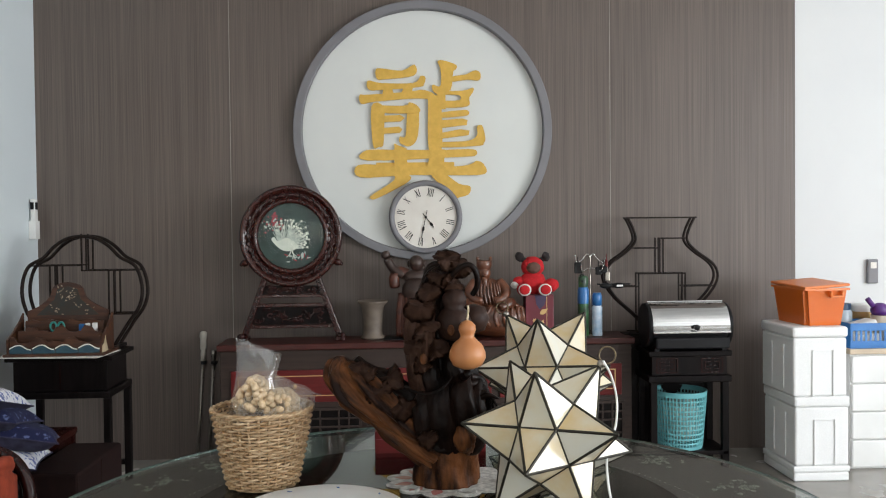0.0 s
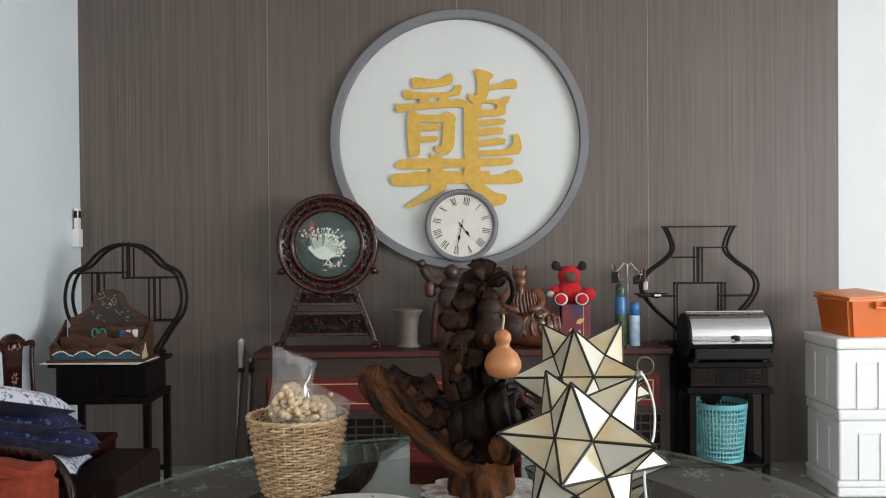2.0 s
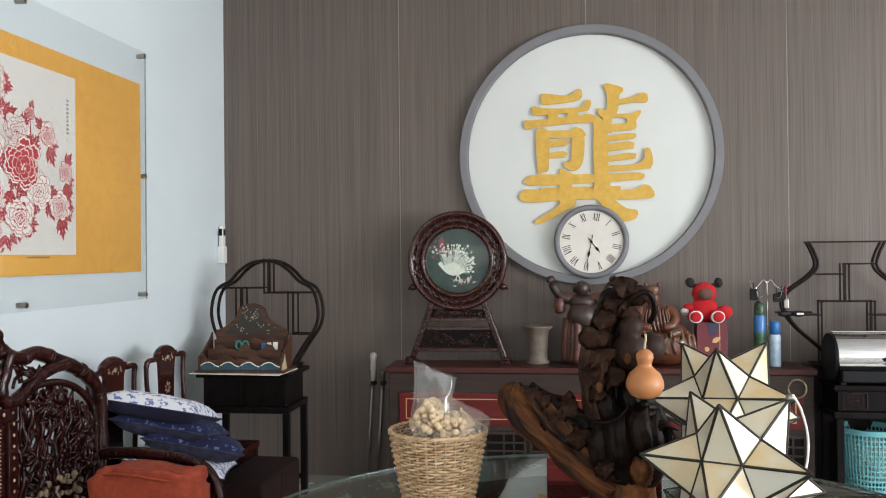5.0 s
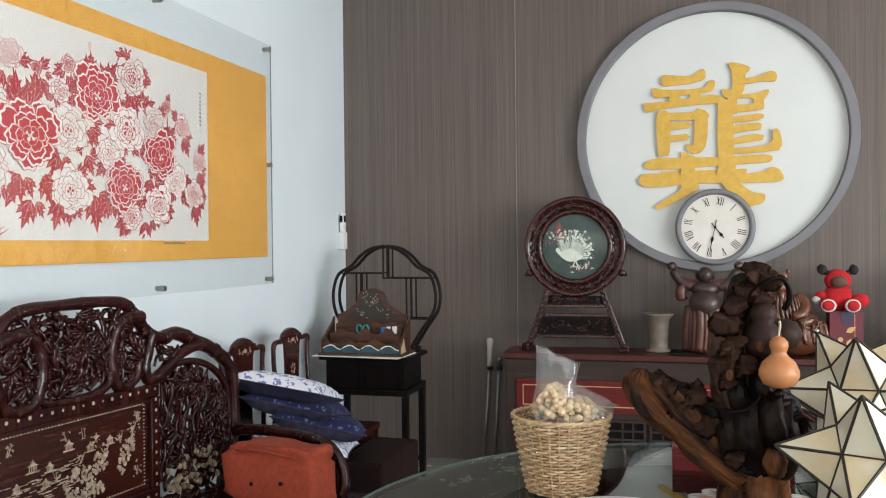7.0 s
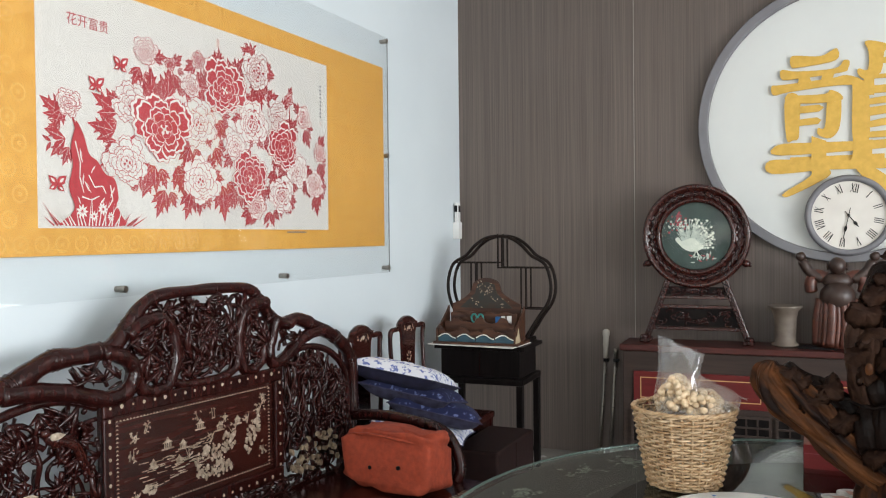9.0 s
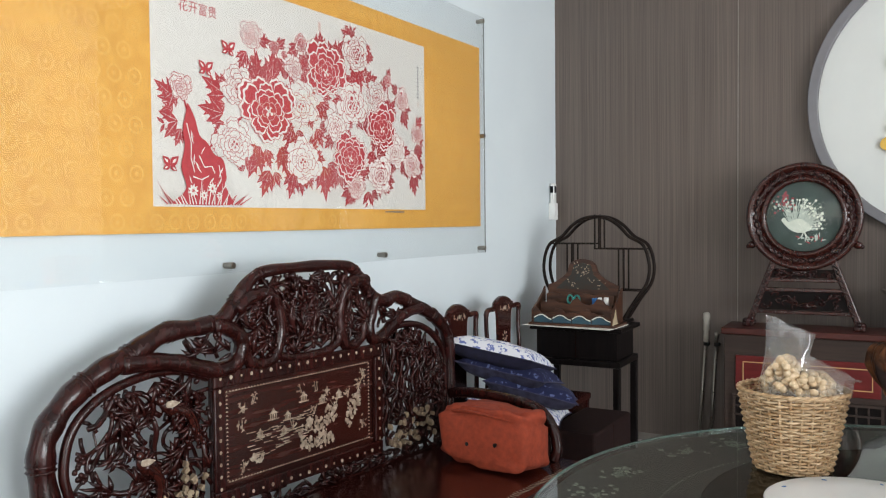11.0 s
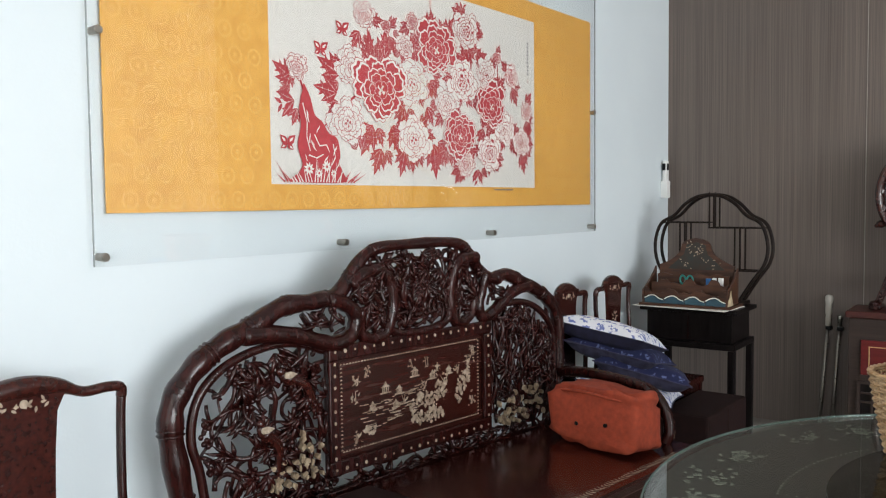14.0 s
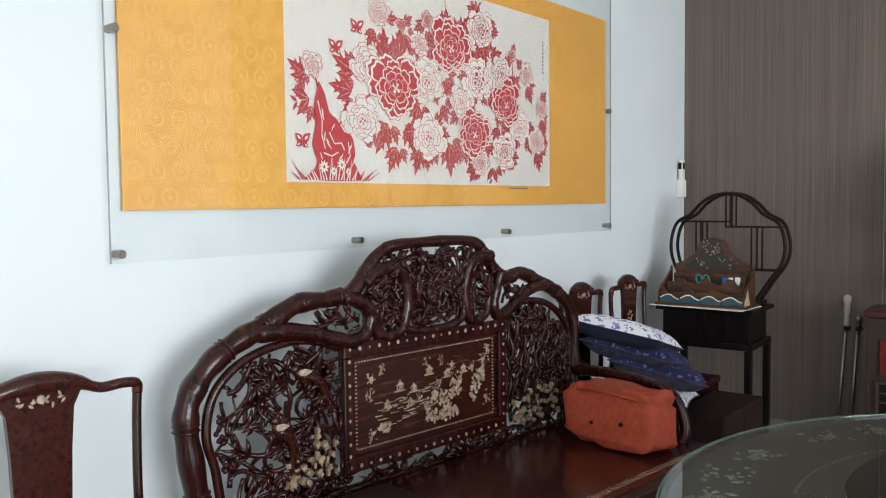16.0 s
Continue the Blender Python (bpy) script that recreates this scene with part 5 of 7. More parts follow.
for k, (y, z) in enumerate(((-0.105, 0.085), (-0.035, 0.135), (0.035, 0.175))):
    w = 0.235 - 0.012 * k
    pts = [(-w, 0.013)] + [(w, 0.013)] + [(w - 2 * w * i / 24, z - 0.016 * (k < 2) + (0.030 if (i + 4 * k) % 8 in (0, 1, 7) else 0.004) * (k < 2) + 0.006 * math.cos(i * 1.05 + k)) for i in range(25)]
    part("tier_board", slab(pts, y, y + 0.012), M_orgwood, og)
for s in (-1, 1):
    part("side_board", slab([(-0.118, 0.013), (0.088, 0.013), (0.088, 0.215), (0.05, 0.18), (0.0, 0.15), (-0.05, 0.12), (-0.118, 0.09)], s * 0.243 - 0.005, s * 0.243 + 0.005, lambda u, v, w: (w, u, v)), M_orgwood, og)
for k in range(5):
    x = -0.18 + 0.09 * k
    part("divider", box((x - 0.003, -0.022, 0.013), (x + 0.003, 0.034, 0.12)), M_orgwood, og)
for k in range(4):
    x = -0.235 + 0.12 * k
    wv = part("painted_wave", slab([(x, 0.014), (x + 0.115, 0.014), (x + 0.115, 0.03), (x + 0.095, 0.035), (x + 0.07, 0.055), (x + 0.045, 0.06), (x + 0.02, 0.045), (x, 0.04)], -0.113, -0.1055), M_wave, og, "dark teal painted wave")
    part("wave_crest", tube(smooth_path([(x, -0.114, 0.04), (x + 0.03, -0.114, 0.056), (x + 0.06, -0.114, 0.058), (x + 0.09, -0.114, 0.04), (x + 0.112, -0.114, 0.034)], 4), 0.0035, 5), M_feather, wv, "pale crest line")
bk = part("back_board", slab([(-0.22, 0.013), (0.22, 0.013), (0.22, 0.225)] + [tuple(p.to_2d()) for p in smooth_path([Vector(q) for q in ((0.22, 0.225, 0), (0.15, 0.26, 0), (0.10, 0.30, 0), (0.075, 0.36, 0), (0.0, 0.385, 0), (-0.075, 0.36, 0), (-0.10, 0.30, 0), (-0.16, 0.25, 0), (-0.22, 0.225, 0))], 4)][1:], 0.09, 0.105), M_orgwood, og)
part("dark_inset", slab([(-0.17, 0.20), (0.17, 0.20), (0.12, 0.245), (0.07, 0.29), (0.055, 0.345), (0, 0.362), (-0.055, 0.345), (-0.07, 0.29), (-0.12, 0.245)], 0.087, 0.0895), material("dark_teal_inset", (0.022, 0.028, 0.027), 0.45, second=(0.035, 0.022, 0.014), scale=(25, 25, 25)), bk)
inl = bmesh.new()
rn = random.Random(2)
for k in range(46):
    u, v = rn.choice(((-0.06, 0.23), (0.0, 0.30), (0.03, 0.33), (0.13, 0.225), (-0.03, 0.335), (0.05, 0.26)))
    u, v = u + rn.gauss(0, 0.016), v + rn.gauss(0, 0.014)
    add_slab(inl, leaf(u, v, rn.uniform(0.008, 0.018), 0.006, rn.uniform(0, 6.3)), 0.0853 - 0.00002 * k, 0.0868)
tagged(part("inlay", inl, M_pearl, bk, "pale inlaid figures"), kind="stuff")
part("cream_corner", slab([(-0.118, 0.014), (-0.02, 0.014), (-0.045, 0.06), (-0.06, 0.10), (-0.085, 0.06), (-0.11, 0.05)], 0.249, 0.252, lambda u, v, w: (w, u, v)), M_cream, og, "cream painted rock shape")
ps = thing("paper_pad", pose(-2.27, 4.37, 0.791, rz=-3), "white papers lying under a desk organiser", "papers")
part("paper_sheet", box((-0.27, -0.165, 0), (0.28, 0.13, 0.004)), M_paper, ps)
sc = thing("scissors", pose(-2.275, 4.345, 0.925), "scissors with teal plastic handles in an organiser", "scissors")
M_tealp = material("teal_handle", (0.02, 0.22, 0.19), 0.4)
for x in (-0.02, 0.022):
    part("handle", tube([(x + 0.017 * math.cos(a), 0, 0.02 + 0.024 * math.sin(a)) for a in (2 * math.pi * i / 16 for i in range(16))], 0.006, 6, True), M_tealp, sc, smooth=True)
part("blade", box((-0.006, -0.002, -0.10), (0.006, 0.002, 0.0)), M_steel, sc)
for x, w, h, mt, nm in ((0.100, 0.030, 0.018, M_canblue, "blue"), (0.132, 0.022, 0.022, M_whiteplastic, "white"), (0.170, 0.026, 0.024, M_whiteplastic, "white")):
    b = thing("small_box", pose(-2.258 + x, 4.39, 0.81), "small " + nm + " stationery box in an organiser", "box")
    part("packet", box((-w / 2, -0.01, 0), (w / 2, 0.012, 0.125 + h), 0.003), mt, b)

# ---- rosewood sofa with carved openwork back ----
sofa = thing("carved_sofa", pose(-2.394, 2.0, 0, rz=84), "carved dark rosewood sofa with openwork back and pearl inlay", "sofa")
RAIL = [(-0.915, 0.40), (-0.950, 0.617), (-0.970, 0.762), (-0.955, 0.850), (-0.890, 0.933), (-0.797, 0.991), (-0.683, 1.036), (-0.578, 1.083), (-0.452, 1.089), (-0.350, 1.106), (-0.278, 1.183), (-0.187, 1.246), (0.007, 1.258), (0.233, 1.252),
        (0.315, 1.204), (0.385, 1.122), (0.469, 1.098), (0.542, 1.108), (0.693, 1.052), (0.814, 0.992), (0.897, 0.897), (0.910, 0.718), (0.895, 0.595), (0.890, 0.40)]
THICK = [0.037] * 4 + [0.036, 0.035, 0.034, 0.032, 0.029, 0.027, 0.024, 0.021, 0.020, 0.021, 0.024, 0.027, 0.027, 0.027] + [0.028] * 6
rail = smooth_path([(x, 0.005, z) for x, z in RAIL], 7)
rail_r = [float(np.interp(i / 7, range(len(THICK)), THICK)) for i in range(len(rail))]
part("outer_rail", tube(rail, [r * (1 + 0.07 * math.sin(i * 0.9)) for i, r in enumerate(rail_r)], 14), M_rose, sofa, "thick carved bamboo-like rail", smooth=True)
for i in range(5, len(rail) - 4, 9):
    a, b, r = rail[i], rail[i + 1], rail_r[i]
    d = (b - a).normalized()
    part("bamboo_node", add_tube(tube([a - d * 0.012, a - d * 0.008, a - d * 0.004], [r, r * 1.12, r], 14), [a + d * 0.004, a + d * 0.008, a + d * 0.012], [r, r * 1.12, r], 14), M_rose, sofa, smooth=True)
for pts in (((-0.425, 0.925), (-0.52, 0.960), (-0.62, 0.968), (-0.742, 0.946), (-0.835, 0.900), (-0.893, 0.83), (-0.912, 0.725), (-0.885, 0.62), (-0.86, 0.45)), ((0.435, 0.935), (0.52, 0.985), (0.64, 0.985), (0.75, 0.945), (0.835, 0.865), (0.865, 0.74), (0.855, 0.60), (0.845, 0.45))):
    part("inner_rail", tube(smooth_path([(x, -0.004, z) for x, z in pts], 6), 0.015, 8), M_rose, sofa, smooth=True)
SCROLLS = (
    (0.030, 0.026, ((-0.735, 1.010), (-0.640, 1.005), (-0.534, 0.987), (-0.440, 0.955), (-0.373, 0.942), (-0.315, 0.960), (-0.290, 1.000), (-0.300, 1.045), (-0.345, 1.075), (-0.400, 1.090))),
    (0.026, 0.021, ((-0.310, 1.130), (-0.261, 1.165), (-0.200, 1.178), (-0.150, 1.160), (-0.120, 1.099), (-0.120, 1.020), (-0.150, 0.955), (-0.205, 0.938), (-0.255, 0.952), (-0.276, 0.995), (-0.262, 1.040))),
    (0.025, 0.021, ((0.335, 1.190), (0.270, 1.192), (0.220, 1.172), (0.185, 1.103), (0.184, 1.020), (0.212, 0.955), (0.262, 0.948), (0.305, 0.980), (0.322, 1.040))),
    (0.023, 0.024, ((0.392, 1.125), (0.366, 1.060), (0.348, 1.000), (0.368, 0.955), (0.420, 0.958), (0.495, 1.002), (0.580, 1.040), (0.680, 1.050))),
    (0.016, 0.018, ((-0.150, 0.985), (-0.109, 0.950), (-0.040, 0.938), (0.030, 0.936), (0.115, 0.944), (0.168, 0.970), (0.176, 1.010))),
    (0.014, 0.010, ((0.090, 1.240), (0.050, 1.180), (0.060, 1.110), (0.110, 1.060), (0.120, 1.000), (0.075, 0.965))),
    (0.014, 0.010, ((-0.060, 1.240), (-0.040, 1.170), (-0.070, 1.100), (-0.040, 1.030), (0.010, 1.000), (0.045, 1.030), (0.030, 1.070))),
    (0.011, 0.007, ((-0.25, 1.10), (-0.20, 1.085), (-0.17, 1.04), (-0.19, 0.99), (-0.23, 0.99))),
    (0.011, 0.007, ((0.28, 1.14), (0.235, 1.11), (0.23, 1.05), (0.26, 1.01), (0.285, 1.03))),
)
for r0, r1, pts in SCROLLS:
    path = smooth_path([(x, -0.014, z) for x, z in pts], 6)
    part("scroll_branch", tube(path, [r0 + (r1 - r0) * i / (len(path) - 1) + 0.0012 * math.sin(i * 1.1) for i in range(len(path))], 10), M_rose, sofa, smooth=True)


def inside(poly, x, z):
    hit = False
    for (x0, z0), (x1, z1) in zip(poly, poly[1:] + poly[:1]):
        if (z0 > z) != (z1 > z) and x < (x1 - x0) * (z - z0) / (z1 - z0) + x0:
            hit = not hit
    return hit


def openwork(poly, seed, branches, fans, berries, upright=0.0, thick=(0.0065, 0.0115)):
    """Pierced carving inside a closed outline: winding stems, fans of long pointed leaves and berry clusters."""
    rnd = random.Random(seed)
    bm = bmesh.new()
    xs, zs = [p[0] for p in poly], [p[1] for p in poly]
    def spot():
        while True:
            x, z = rnd.uniform(min(xs), max(xs)), rnd.uniform(min(zs), max(zs))
            if inside(poly, x, z):
                return x, z
    for _ in range(branches):
        x, z = spot()
        a, turn = rnd.uniform(0, 6.28), rnd.uniform(-0.35, 0.35)
        if rnd.random() < upright:
            a, turn = math.pi / 2 + rnd.uniform(-0.18, 0.18), rnd.uniform(-0.06, 0.06)
        y0, pts = rnd.uniform(-0.018, 0.014), []
        for k in range(16):
            pts.append((x, y0 + 0.008 * math.sin(k * 0.8), z))
            x, z = x + 0.018 * math.cos(a), z + 0.018 * math.sin(a)
            a += turn + rnd.uniform(-0.2, 0.2)
            if not inside(poly, x, z):
                break
        if len(pts) > 3:
            r = rnd.uniform(*thick)
            add_tube(bm, pts, [r * (1 - 0.03 * k) for k in range(len(pts))], 6)
    for _ in range(fans):
        x, z = spot()
        a, y = rnd.uniform(0, 6.28), rnd.uniform(-0.028, -0.010)
        for k in range(rnd.choice((3, 4, 5))):
            b, ln = a + (k - 2) * rnd.uniform(0.38, 0.55), rnd.uniform(0.045, 0.085)
            tip = (x + ln * math.cos(b), z + ln * math.sin(b))
            if inside(poly, *tip):
                mid = 0.45 * ln
                add_tube(bm, [(x, y, z), (x + mid * math.cos(b + 0.1), y - 0.008, z + mid * math.sin(b + 0.1)), (x + 0.75 * ln * math.cos(b + 0.06), y - 0.006, z + 0.75 * ln * math.sin(b + 0.06)), (tip[0], y + 0.004, tip[1])], [0.003, 0.0095, 0.0065, 0.0008], 6, flat=0.7)
    for _ in range(berries):
        x, z = spot()
        for k in range(8):
            px, pz = x + rnd.gauss(0, 0.014), z + rnd.gauss(0, 0.014)
            if inside(poly, px, pz):
                add_blob(bm, (px, rnd.uniform(-0.028, -0.012), pz), (0.009, 0.008, 0.009), 6)
    return bm


LEFT = [(-0.425, 0.46), (-0.425, 0.915), (-0.52, 0.950), (-0.62, 0.958), (-0.735, 0.936), (-0.825, 0.890), (-0.88, 0.825), (-0.90, 0.725), (-0.875, 0.62), (-0.85, 0.46)]
SIDE = [(0.435, 0.46), (0.435, 0.925), (0.52, 0.975), (0.64, 0.975), (0.745, 0.935), (0.825, 0.86), (0.855, 0.74), (0.845, 0.60), (0.835, 0.46)]
part("pierced_carving", openwork(LEFT, 11, 84, 46, 16, 0.1, (0.006, 0.012)), M_rose, sofa, "pierced carving of birds and branches", smooth=True)
part("pierced_carving", openwork(SIDE, 12, 120, 46, 8, 0.85), M_rose, sofa, "pierced carving of bamboo", smooth=True)
CREST = [(-0.30, 0.955), (0.33, 0.955), (0.37, 1.10), (0.31, 1.19), (0.225, 1.24), (-0.18, 1.235), (-0.265, 1.18), (-0.33, 1.11)]
part("pierced_carving", openwork(CREST, 13, 95, 66, 30), M_rose, sofa, "pierced carving of leaves and scrolls", smooth=True)
for k, (poly, fans) in enumerate(((((-0.60, 1.02), (-0.44, 0.975), (-0.34, 0.97), (-0.32, 1.03), (-0.40, 1.07), (-0.52, 1.065)), 8), (((0.39, 0.98), (0.47, 1.01), (0.55, 1.05), (0.53, 1.085), (0.42, 1.08)), 6))):
    part("pierced_carving", openwork(list(poly), 17 + k, 6, fans, 1), M_rose, sofa, smooth=True)
part("pierced_carving", openwork([(-0.84, 0.432), (0.84, 0.432), (0.84, 0.50), (-0.84, 0.50)], 19, 70, 46, 10), M_rose, sofa, "pierced carving along the seat", smooth=True)
# carved birds with pale bodies
for k, (x, z, a) in enumerate(((-0.591, 0.862, -0.75), (-0.680, 0.705, -1.15))):
    add = smooth_path([(x, -0.036, z), (x + 0.07 * math.cos(a + 0.3), -0.036, z + 0.07 * math.sin(a + 0.3)), (x + 0.13 * math.cos(a), -0.030, z + 0.13 * math.sin(a)), (x + 0.18 * math.cos(a - 0.15), -0.024, z + 0.18 * math.sin(a - 0.15))], 5)
    part("carved_bird", add_tube(add_tube(add_blob(blob((x, -0.03, z), (0.038, 0.017, 0.020), 12, m=Matrix.Rotation(-a, 3, "Y")), (x - 0.036 * math.cos(a), -0.036, z - 0.036 * math.sin(a)), (0.016, 0.013, 0.014), 10), add, [0.013] * 6 + [0.011] * 6 + [0.004] * 4, 7), [p + Vector((0.016, 0.004, 0.004)) for p in add], 0.006, 6), M_rose_red, sofa, smooth=True)
    part("bird_inlay", slab([(x + 0.024 * math.cos(q) * (1 + 0.25 * math.cos(3 * q)), z + 0.012 + 0.011 * math.sin(q)) for q in (i * 0.7 for i in range(9))], -0.0500, -0.0470), M_pearl, sofa, "pale pearl body")
rocks = [bmesh.new(), bmesh.new()]
M_shell = material("shell_rock_inlay", (0.44, 0.35, 0.24), 0.3, second=(0.16, 0.11, 0.07), scale=(60, 60, 60), coat=0.4, wear=0.15)
rn = random.Random(8)
for k in range(84):
    s = k % 2
    x = (-0.44 - 0.22 * rn.random()) if s else (0.45 + 0.30 * rn.random())
    z = 0.50 + (0.10 if s else 0.13) * rn.random() * (1 if abs(abs(x) - 0.64) < 0.12 else 0.7) + (0.10 if s and x > -0.55 else 0) * rn.random()
    add_slab(rocks[s], [(x + rn.uniform(0.004, 0.013) * math.cos(a), z + rn.uniform(0.004, 0.017) * math.sin(a)) for a in (i * 1.05 for i in range(6))], -0.034 - 0.0001 * k, -0.022)
for r in rocks:
    tagged(part("rock_inlay", r, M_shell, sofa, "pearl-shell rocks"), kind="stuff")
# centre panel
M_panel = material("dark_red_panel", (0.042, 0.0095, 0.0065), 0.25, second=(0.026, 0.006, 0.0045), scale=(6, 60, 60), coat=0.2, wear=0.15, spec=0.35)
part("panel_board", box((-0.405, -0.006, 0.505), (0.405, 0.02, 0.925), 0.003), M_panel, sofa)
fr = bmesh.new()
for lo, hi in (((-0.415, 0.885), (0.415, 0.935)), ((-0.415, 0.495), (0.415, 0.545)), ((-0.415, 0.5455), (-0.37, 0.8845)), ((0.37, 0.5455), (0.415, 0.8845))):
    add_box(fr, (lo[0], -0.026, lo[1]), (hi[0], -0.0065, hi[1]), 0.005)
pf = part("panel_frame", fr, M_rose, sofa)
dots = bmesh.new()
for k in range(19):
    x = -0.39 + 0.0433 * k
    for z in (0.915, 0.516):
        q = (0.0045, 0.0060, 0.0040, 0.0066)[k * 3 % 4]
        add_slab(dots, [(x + q * math.cos(a + k), z + q * 1.15 * math.sin(a + k)) for a in (i * 1.05 for i in range(6))], -0.0278, -0.0262)
for k in range(9):
    for x in (-0.393, 0.393):
        z = 0.555 + 0.04 * k
        add_slab(dots, [(x + 0.0052 * math.cos(a + k), z + 0.0066 * math.sin(a + k)) for a in (i * 1.05 for i in range(6))], -0.0278, -0.0262)
tagged(part("frame_inlay", dots, M_pearl, pf, "small pearl flower dots"), kind="stuff")
beads = bmesh.new()
for k in range(150):
    t = k / 150 * (2 * 0.70 + 2 * 0.30)
    x, z = (-0.35 + t, 0.865) if t < 0.70 else (0.35, 0.865 - (t - 0.70)) if t < 1.0 else (0.35 - (t - 1.0), 0.565) if t < 1.70 else (-0.35, 0.565 + (t - 1.70))
    add_slab(beads, [(x - 0.0055, z - 0.002), (x + 0.0055, z - 0.002), (x, z + 0.0035)], -0.0078, -0.0062)
tagged(part("beaded_border", beads, M_pearl, sofa, "pearl beaded border"), kind="stuff")
scene_in = bmesh.new()
rn = random.Random(4)
height = [0.0]


def chip(outline):
    """One thin shell chip on the panel, a hair above the one before."""
    if all(abs(u) < 0.338 and 0.574 < v < 0.858 for u, v in outline):
        height[0] += 0.000003
        add_slab(scene_in, outline, -0.0079 - height[0], -0.0062)


def shard(u, v, r, tall=1.0):
    chip([(u + r * rn.uniform(0.5, 1.15) * math.cos(a), v + tall * r * rn.uniform(0.5, 1.15) * math.sin(a)) for a in (i * 1.05 + rn.uniform(0, 0.3) for i in range(6))])


for cu, cv, w, h, count in ((0.05, 0.655, 0.075, 0.055, 70), (0.10, 0.610, 0.050, 0.030, 36), (0.02, 0.612, 0.040, 0.024, 22), (0.262, 0.715, 0.035, 0.036, 34), (0.238, 0.665, 0.022, 0.030, 16), (-0.225, 0.612, 0.028, 0.020, 18), (0.13, 0.700, 0.045, 0.030, 26)):
    for _ in range(count):
        a, q = rn.uniform(0, 6.283), math.sqrt(rn.random())
        shard(cu + w * q * math.cos(a), cv + h * q * math.sin(a), rn.uniform(0.004, 0.0105), 1.2)
for _ in range(70):
    u = rn.uniform(-0.27, 0.02)
    v = 0.612 + 0.10 * rn.random() + 0.10 * (u + 0.27)
    chip(bar(u, v, u + rn.uniform(0.012, 0.040), v + rn.uniform(-0.001, 0.001), rn.uniform(0.0022, 0.0048), 0.0015))
for u, v, k in ((-0.149, 0.755, 1.2), (-0.082, 0.738, 1.0), (-0.003, 0.790, 1.1), (0.09, 0.765, 1.0), (0.180, 0.770, 1.0), (-0.21, 0.700, 0.9), (-0.10, 0.690, 0.9), (0.285, 0.750, 0.8)):
    k *= 0.72
    chip([(u - 0.026 * k, v), (u - 0.010 * k, v + 0.009 * k), (u, v + 0.024 * k), (u + 0.010 * k, v + 0.009 * k), (u + 0.026 * k, v)])
    for d in (-0.015, -0.005, 0.005, 0.015):
        chip(bar(u + d * k, v - 0.020 * k, u + d * k, v - 0.001, 0.0035))
    chip(bar(u - 0.03 * k, v - 0.023 * k, u + 0.03 * k, v - 0.023 * k, 0.005))
for u, v, n in ((0.115, 0.790, 16), (0.045, 0.735, 12), (0.290, 0.775, 10), (0.225, 0.765, 10), (-0.055, 0.700, 12), (0.155, 0.735, 12), (-0.289, 0.800, 12), (-0.234, 0.822, 8), (-0.296, 0.745, 7), (0.318, 0.822, 12), (0.300, 0.795, 5), (-0.285, 0.600, 12), (0.312, 0.630, 12), (-0.02, 0.822, 4), (0.06, 0.82, 4)):
    for _ in range(n):
        p, q, a = u + rn.gauss(0, 0.010), v + rn.gauss(0, 0.012), rn.uniform(0, 6.28)
        chip(leaf(p, q, rn.uniform(0.007, 0.015), rn.uniform(0.003, 0.006), a))
    for _ in range(2):
        chip(bar(u + rn.gauss(0, 0.006), v - 0.018, u + rn.gauss(0, 0.008), v + 0.016, 0.0022, 0.001))
tagged(part("scene_inlay", scene_in, M_pearl, sofa, "pearl-shell landscape inlay"), kind="stuff")
for s in (-1, 1):
    part("back_stile", box((s * 0.925 - 0.02, -0.012, 0.0), (s * 0.925 + 0.02, 0.03, 0.43), 0.005), M_rose, sofa)
part("lower_rail", box((-0.90, -0.02, 0.415), (0.90, 0.02, 0.445), 0.005), M_rose, sofa)
seat = part("seat", box((-0.93, -0.70, 0.395), (0.93, -0.021, 0.435), 0.008), M_rose_red, sofa, "polished red rosewood seat")
edge = bmesh.new()
for k in range(90):
    x = -0.85 + 1.62 * k / 89
    for q in (-1, 1):
        add_slab(edge, leaf(x, -0.645, 0.018, 0.005, q * 1.1 + 0.3 * math.sin(k)), 0.4354, 0.4364 + 0.00002 * (k % 5), lambda u, v, w: (u, v, w))
tagged(part("seat_inlay", edge, M_pearl, seat, "pearl vine along the seat edge"), kind="stuff")
part("front_apron", box((-0.90, -0.685, 0.31), (0.90, -0.66, 0.394), 0.006), M_rose, sofa)
arm = smooth_path([(0.900, 0.0, 0.645), (0.885, -0.06, 0.660), (0.880, -0.172, 0.668), (0.880, -0.285, 0.664), (0.880, -0.420, 0.650), (0.880, -0.497, 0.619), (0.880, -0.543, 0.557), (0.875, -0.563, 0.490), (0.865, -0.550, 0.437)], 6)
part("arm", tube(arm, 0.024, 10), M_rose, sofa, "carved curving arm", smooth=True)
part("arm_carving", tube(smooth_path([(0.885, -0.05, 0.46), (0.885, -0.18, 0.60), (0.880, -0.28, 0.48), (0.880, -0.40, 0.60), (0.875, -0.49, 0.46)], 6), 0.012, 7), M_rose, sofa, smooth=True)
for s in (-1, 1):
    for y in (-0.64, -0.06):
        part("leg", lathe([(0.0, 0.0), (0.035, 0.0), (0.04, 0.03), (0.026, 0.10), (0.030, 0.25), (0.04, 0.33), (0.042, 0.394)], 16, pose(s * 0.85, y, 0)), M_rose, sofa, smooth=True)


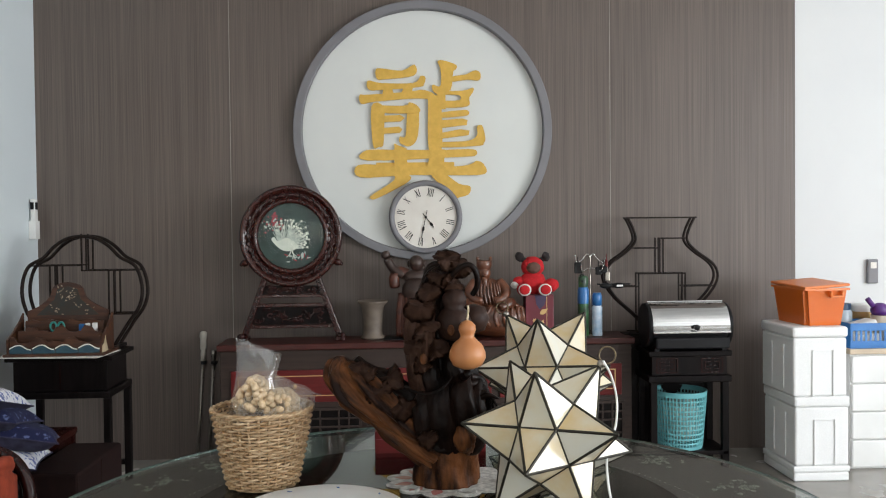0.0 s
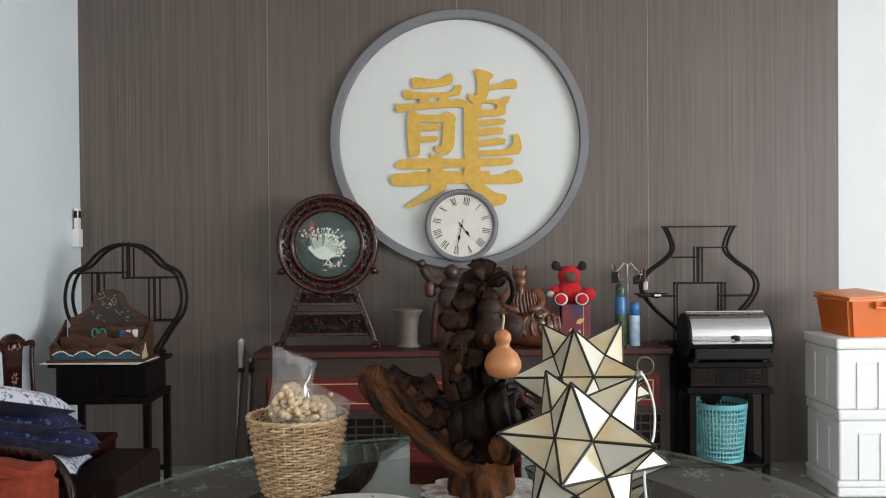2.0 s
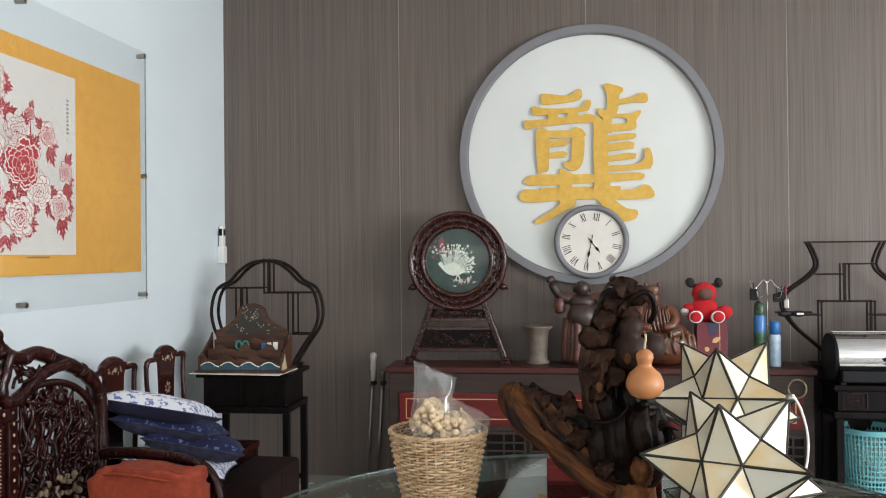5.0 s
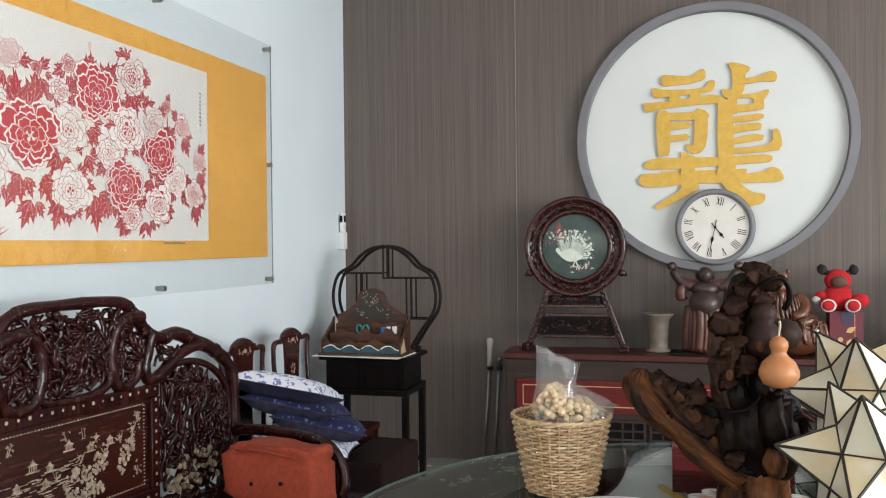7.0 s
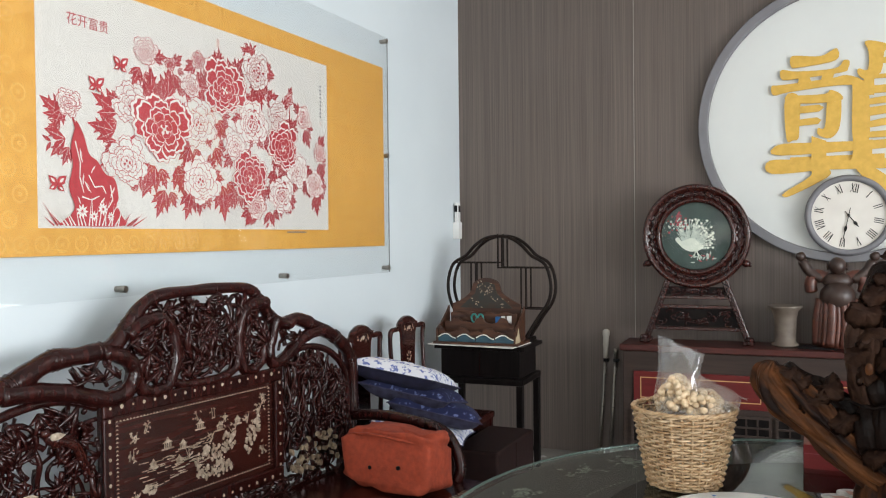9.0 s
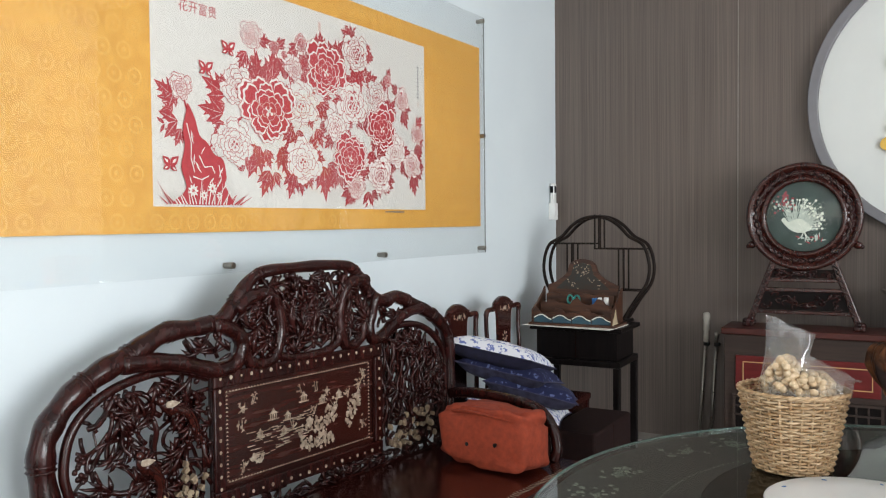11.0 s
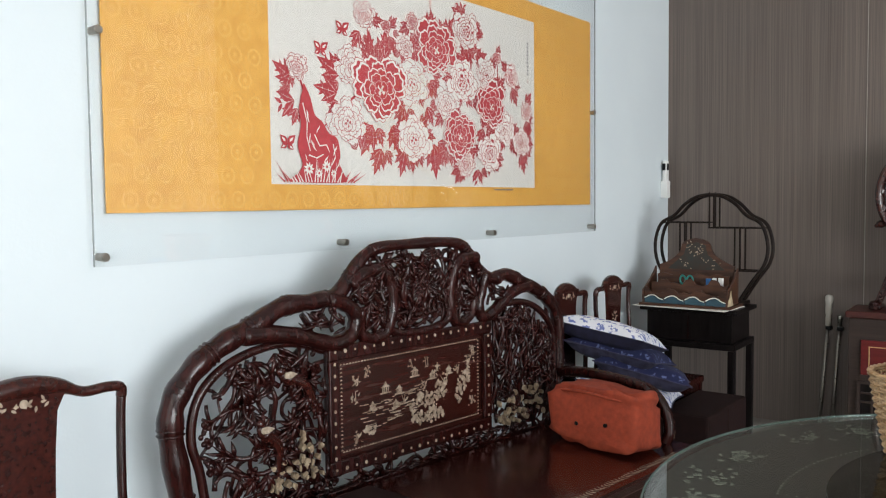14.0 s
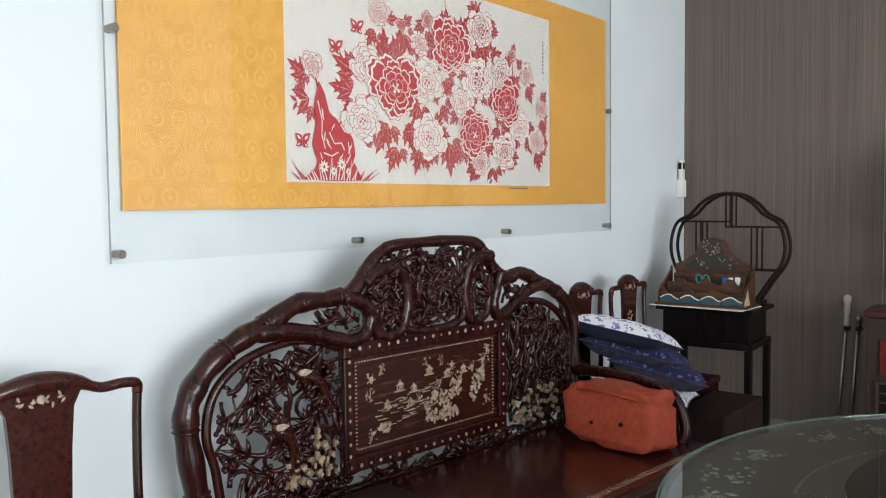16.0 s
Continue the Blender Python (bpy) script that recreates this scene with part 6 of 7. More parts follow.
def soft_box(w, d, h, wr=0.012, seed=0.0, n=18, p=0.28):
    """A stuffed block with wrinkles."""
    bm = bmesh.new()
    add_blob(bm, (0, 0, 0), (1, 1, 1), n * 2)
    for v in bm.verts:
        c = v.co.copy()
        q = [math.copysign(abs(t) ** p, t) for t in c]
        c = Vector(q) * (0.55 + 0.45 / max(1e-6, Vector(q).length) * 1.45)
        c = Vector((max(-1, min(1, c.x)), max(-1, min(1, c.y)), max(-1, min(1, c.z))))
        k = noise.noise(Vector((c.x * 2.2, c.y * 3.1, c.z * 2.4)) + Vector((seed, 0, 0))) + 0.5 * noise.noise(c * 5 + Vector((seed, 3, 0)))
        v.co = Vector((c.x * w, c.y * d, c.z * h)) + c.normalized() * wr * k
    return bm


M_orangecloth = material("burnt_orange_cloth", (0.43, 0.068, 0.028), 0.85, second=(0.30, 0.045, 0.019), scale=(40, 40, 40), bump=0.25, bump_scale=60, wear=0.12)
oc = thing("orange_cushion", pose(-1.945, 2.645, 0.437, rz=-8), "burnt orange buttoned cloth cushion on a sofa seat", "cushion")
part("cover", soft_box(0.212, 0.095, 0.110, 0.034, 3.0), M_orangecloth, oc, smooth=True, at=pose(0, 0, 0.118, rx=-6))
for x, z in ((-0.06, 0.095), (0.075, 0.11)):
    part("button", lathe([(0, 0.008), (0.008, 0.006), (0.008, 0)], 12, pose(x, -0.102, z, rx=90)), M_black, oc)
part("fold_flap", tube(smooth_path([(-0.185, -0.06, 0.206), (-0.05, -0.088, 0.222), (0.09, -0.084, 0.212), (0.175, -0.06, 0.202)], 6), 0.010, 6, flat=0.5), M_orangecloth, oc, smooth=True)

M_browncloth = material("dark_brown_cloth", (0.020, 0.009, 0.008), 0.85, second=(0.014, 0.0065, 0.006), scale=(30, 30, 30), bump=0.15, bump_scale=120, spec=0.15)
pad = thing("seat_pad", pose(-2.05, 1.365, 0.437, rz=86), "dark brown square seat pad lying on a sofa", "cushion")
part("pad", box((-0.22, -0.22, 0.0), (0.22, 0.22, 0.07), 0.015), M_browncloth, pad)

# ---- side chairs along the left wall ----
def side_chair(m, w, label, flower=True):
    ch = thing("side_chair", m, label, "chair", "rosewood side chairs")
    crest = smooth_path([(-w, 0.0, 0.90), (-w + 0.005, -0.004, 0.925), (-w * 0.82, -0.006, 0.932), (-w * 0.6, 0, 0.930), (-w * 0.35, 0.004, 0.955), (0, 0.006, 0.966), (w * 0.35, 0.004, 0.955), (w * 0.6, 0, 0.930), (w * 0.82, -0.006, 0.932), (w - 0.005, -0.004, 0.925), (w, 0.0, 0.90)], 5)
    part("crest_rail", tube(crest, [0.014 + 0.015 * max(0.0, 1 - (p.x / (0.5 * w)) ** 2) for p in crest], 10), M_rose_red, ch, smooth=True)
    part("splat", slab([(-0.075, 0.46), (0.075, 0.46), (0.068, 0.62), (0.074, 0.80), (0.082, 0.90), (0.11, 0.955), (0, 0.972), (-0.11, 0.955), (-0.082, 0.90), (-0.074, 0.80), (-0.068, 0.62)], -0.012, 0.004), M_rose_red, ch, "plain red splat with pearl inlay")
    vine = bmesh.new()
    for k in range(13):
        u = -0.06 + 0.01 * k
        add_slab(vine, leaf(u, 0.925 + 0.006 * math.sin(k * 1.3), 0.016, 0.007, (k * 1.9) % 6.28), -0.0135 - 0.00003 * k, -0.0122)
    add_slab(vine, disc(0, 0.93, 0.011, 8), -0.0142, -0.0128)
    for k in range(8 if flower else 0):
        add_slab(vine, leaf(0.012 * math.cos(k), 0.77 + 0.012 * math.sin(k), 0.024, 0.008, k * 0.8), -0.0135 - 0.00003 * k, -0.0122)
    tagged(part("splat_inlay", vine, M_pearl, ch, "pearl vine inlay"), kind="stuff")
    for s in (-1, 1):
        part("back_post", tube(smooth_path([(s * w, 0.0, 0.0), (s * w, 0.0, 0.45), (s * (w - 0.012), -0.01, 0.65), (s * (w - 0.004), 0.0, 0.82), (s * w, 0.0, 0.905)], 5), 0.0125, 8), M_rose, ch, smooth=True)
        part("front_leg", box((s * w - 0.018, -0.42, 0.0), (s * w + 0.018, -0.384, 0.424), 0.004), M_rose, ch)
        part("side_stretcher", box((s * w - 0.010, -0.383, 0.12), (s * w + 0.010, -0.014, 0.145), 0.003), M_rose, ch)
    part("seat", box((-w - 0.02, -0.43, 0.425), (w + 0.02, 0.02, 0.46), 0.008), M_rose_red, ch)
    part("apron", box((-w + 0.02, -0.415, 0.36), (w - 0.02, -0.395, 0.4245), 0.004), M_rose, ch)
    part("front_stretcher", box((-w + 0.02, -0.41, 0.08), (w - 0.02, -0.39, 0.105), 0.003), M_rose, ch)
    return ch


side_chair(pose(-2.44, 0.59, 0.012, rz=90), 0.26, "rosewood side chair with pearl-inlaid splat by a white wall", False)
side_chair(pose(-2.47, 3.28, 0.012, rz=90), 0.195, "rosewood side chair with a stack of pillows on it")
side_chair(pose(-2.47, 3.79, 0.012, rz=90), 0.20, "rosewood side chair beside a corner stand")
ott = thing("footstool", pose(-1.90, 3.62, 0), "dark brown cloth-covered box footstool", "stool")
part("cover", box((-0.125, -0.28, 0.01), (0.125, 0.26, 0.42), 0.014), M_browncloth, ott)
part("seam", tube([(0.1255, -0.02, 0.02), (0.1255, -0.02, 0.41)], 0.003, 6), M_browncloth, ott)
part("base", box((-0.12, -0.27, 0.0), (0.12, 0.25, 0.01)), M_black, ott)


def pillow(m, w, h, top, under, label):
    th = thing("pillow", m, label, "pillow", "stacked pillows")
    n = 18
    for name, s, mt in (("front_cover", 1, top), ("back_cover", -1, under)):
        bm = bmesh.new()
        g = []
        for i in range(n + 1):
            row = []
            for j in range(n + 1):
                u, v = -1 + 2 * i / n, -1 + 2 * j / n
                f = max(0.0, (1 - u ** 4) * (1 - v ** 4)) ** 0.55
                pin = 1 - 0.07 * (1 - u * u) * v * v - 0.0
                pin2 = 1 - 0.07 * (1 - v * v) * u * u
                z = s * h * f + 0.006 * noise.noise((u * 3, v * 3, s + w * 9)) * f
                row.append(bm.verts.new((u * w * pin2, v * w * pin, z)))
            g.append(row)
        for i in range(n):
            for j in range(n):
                bm.faces.new((g[i][j], g[i + 1][j], g[i + 1][j + 1], g[i][j + 1]))
        part(name, bm, mt, th, smooth=True)
    part("piping", tube([(x * w, y * w, 0) for x, y in ((-1, -1), (-0.5, -0.945), (0, -0.93), (0.5, -0.945), (1, -1), (0.945, -0.5), (0.93, 0), (0.945, 0.5), (1, 1), (0.5, 0.945), (0, 0.93), (-0.5, 0.945), (-1, 1), (-0.945, 0.5), (-0.93, 0), (-0.945, -0.5))], 0.004, 6, True), mt, th)
    return th


M_bluewhite = material("blue_and_white_print", (0.74, 0.75, 0.80), 0.85, second=(0.14, 0.18, 0.42), scale=(42, 42, 42), spread=(0.42, 0.47), detail=3)
M_navy = material("navy_cloth", (0.014, 0.013, 0.032), 0.9, second=(0.015, 0.015, 0.045), scale=(30, 30, 30), bump=0.1, bump_scale=150)
M_royal = material("royal_blue_print", (0.007, 0.010, 0.055), 0.9, second=(0.11, 0.14, 0.28), scale=(38, 38, 38), spread=(0.33, 0.40), detail=3, bump=0.1, bump_scale=150)
M_greyblue = material("slate_blue_cloth", (0.022, 0.020, 0.042), 0.9, second=(0.045, 0.043, 0.085), scale=(30, 30, 30), bump=0.1, bump_scale=150)
pillow(pose(-2.15, 3.33, 0.515, -5, 13, 14), 0.225, 0.056, M_bluewhite, M_navy, "blue and white printed pillow at the bottom of a stack")
pillow(pose(-2.10, 3.36, 0.592, -9, 13, 20), 0.225, 0.060, M_royal, M_greyblue, "royal blue printed pillow in a stack")
pillow(pose(-2.20, 3.33, 0.677, -11, 10, 8), 0.22, 0.060, M_royal, M_greyblue, "royal blue pillow with a slate underside in a stack")
pillow(pose(-2.24, 3.30, 0.762, -14, 9, 6), 0.225, 0.064, M_bluewhite, M_navy, "white pillow with blue flowers on top of a stack")

# ---- round table ----
TX, TY = -0.28, 1.65
table = thing("round_table", pose(TX, TY, 0), "large round dark table with pearl inlay under green-tinged glass", "table")
M_tabledark = material("dark_table_wood", (0.050, 0.046, 0.038), 0.4, second=(0.030, 0.027, 0.023), scale=(4, 40, 40), wear=0.2)
M_inlaygreen = material("table_pearl_inlay", (0.40, 0.43, 0.36), 0.35, second=(0.16, 0.18, 0.15), scale=(45, 45, 45), wear=0.2)
M_tableglass = glass("table_glass", (0.93, 0.965, 0.95), 0.0, 0.105)
M_glassedge = material("green_glass_edge", (0.16, 0.24, 0.215), 0.15)
part("tabletop", lathe([(0, 0.70), (0.90, 0.70), (0.945, 0.715), (0.96, 0.735), (0.955, 0.754), (0, 0.754)], 96), M_tabledark, table)
glass_top = part("glass_top", lathe([(0, 0.7592), (0.966, 0.7592), (0.97, 0.762), (0.97, 0.766), (0.966, 0.769), (0, 0.769)], 128), M_tableglass, table, "thick clear glass top")
glass_top.visible_shadow = False
part("glass_edge", lathe([(0.9705, 0.7600), (0.974, 0.762), (0.974, 0.766), (0.9705, 0.768)], 128), M_glassedge, table, "pale green polished glass edge")
rn = random.Random(21)
for sector in range(8):
    bm = bmesh.new()
    a0 = 2 * math.pi * sector / 8 + 0.2
    for k in range(380):
        if k < 190:
            r, a = rn.uniform(0.34, 0.62), a0 + rn.uniform(0.05, 0.70)
        elif k < 290:
            r, a = rn.gauss(0.50, 0.05), a0 + 0.37 + rn.gauss(0, 0.16)
        else:
            r, a = rn.gauss(0.85, 0.03), a0 + rn.choice((0.10, 0.45, 0.68)) + rn.gauss(0, 0.035)
        u, v, q = r * math.cos(a), r * math.sin(a), rn.uniform(0.0025, 0.010)
        add_slab(bm, [(u + q * rn.uniform(0.3, 1.4) * math.cos(t), v + q * rn.uniform(0.3, 1.4) * math.sin(t)) for t in (i * 1.05 for i in range(6))], 0.7541, 0.7549 + 0.000003 * k, lambda u, v, w: (u, v, w))
    for k in range(26):
        a = a0 + 0.04 + 0.70 * k / 25
        for r in (0.30, 0.70):
            add_slab(bm, disc(r * math.cos(a), r * math.sin(a), 0.0035, 5), 0.7541, 0.7552, lambda u, v, w: (u, v, w))
    for k in range(20):
        r = 0.31 + 0.39 * k / 19
        for a in (a0 + 0.04, a0 + 0.74):
            add_slab(bm, disc(r * math.cos(a), r * math.sin(a), 0.003, 5), 0.7541, 0.7552, lambda u, v, w: (u, v, w))
    tagged(part("inlay_panel", bm, M_inlaygreen, table, "pearl-shell inlaid scene"), kind="stuff")
part("spacers", add_blob(add_blob(blob((0.8, 0, 0.757), (0.01, 0.01, 0.0022), 8), (-0.4, 0.69, 0.757), (0.01, 0.01, 0.0022), 8), (-0.4, -0.69, 0.757), (0.01, 0.01, 0.0022), 8), M_clear, table)
part("pedestal", lathe([(0, 0), (0.36, 0), (0.36, 0.04), (0.22, 0.08), (0.14, 0.2), (0.12, 0.45), (0.2, 0.62), (0.34, 0.699), (0, 0.699)], 40), M_tabledark, table, smooth=True)
susan = thing("lazy_susan", pose(TX, TY, 0.7695), "dark smoked glass turntable on a round table", "turntable")
M_smoked = glass("smoked_glass", (0.50, 0.53, 0.50), 0.0, 0.07)
part("collar", lathe([(0, 0), (0.14, 0), (0.14, 0.008), (0, 0.008)], 32), M_steel, susan)
sg2 = part("glass_disc", lathe([(0, 0.0085), (0.598, 0.0085), (0.60, 0.011), (0.60, 0.018), (0.598, 0.0205), (0, 0.0205)], 96), M_smoked, susan, "smoked glass disc")
ZT = 0.7905

# ---- wicker basket of nuts ----
wb = thing("wicker_basket", pose(-0.724, 1.893, ZT), "tan woven wicker basket holding a bag of nuts", "basket")
M_wicker = material("wicker", (0.66, 0.49, 0.31), 0.55, second=(0.36, 0.21, 0.095), scale=(30, 30, 120), vary=0.14, wear=0.14, bump=0.2, bump_scale=90)
H, R0, R1, NS = 0.201, 0.086, 0.127, 30
rad = lambda z: R0 + (R1 - R0) * (z / H) ** 0.85
part("base", lathe([(0, 0.002), (R0, 0.002), (R0, 0.008), (0, 0.008)], 30), M_wicker, wb)
stake = None
for i in range(NS):
    m = pose(0, 0, 0, rz=360 * i / NS)
    if stake is None:
        stake = part("stake", tube([(rad(z) , 0, z) for z in (0.004, 0.06, 0.12, H)], 0.0030, 5), M_wicker, wb, at=m)
    else:
        again(stake, m)
for row in range(25):
    z = 0.007 + (H - 0.014) * row / 24
    r = rad(z)
    pts = [((r + 0.0050 * math.cos(NS / 2 * a + math.pi * row)) * math.cos(a), (r + 0.0050 * math.cos(NS / 2 * a + math.pi * row)) * math.sin(a), z + 0.0009 * math.sin(3 * a + row)) for a in (2 * math.pi * k / 120 for k in range(120))]
    part("weaver", tube(pts, 0.0033, 6, True), M_wicker, wb, smooth=True)
for k in range(2):
    pts = [((R1 + 0.001 + 0.003 * math.cos(20 * a + math.pi * k)) * math.cos(a), (R1 + 0.001 + 0.003 * math.cos(20 * a + math.pi * k)) * math.sin(a), H + 0.002 * math.sin(20 * a + math.pi * k)) for a in (2 * math.pi * q / 160 for q in range(160))]
    part("rim_braid", tube(pts, 0.0040, 6, True), M_wicker, wb, smooth=True)
M_nut = material("cream_nuts", (0.78, 0.62, 0.42), 0.5, second=(0.60, 0.43, 0.26), scale=(90, 90, 90), wear=0.2, vary=0.15)
bag = thing("bag_of_nuts", pose(-0.714, 1.893, ZT), "open clear plastic bag of round cream nuts", "bag")
rn = random.Random(3)
NUTS = [blob((0, 0, 0), (0.0104, 0.0098, 0.0090), 9, 0.22, q, 2.0) for q in (1, 2, 3)]
NUTS = [part("nut", bm, M_nut, bag, smooth=True, at=pose(-0.04 + 0.04 * q, 0, 0.15)) for q, bm in enumerate(NUTS)]
for k in range(297):
    a, q = rn.uniform(0, 6.283), math.sqrt(rn.random())
    x, y = 0.004 + 0.084 * q * math.cos(a), 0.062 * q * math.sin(a) - 0.006
    top = 0.200 + 0.078 * math.exp(-((x + 0.030) / 0.042) ** 2) + 0.040 * math.exp(-((x - 0.048) / 0.040) ** 2) - 2.0 * (y + 0.006) ** 2
    again(NUTS[k % 3], pose(x, y, top - 0.075 * rn.random() ** 1.6, rn.uniform(0, 360), rn.uniform(0, 360), 0))
M_film = bpy.data.materials.new("clear_plastic_film")
M_film.use_nodes = True
fn, fl = M_film.node_tree.nodes, M_film.node_tree.links.new
fn.remove(fn["Principled BSDF"])
ft, fg, fd, fm, fm2 = (fn.new(k) for k in ("ShaderNodeBsdfTransparent", "ShaderNodeBsdfGlossy", "ShaderNodeBsdfTranslucent", "ShaderNodeMixShader", "ShaderNodeMixShader"))
fg.inputs["Roughness"].default_value, fm.inputs[0].default_value, fm2.inputs[0].default_value = 0.05, 0.35, 0.26
fd.inputs[0].default_value = (0.85, 0.88, 0.9, 1)
fl(fd.outputs[0], fm.inputs[1]), fl(fg.outputs[0], fm.inputs[2]), fl(ft.outputs[0], fm2.inputs[1]), fl(fm.outputs[0], fm2.inputs[2]), fl(fm2.outputs[0], fn["Material Output"].inputs[0])


def film(loops, seed):
    """A crumpled open sleeve through oval loops (centre x, y, z, half width, half depth, tilt)."""
    bm, rings, n = bmesh.new(), [], 36
    for k, (cx, cy, cz, w, d, tilt) in enumerate(loops):
        ring = []
        for i in range(n):
            a = 2 * math.pi * i / n
            f = 1 + 0.16 * noise.noise((math.cos(a) * 2.5, math.sin(a) * 2.5, k * 0.8 + seed))
            ring.append(bm.verts.new((cx + w * f * math.cos(a), cy + d * f * math.sin(a), cz + tilt * math.cos(a) + 0.006 * noise.noise((a * 2, k, seed)))))
        rings.append(ring)
    for a, b in zip(rings, rings[1:]):
        for i in range(n):
            bm.faces.new((a[i], a[(i + 1) % n], b[(i + 1) % n], b[i]))
    return bm


part("plastic_film", film([(-0.01, 0, 0.13, 0.085, 0.075, 0), (-0.02, 0, 0.19, 0.075, 0.065, 0), (-0.025, 0, 0.24, 0.058, 0.045, 0), (-0.022, 0, 0.285, 0.050, 0.030, -0.004), (-0.018, 0.0, 0.325, 0.052, 0.018, -0.016), (-0.018, 0.0, 0.362, 0.054, 0.012, -0.022)], 2.0), M_film, bag, "clear crumpled plastic film", smooth=True)
part("plastic_flap", film([(0.035, -0.015, 0.16, 0.075, 0.06, 0), (0.05, -0.015, 0.20, 0.07, 0.05, 0.0), (0.065, -0.015, 0.235, 0.062, 0.032, 0.0), (0.085, -0.012, 0.262, 0.060, 0.012, -0.03)], 5.0), M_film, bag, "clear crumpled plastic film", smooth=True)

# ---- white plate, lace cloth, red box ----
plate = thing("white_tray", pose(-0.545, 1.62, ZT), "white melamine tray with small blue marks", "tray")
M_melamine = material("white_melamine", (0.80, 0.79, 0.77), 0.3, second=(0.76, 0.75, 0.73), scale=(10, 10, 10))
part("tray", lathe([(0, 0.004), (0.15, 0.004), (0.16, 0.0), (0.195, 0.012), (0.20, 0.016), (0.195, 0.018), (0.155, 0.009), (0, 0.009)], 64), M_melamine, plate, smooth=True)
marks = bmesh.new()
for k in range(9):
    a = k * 0.7
    add_slab(marks, leaf(0.172 * math.cos(a), 0.172 * math.sin(a), 0.012, 0.005, a + 1), 0.0160, 0.0172, lambda u, v, w: (u, v, w))
part("blue_marks", marks, M_canblue, plate, "small blue printed marks")
rb = thing("red_lacquer_box", pose(-0.245, 2.24, 0.770), "flat dark red box standing on the table behind a root carving", "box")
part("carton", box((-0.20, -0.07, 0), (0.13, 0.07, 0.085), 0.003), M_red, rb)
part("lid_line", box((-0.2008, -0.0708, 0.06), (0.1308, 0.0708, 0.062)), M_card, rb)
lace = thing("lace_doily", pose(-0.235, 1.885, ZT), "white lace doily with coloured flowers under a root carving", "doily")
M_lace = material("white_lace", (0.66, 0.64, 0.60), 0.9, second=(0.42, 0.41, 0.38), scale=(70, 70, 70), spread=(0.4, 0.6))
M_print = material("flower_print", (0.55, 0.40, 0.30), 0.8, second=(0.40, 0.10, 0.10), scale=(16, 16, 16))
part("lace", slab([((0.150 + 0.022 * abs(math.sin(6 * a))) * math.cos(a), (0.125 + 0.022 * abs(math.sin(6 * a))) * math.sin(a)) for a in (2 * math.pi * k / 96 for k in range(96))], 0.0004, 0.0022, lambda u, v, w: (u, v, w)), M_lace, lace)
for k in (7, 9, 11):
    a = 2 * math.pi * k / 12 + 0.26
    part("scallop", lathe([(0.012, 0.0024), (0.024, 0.0024), (0.026, 0.008), (0.022, 0.010), (0.012, 0.0045)], 16, pose(0.148 * math.cos(a), 0.125 * math.sin(a), 0)), M_lace, lace)
for k in range(5):
    a = 2.4 + k * 0.5
    part("printed_flower", slab(leaf(0.10 * math.cos(a), 0.085 * math.sin(a), 0.05, 0.03, a), 0.0024, 0.0031, lambda u, v, w: (u, v, w)), M_print, lace)

# ---- root carving with gourds ----
M_root = material("root_wood", (0.150, 0.055, 0.019), 0.45, second=(0.013, 0.0055, 0.004), scale=(34, 34, 6), spread=(0.38, 0.66), bump=0.5, bump_scale=40, wear=0.35, spec=0.10)
M_rootdark = material("dark_root_wood", (0.014, 0.0065, 0.0045), 0.4, second=(0.003, 0.0018, 0.0015), scale=(24, 24, 8), bump=0.35, bump_scale=40, wear=0.3, spec=0.10)
M_rootleaf = material("carved_leaf_wood", (0.085, 0.042, 0.027), 0.55, second=(0.028, 0.013, 0.009), scale=(30, 30, 30), bump=0.4, bump_scale=70, spec=0.10)
root = thing("root_carving", pose(-0.245, 1.885, ZT + 0.0025), "dark carved tree-root sculpture with leaves and gourds", "sculpture")


def gnarl(pts, radii, n, rough, seed, freq=9.0):
    """A knotted limb: a rod with ridges that run along it."""
    path = smooth_path(pts, 10)
    k = len(path)
    rr = [float(np.interp(i / (k - 1), np.linspace(0, 1, len(radii)), radii)) for i in range(k)]
    bm = tube(path, rr, n)
    for idx, v in enumerate(list(bm.verts)):
        i = min(k - 1, idx // n)
        d = v.co - path[i]
        a = 2 * math.pi * (idx % n) / n
        f = noise.noise((math.cos(a) * 2.6, math.sin(a) * 2.6, i * 0.07 + seed)) + 0.6 * noise.noise((v.co.x * freq * 4, v.co.y * freq * 4, v.co.z * freq + seed))
        turn = a + 0.035 * i * math.sin(seed)
        g = abs(noise.noise((math.cos(turn) * 2.8, math.sin(turn) * 2.8, i * 0.09 + seed * 3)))
        v.co = path[i] + d * (1 + rough * (f + 0.45 - 1.5 * max(0.0, 0.3 - g)))
    return bm


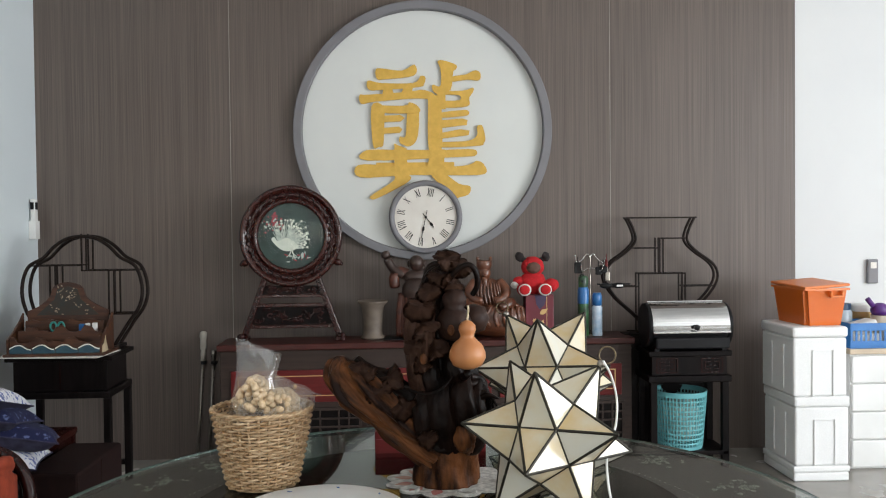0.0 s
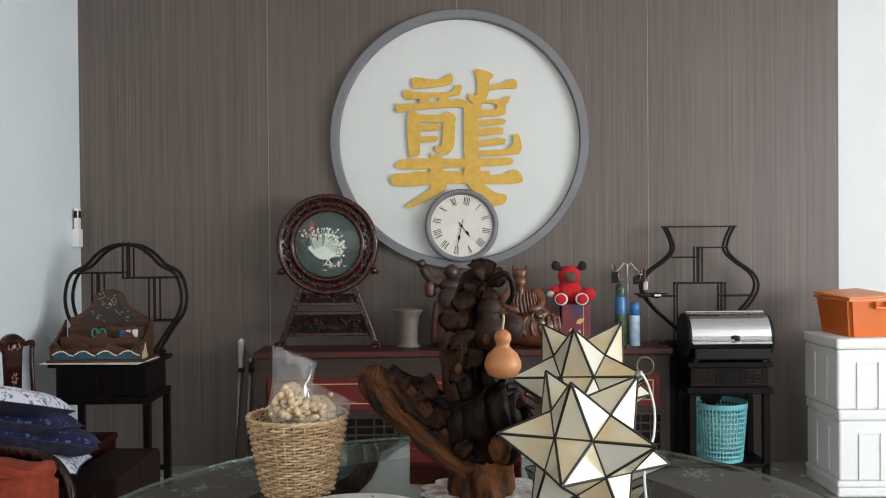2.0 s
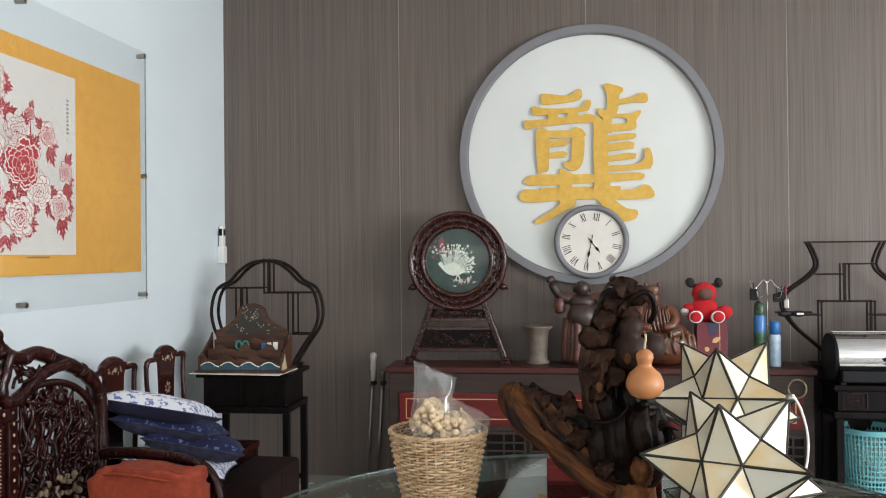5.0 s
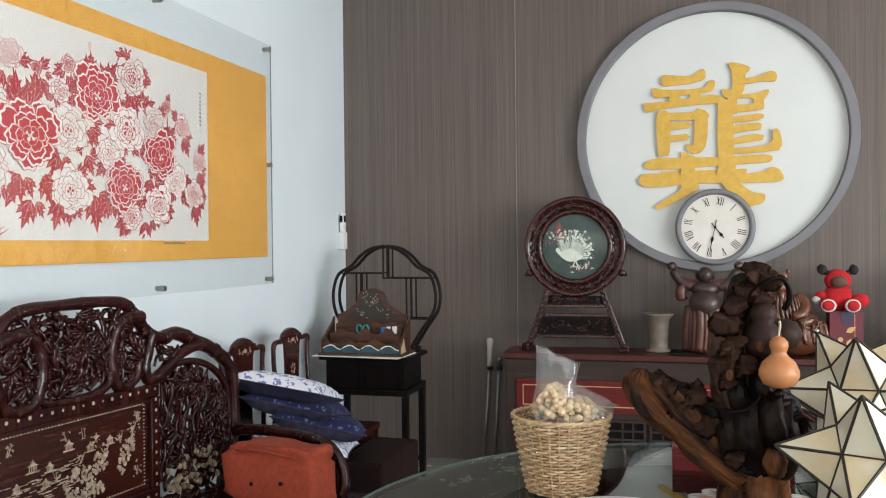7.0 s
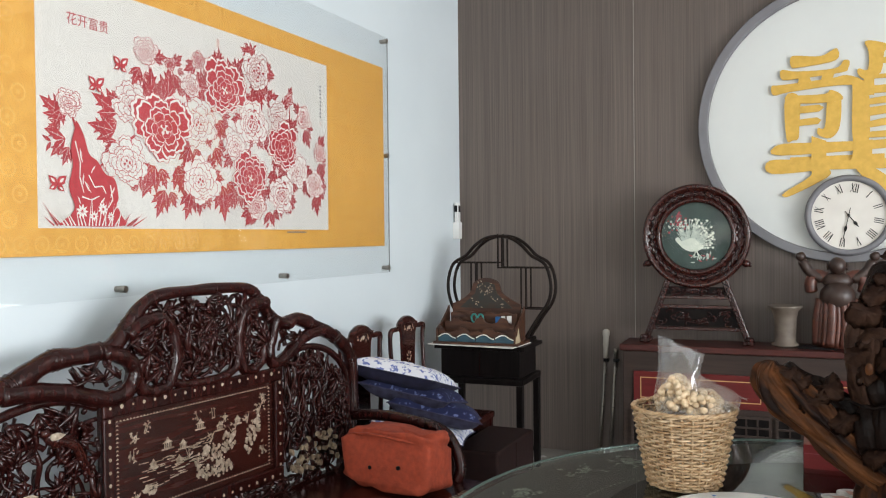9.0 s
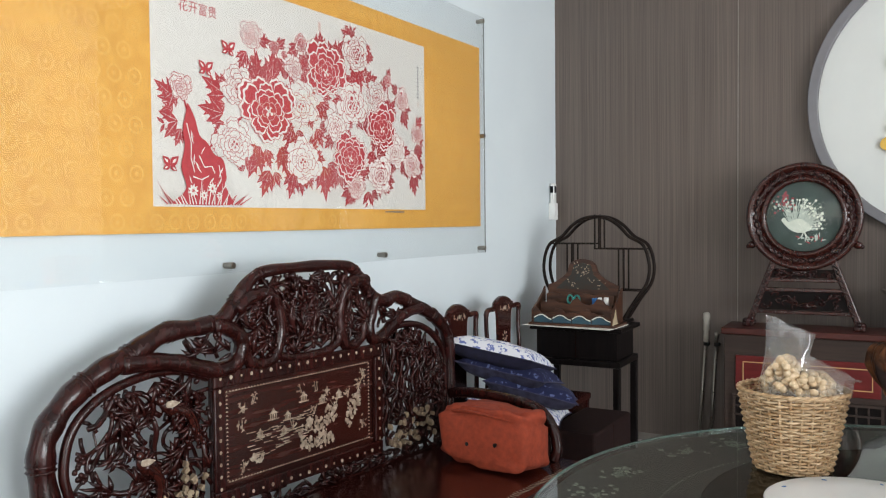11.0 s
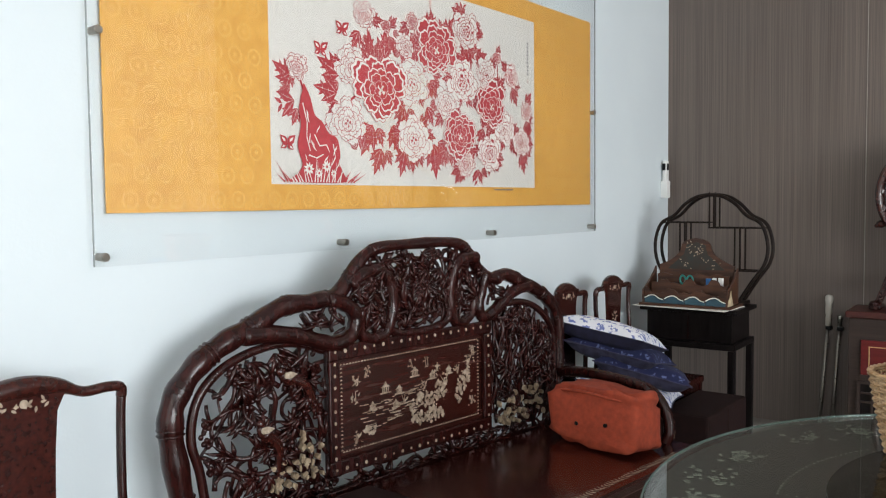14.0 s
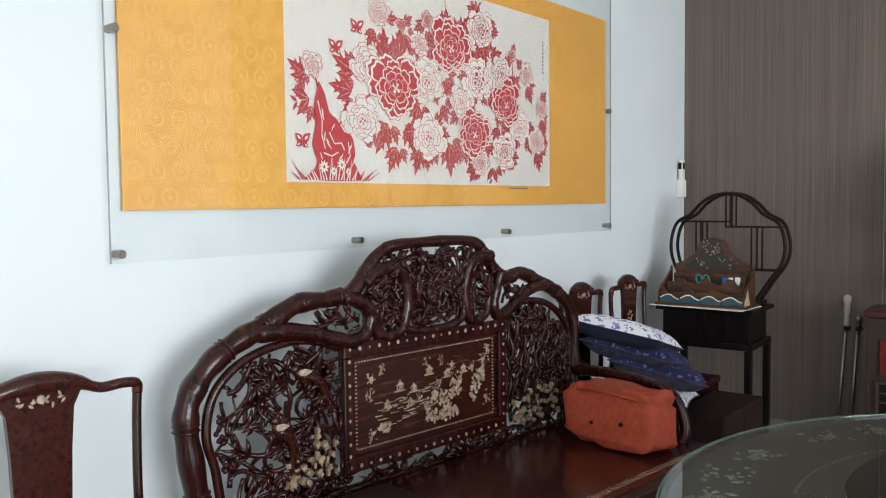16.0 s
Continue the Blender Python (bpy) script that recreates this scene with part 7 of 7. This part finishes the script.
part("stump", gnarl([(0, 0, 0), (0, 0, 0.045), (0.0, 0, 0.09), (0.0, 0, 0.115)], [0.083, 0.081, 0.080, 0.06], 72, 0.13, 1.0), M_root, root, "brown stump base", smooth=True)
part("trunk", gnarl([(0.0, 0, 0.09), (0.015, 0.0, 0.16), (0.012, 0.0, 0.24), (-0.01, 0.01, 0.34), (-0.025, 0.01, 0.44), (-0.01, 0.01, 0.52), (0.01, 0.0, 0.56)], [0.070, 0.088, 0.080, 0.060, 0.050, 0.042, 0.022], 96, 0.34, 2.0, 6.0), M_rootdark, root, "dark knotted trunk", smooth=True)
part("bark_column", gnarl([(-0.045, -0.035, 0.20), (-0.058, -0.04, 0.30), (-0.060, -0.04, 0.40), (-0.052, -0.035, 0.48)], [0.028, 0.034, 0.033, 0.024], 48, 0.35, 6.5, 7.0), M_rootleaf, root, "grey-brown bark column", smooth=True)
SIDEROOT = pose(0, 0, 0, ry=-46)
for k, (pts, radii, seed) in enumerate(((((-0.02, -0.03, 0.070), (-0.09, -0.045, 0.118), (-0.165, -0.04, 0.185), (-0.225, -0.035, 0.245), (-0.265, -0.03, 0.300), (-0.262, -0.03, 0.335)), (0.040, 0.038, 0.036, 0.042, 0.036, 0.006), 3.0),
                                       (((-0.04, -0.02, 0.105), (-0.11, -0.05, 0.165), (-0.17, -0.055, 0.225), (-0.225, -0.04, 0.285), (-0.255, -0.03, 0.318)), (0.040, 0.034, 0.030, 0.028, 0.010), 9.0),
                                       (((-0.03, -0.05, 0.085), (-0.10, -0.065, 0.130), (-0.155, -0.055, 0.170), (-0.19, -0.045, 0.200)), (0.030, 0.024, 0.020, 0.006), 14.0))):
    part("side_root", gnarl([SIDEROOT.inverted() @ Vector(c) for c in pts], list(radii), 80, 0.42, seed, 7.0), M_root, root, "lighter brown side root", smooth=True, at=SIDEROOT)
part("side_root", gnarl([(-0.05, -0.01, 0.16), (-0.12, -0.02, 0.225), (-0.185, -0.025, 0.275), (-0.235, -0.03, 0.325)], [0.040, 0.034, 0.026, 0.010], 40, 0.5, 4.0), M_rootdark, root, "torn dark upper edge", smooth=True)
for x, y, z0, z1, r, seed, mat in ((-0.052, -0.075, 0.10, 0.26, 0.030, 1.2, M_rootdark), (-0.012, -0.088, 0.09, 0.29, 0.034, 2.7, M_rootdark), (0.042, -0.078, 0.12, 0.30, 0.030, 3.9, M_rootdark), (0.078, -0.06, 0.12, 0.27, 0.028, 5.1, M_rootdark), (0.045, -0.080, 0.090, 0.170, 0.028, 6.3, M_root), (-0.035, -0.07, 0.22, 0.34, 0.024, 7.7, M_rootdark), (0.02, -0.07, 0.25, 0.36, 0.024, 8.8, M_rootdark)):
    part("root_fold", gnarl([(x + 0.012, y * 0.7, z0), (x, y, z0 * 0.6 + z1 * 0.4), (x - 0.004, y * 0.98, z0 * 0.3 + z1 * 0.7), (x + 0.008, y * 0.6, z1)], [r * 0.5, r, r * 0.9, r * 0.3], 32, 0.26, seed, 4.0), mat, root, smooth=True)
for k in range(5):
    part("twig", gnarl([(0.06, -0.06, 0.20 + 0.02 * k), (0.10, -0.07 + 0.01 * k, 0.235 + 0.006 * k), (0.135 - 0.006 * k, -0.07, 0.225 - 0.018 * k)], [0.010, 0.007, 0.002], 10, 0.3, k), M_rootdark, root, smooth=True)
part("vine", tube(smooth_path([(-0.10, -0.10, 0.262), (-0.06, -0.115, 0.250), (-0.02, -0.115, 0.258), (0.01, -0.10, 0.285), (0.005, -0.09, 0.31)], 6), 0.0032, 7), M_rootdark, root, smooth=True)
part("vine", tube(smooth_path([(0.005, -0.05, 0.52), (0.03, -0.07, 0.555), (0.06, -0.075, 0.568), (0.078, -0.07, 0.548), (0.082, -0.06, 0.515), (0.07, -0.05, 0.49)], 7), 0.0075, 8), M_rootdark, root, "ridged curling tendril", smooth=True)


def carved_leaf(m, size, seed):
    """A broad lobed leaf with a wavy, slightly curled blade."""
    bm = bmesh.new()
    rr = random.Random(seed)
    phase, n = rr.uniform(0, 6), 40
    centre = bm.verts.new((0, 0, 0.10 * size))
    rings = []
    for f in (0.35, 0.7, 1.0):
        ring = []
        for i in range(n):
            a = 2 * math.pi * i / n
            edge = size * (0.95 + 0.30 * noise.noise((1.6 * math.cos(a) + seed, 1.6 * math.sin(a), seed * 1.7)) + 0.16 * noise.noise((5 * math.cos(a), 5 * math.sin(a), seed * 2.3)))
            r = edge * f
            wave = 0.34 * size * f * math.sin(2 * a + phase + 1.3) + 0.30 * size * f * f * noise.noise((3 * math.cos(a) + seed, 3 * math.sin(a), f)) - 0.22 * size * f * f
            ring.append(bm.verts.new((r * math.cos(a), 0.86 * r * math.sin(a), 0.10 * size + wave)))
        rings.append(ring)
    for i in range(n):
        bm.faces.new((centre, rings[0][i], rings[0][(i + 1) % n]))
        for a, b in zip(rings, rings[1:]):
            bm.faces.new((a[i], b[i], b[(i + 1) % n], a[(i + 1) % n]))
    bmesh.ops.solidify(bm, geom=bm.faces[:], thickness=0.0035)
    return part("carved_leaf", bm, M_rootleaf, root, smooth=True, at=m)


rn = random.Random(9)
LEAVES = ((-0.139, -0.075, 0.285, 0.036), (-0.172, -0.08, 0.252, 0.034), (-0.107, -0.09, 0.208, 0.034), (-0.048, -0.125, 0.140, 0.026), (-0.062, -0.085, 0.462, 0.040), (-0.058, -0.085, 0.415, 0.036), (0.006, -0.06, 0.582, 0.034),
          (0.042, -0.05, 0.560, 0.030), (-0.010, -0.055, 0.540, 0.034), (-0.064, -0.095, 0.318, 0.028), (-0.026, -0.09, 0.352, 0.034), (0.020, -0.055, 0.520, 0.030), (-0.205, -0.07, 0.292, 0.028), (-0.080, -0.085, 0.365, 0.026), (-0.040, -0.075, 0.500, 0.030), (-0.225, -0.07, 0.315, 0.022))
for k, (x, y, z, size) in enumerate(LEAVES):
    carved_leaf(pose(x, y, z, rn.uniform(40, 85), rn.uniform(-35, 25), rn.uniform(-40, 40)), size * 1.12, k)
M_darkgourd = material("dark_gourd_wood", (0.036, 0.018, 0.0125), 0.5, second=(0.018, 0.0085, 0.0065), scale=(30, 30, 30), bump=0.2, bump_scale=60, spec=0.15)
part("dark_gourd", lathe([(0, 0), (0.030, 0.006), (0.046, 0.034), (0.045, 0.056), (0.034, 0.078), (0.025, 0.086), (0.030, 0.098), (0.031, 0.114), (0.020, 0.132), (0, 0.136)], 28, pose(0.020, -0.050, 0.372, ry=2)), M_darkgourd, root, "dark polished wooden gourd", smooth=True)
part("dark_gourd", lathe([(0, 0), (0.03, 0.01), (0.042, 0.04), (0.03, 0.07), (0, 0.08)], 24, pose(0.075, -0.01, 0.385)), M_darkgourd, root, smooth=True)
for c in ((0.012, -0.096, 0.405), (-0.058, -0.125, 0.338)):
    part("pale_knot", blob(c, (0.009, 0.005, 0.014), 10), M_root, root)
part("support_twig", tube(smooth_path([(0.03, -0.06, 0.270), (0.046, -0.10, 0.290), (0.051, -0.12, 0.3005)], 4), 0.011, 8), M_rootdark, root, smooth=True)
gourd = thing("calabash_gourd", pose(-0.1936, 1.765, 1.1045), "small orange-tan bottle gourd resting on a root carving", "gourd")
M_gourd = material("gourd_skin", (0.47, 0.20, 0.075), 0.42, second=(0.40, 0.15, 0.05), scale=(14, 14, 14), wear=0.12)
part("body", lathe([(0, 0), (0.018, 0.001), (0.036, 0.009), (0.0455, 0.028), (0.045, 0.042), (0.036, 0.062), (0.022, 0.074), (0.0165, 0.081), (0.018, 0.088), (0.0215, 0.097), (0.0205, 0.108), (0.013, 0.117), (0.004, 0.121), (0, 0.121)], 40), M_gourd, gourd, smooth=True)
part("stem", tube(smooth_path([(0, 0, 0.118), (0.001, 0, 0.13), (0.003, 0, 0.145), (0.002, 0, 0.157)], 4), 0.0028, 8), M_cream, gourd, "pale dry stem", smooth=True)

# ---- shell star lamps ----
M_shell = bpy.data.materials.new("capiz_shell")
M_shell.use_nodes = True
sn, sl = M_shell.node_tree.nodes, M_shell.node_tree.links.new
sb = sn["Principled BSDF"]
sb.inputs["Roughness"].default_value = 0.2
sb.inputs["Coat Weight"].default_value = 0.3
sco, sno, sra, sin, smx = sn.new("ShaderNodeTexCoord"), sn.new("ShaderNodeTexNoise"), sn.new("ShaderNodeValToRGB"), sn.new("ShaderNodeObjectInfo"), sn.new("ShaderNodeMath")
sadd = sn.new("ShaderNodeVectorMath")
sno.inputs["Scale"].default_value, sno.inputs["Detail"].default_value = 9.0, 5.0
sl(sco.outputs["Object"], sadd.inputs[0]), sl(sin.outputs["Random"], sadd.inputs[1])
sl(sadd.outputs[0], sno.inputs["Vector"])
smx.operation, smx.inputs[1].default_value = "MULTIPLY_ADD", 0.28
sl(sin.outputs["Random"], smx.inputs[0]), sl(sno.outputs[0], smx.inputs[2])
e = sra.color_ramp.elements
e[0].position, e[0].color = 0.42, (0.62, 0.60, 0.52, 1)
e[1].position, e[1].color = 0.88, (0.62, 0.46, 0.24, 1)
mid = e.new(0.64)
mid.color = (0.64, 0.58, 0.44, 1)
sl(smx.outputs[0], sra.inputs[0]), sl(sra.outputs[0], sb.inputs["Base Color"])
M_oldbrass = material("dull_brass", (0.20, 0.15, 0.09), 0.35, 0.8, second=(0.13, 0.10, 0.06), scale=(60, 60, 60))
M_came = material("dark_metal_came", (0.045, 0.040, 0.030), 0.45, 0.6, second=(0.03, 0.027, 0.02), scale=(40, 40, 40))
PHI = (1 + 5 ** 0.5) / 2
TIPS = [Vector(v).normalized() for a in (1, -1) for b in (1, -1) for v in ((0, a, b * PHI), (a, b * PHI, 0), (b * PHI, 0, a))]
CORNERS = []
for i in range(12):
    for j in range(i):
        for k in range(j):
            if min(TIPS[i].dot(TIPS[j]), TIPS[i].dot(TIPS[k]), TIPS[j].dot(TIPS[k])) > 0.4:
                CORNERS.append(((TIPS[i] + TIPS[j] + TIPS[k]).normalized() * 0.5628, {i, j, k}))


def star_lamp(place, R, turn, ring_tip, label):
    th = thing("star_lamp", Matrix.Translation(place), label, "lamp", "shell star lamps")
    frame_bm = bmesh.new()
    shape, tri = None, None
    for a in range(len(CORNERS)):
        for t in CORNERS[a][1]:
            add_tube(frame_bm, [turn @ TIPS[t] * R, turn @ CORNERS[a][0] * R], 0.0035 * R / 0.21, 6)
        for b in range(a):
            both = CORNERS[a][1] & CORNERS[b][1]
            if len(both) == 2:
                add_tube(frame_bm, [turn @ CORNERS[a][0] * R, turn @ CORNERS[b][0] * R], 0.0035 * R / 0.21, 6)
                for t in both:
                    p, q, r = (turn @ TIPS[t] * R, turn @ CORNERS[a][0] * R, turn @ CORNERS[b][0] * R)
                    mid = (q + r) / 2
                    ax = (p - mid).normalized()
                    ay = (r - q).normalized()
                    az = ax.cross(ay)
                    m = Matrix((ax, ay, az)).transposed().to_4x4()
                    m.translation = mid
                    if shape is None:
                        ln, hw = (p - mid).length, (r - q).length / 2
                        shape = part("shell_pane", slab([(0.0, -hw), (ln, 0), (0.0, hw)], -0.001, 0.001, lambda u, v, w: (u, v, w)), M_shell, th, at=m)
                    else:
                        again(shape, m)
    part("metal_frame", frame_bm, M_came, th, "dark metal edging strips")
    tip = turn @ TIPS[ring_tip]
    base = tip * (R + 0.004)
    part("tip_cap", blob(base, (0.010, 0.010, 0.010), 10), M_boltsteel, th, smooth=True)
    up = Vector((tip.z, 0, -tip.x)).normalized()
    c = base + tip * 0.026
    part("hanging_ring", tube([c + 0.020 * (math.cos(a) * tip.normalized() + math.sin(a) * up) for a in (2 * math.pi * k / 24 for k in range(24))], 0.0022, 6, True), M_oldbrass, th, "thin brass hanging ring", smooth=True)
    return th


TURN_A = Matrix(((-0.5822, -0.7810, -0.2259), (-0.6033, 0.2288, 0.7639), (-0.5450, 0.5811, -0.6045)))
TURN_B = Matrix(((0.8319, 0.2920, -0.4717), (-0.1192, -0.7363, -0.6660), (-0.5419, 0.6103, -0.5779)))


star_lamp((-0.016, 1.6297, 0.9630), 0.2088, TURN_A, 11, "large pale shell star lamp with dark metal edges")
star_lamp((0.101, 2.395, 0.9725), 0.247, TURN_B, 11, "pale shell star lamp standing behind another")
cable = thing("lamp_cable", pose(0, 0, 0), "thin white cable looping from a star lamp", "cable")
part("cord", tube(smooth_path([(0.115, 1.63, 1.14), (0.14, 1.66, 1.10), (0.158, 1.68, 1.04), (0.15, 1.66, 0.98), (0.12, 1.62, 0.93), (0.105, 1.53, 0.86), (0.12, 1.48, 0.80), (0.17, 1.47, ZT + 0.003)], 7), 0.0028, 7), M_whiteplastic, cable, smooth=True)
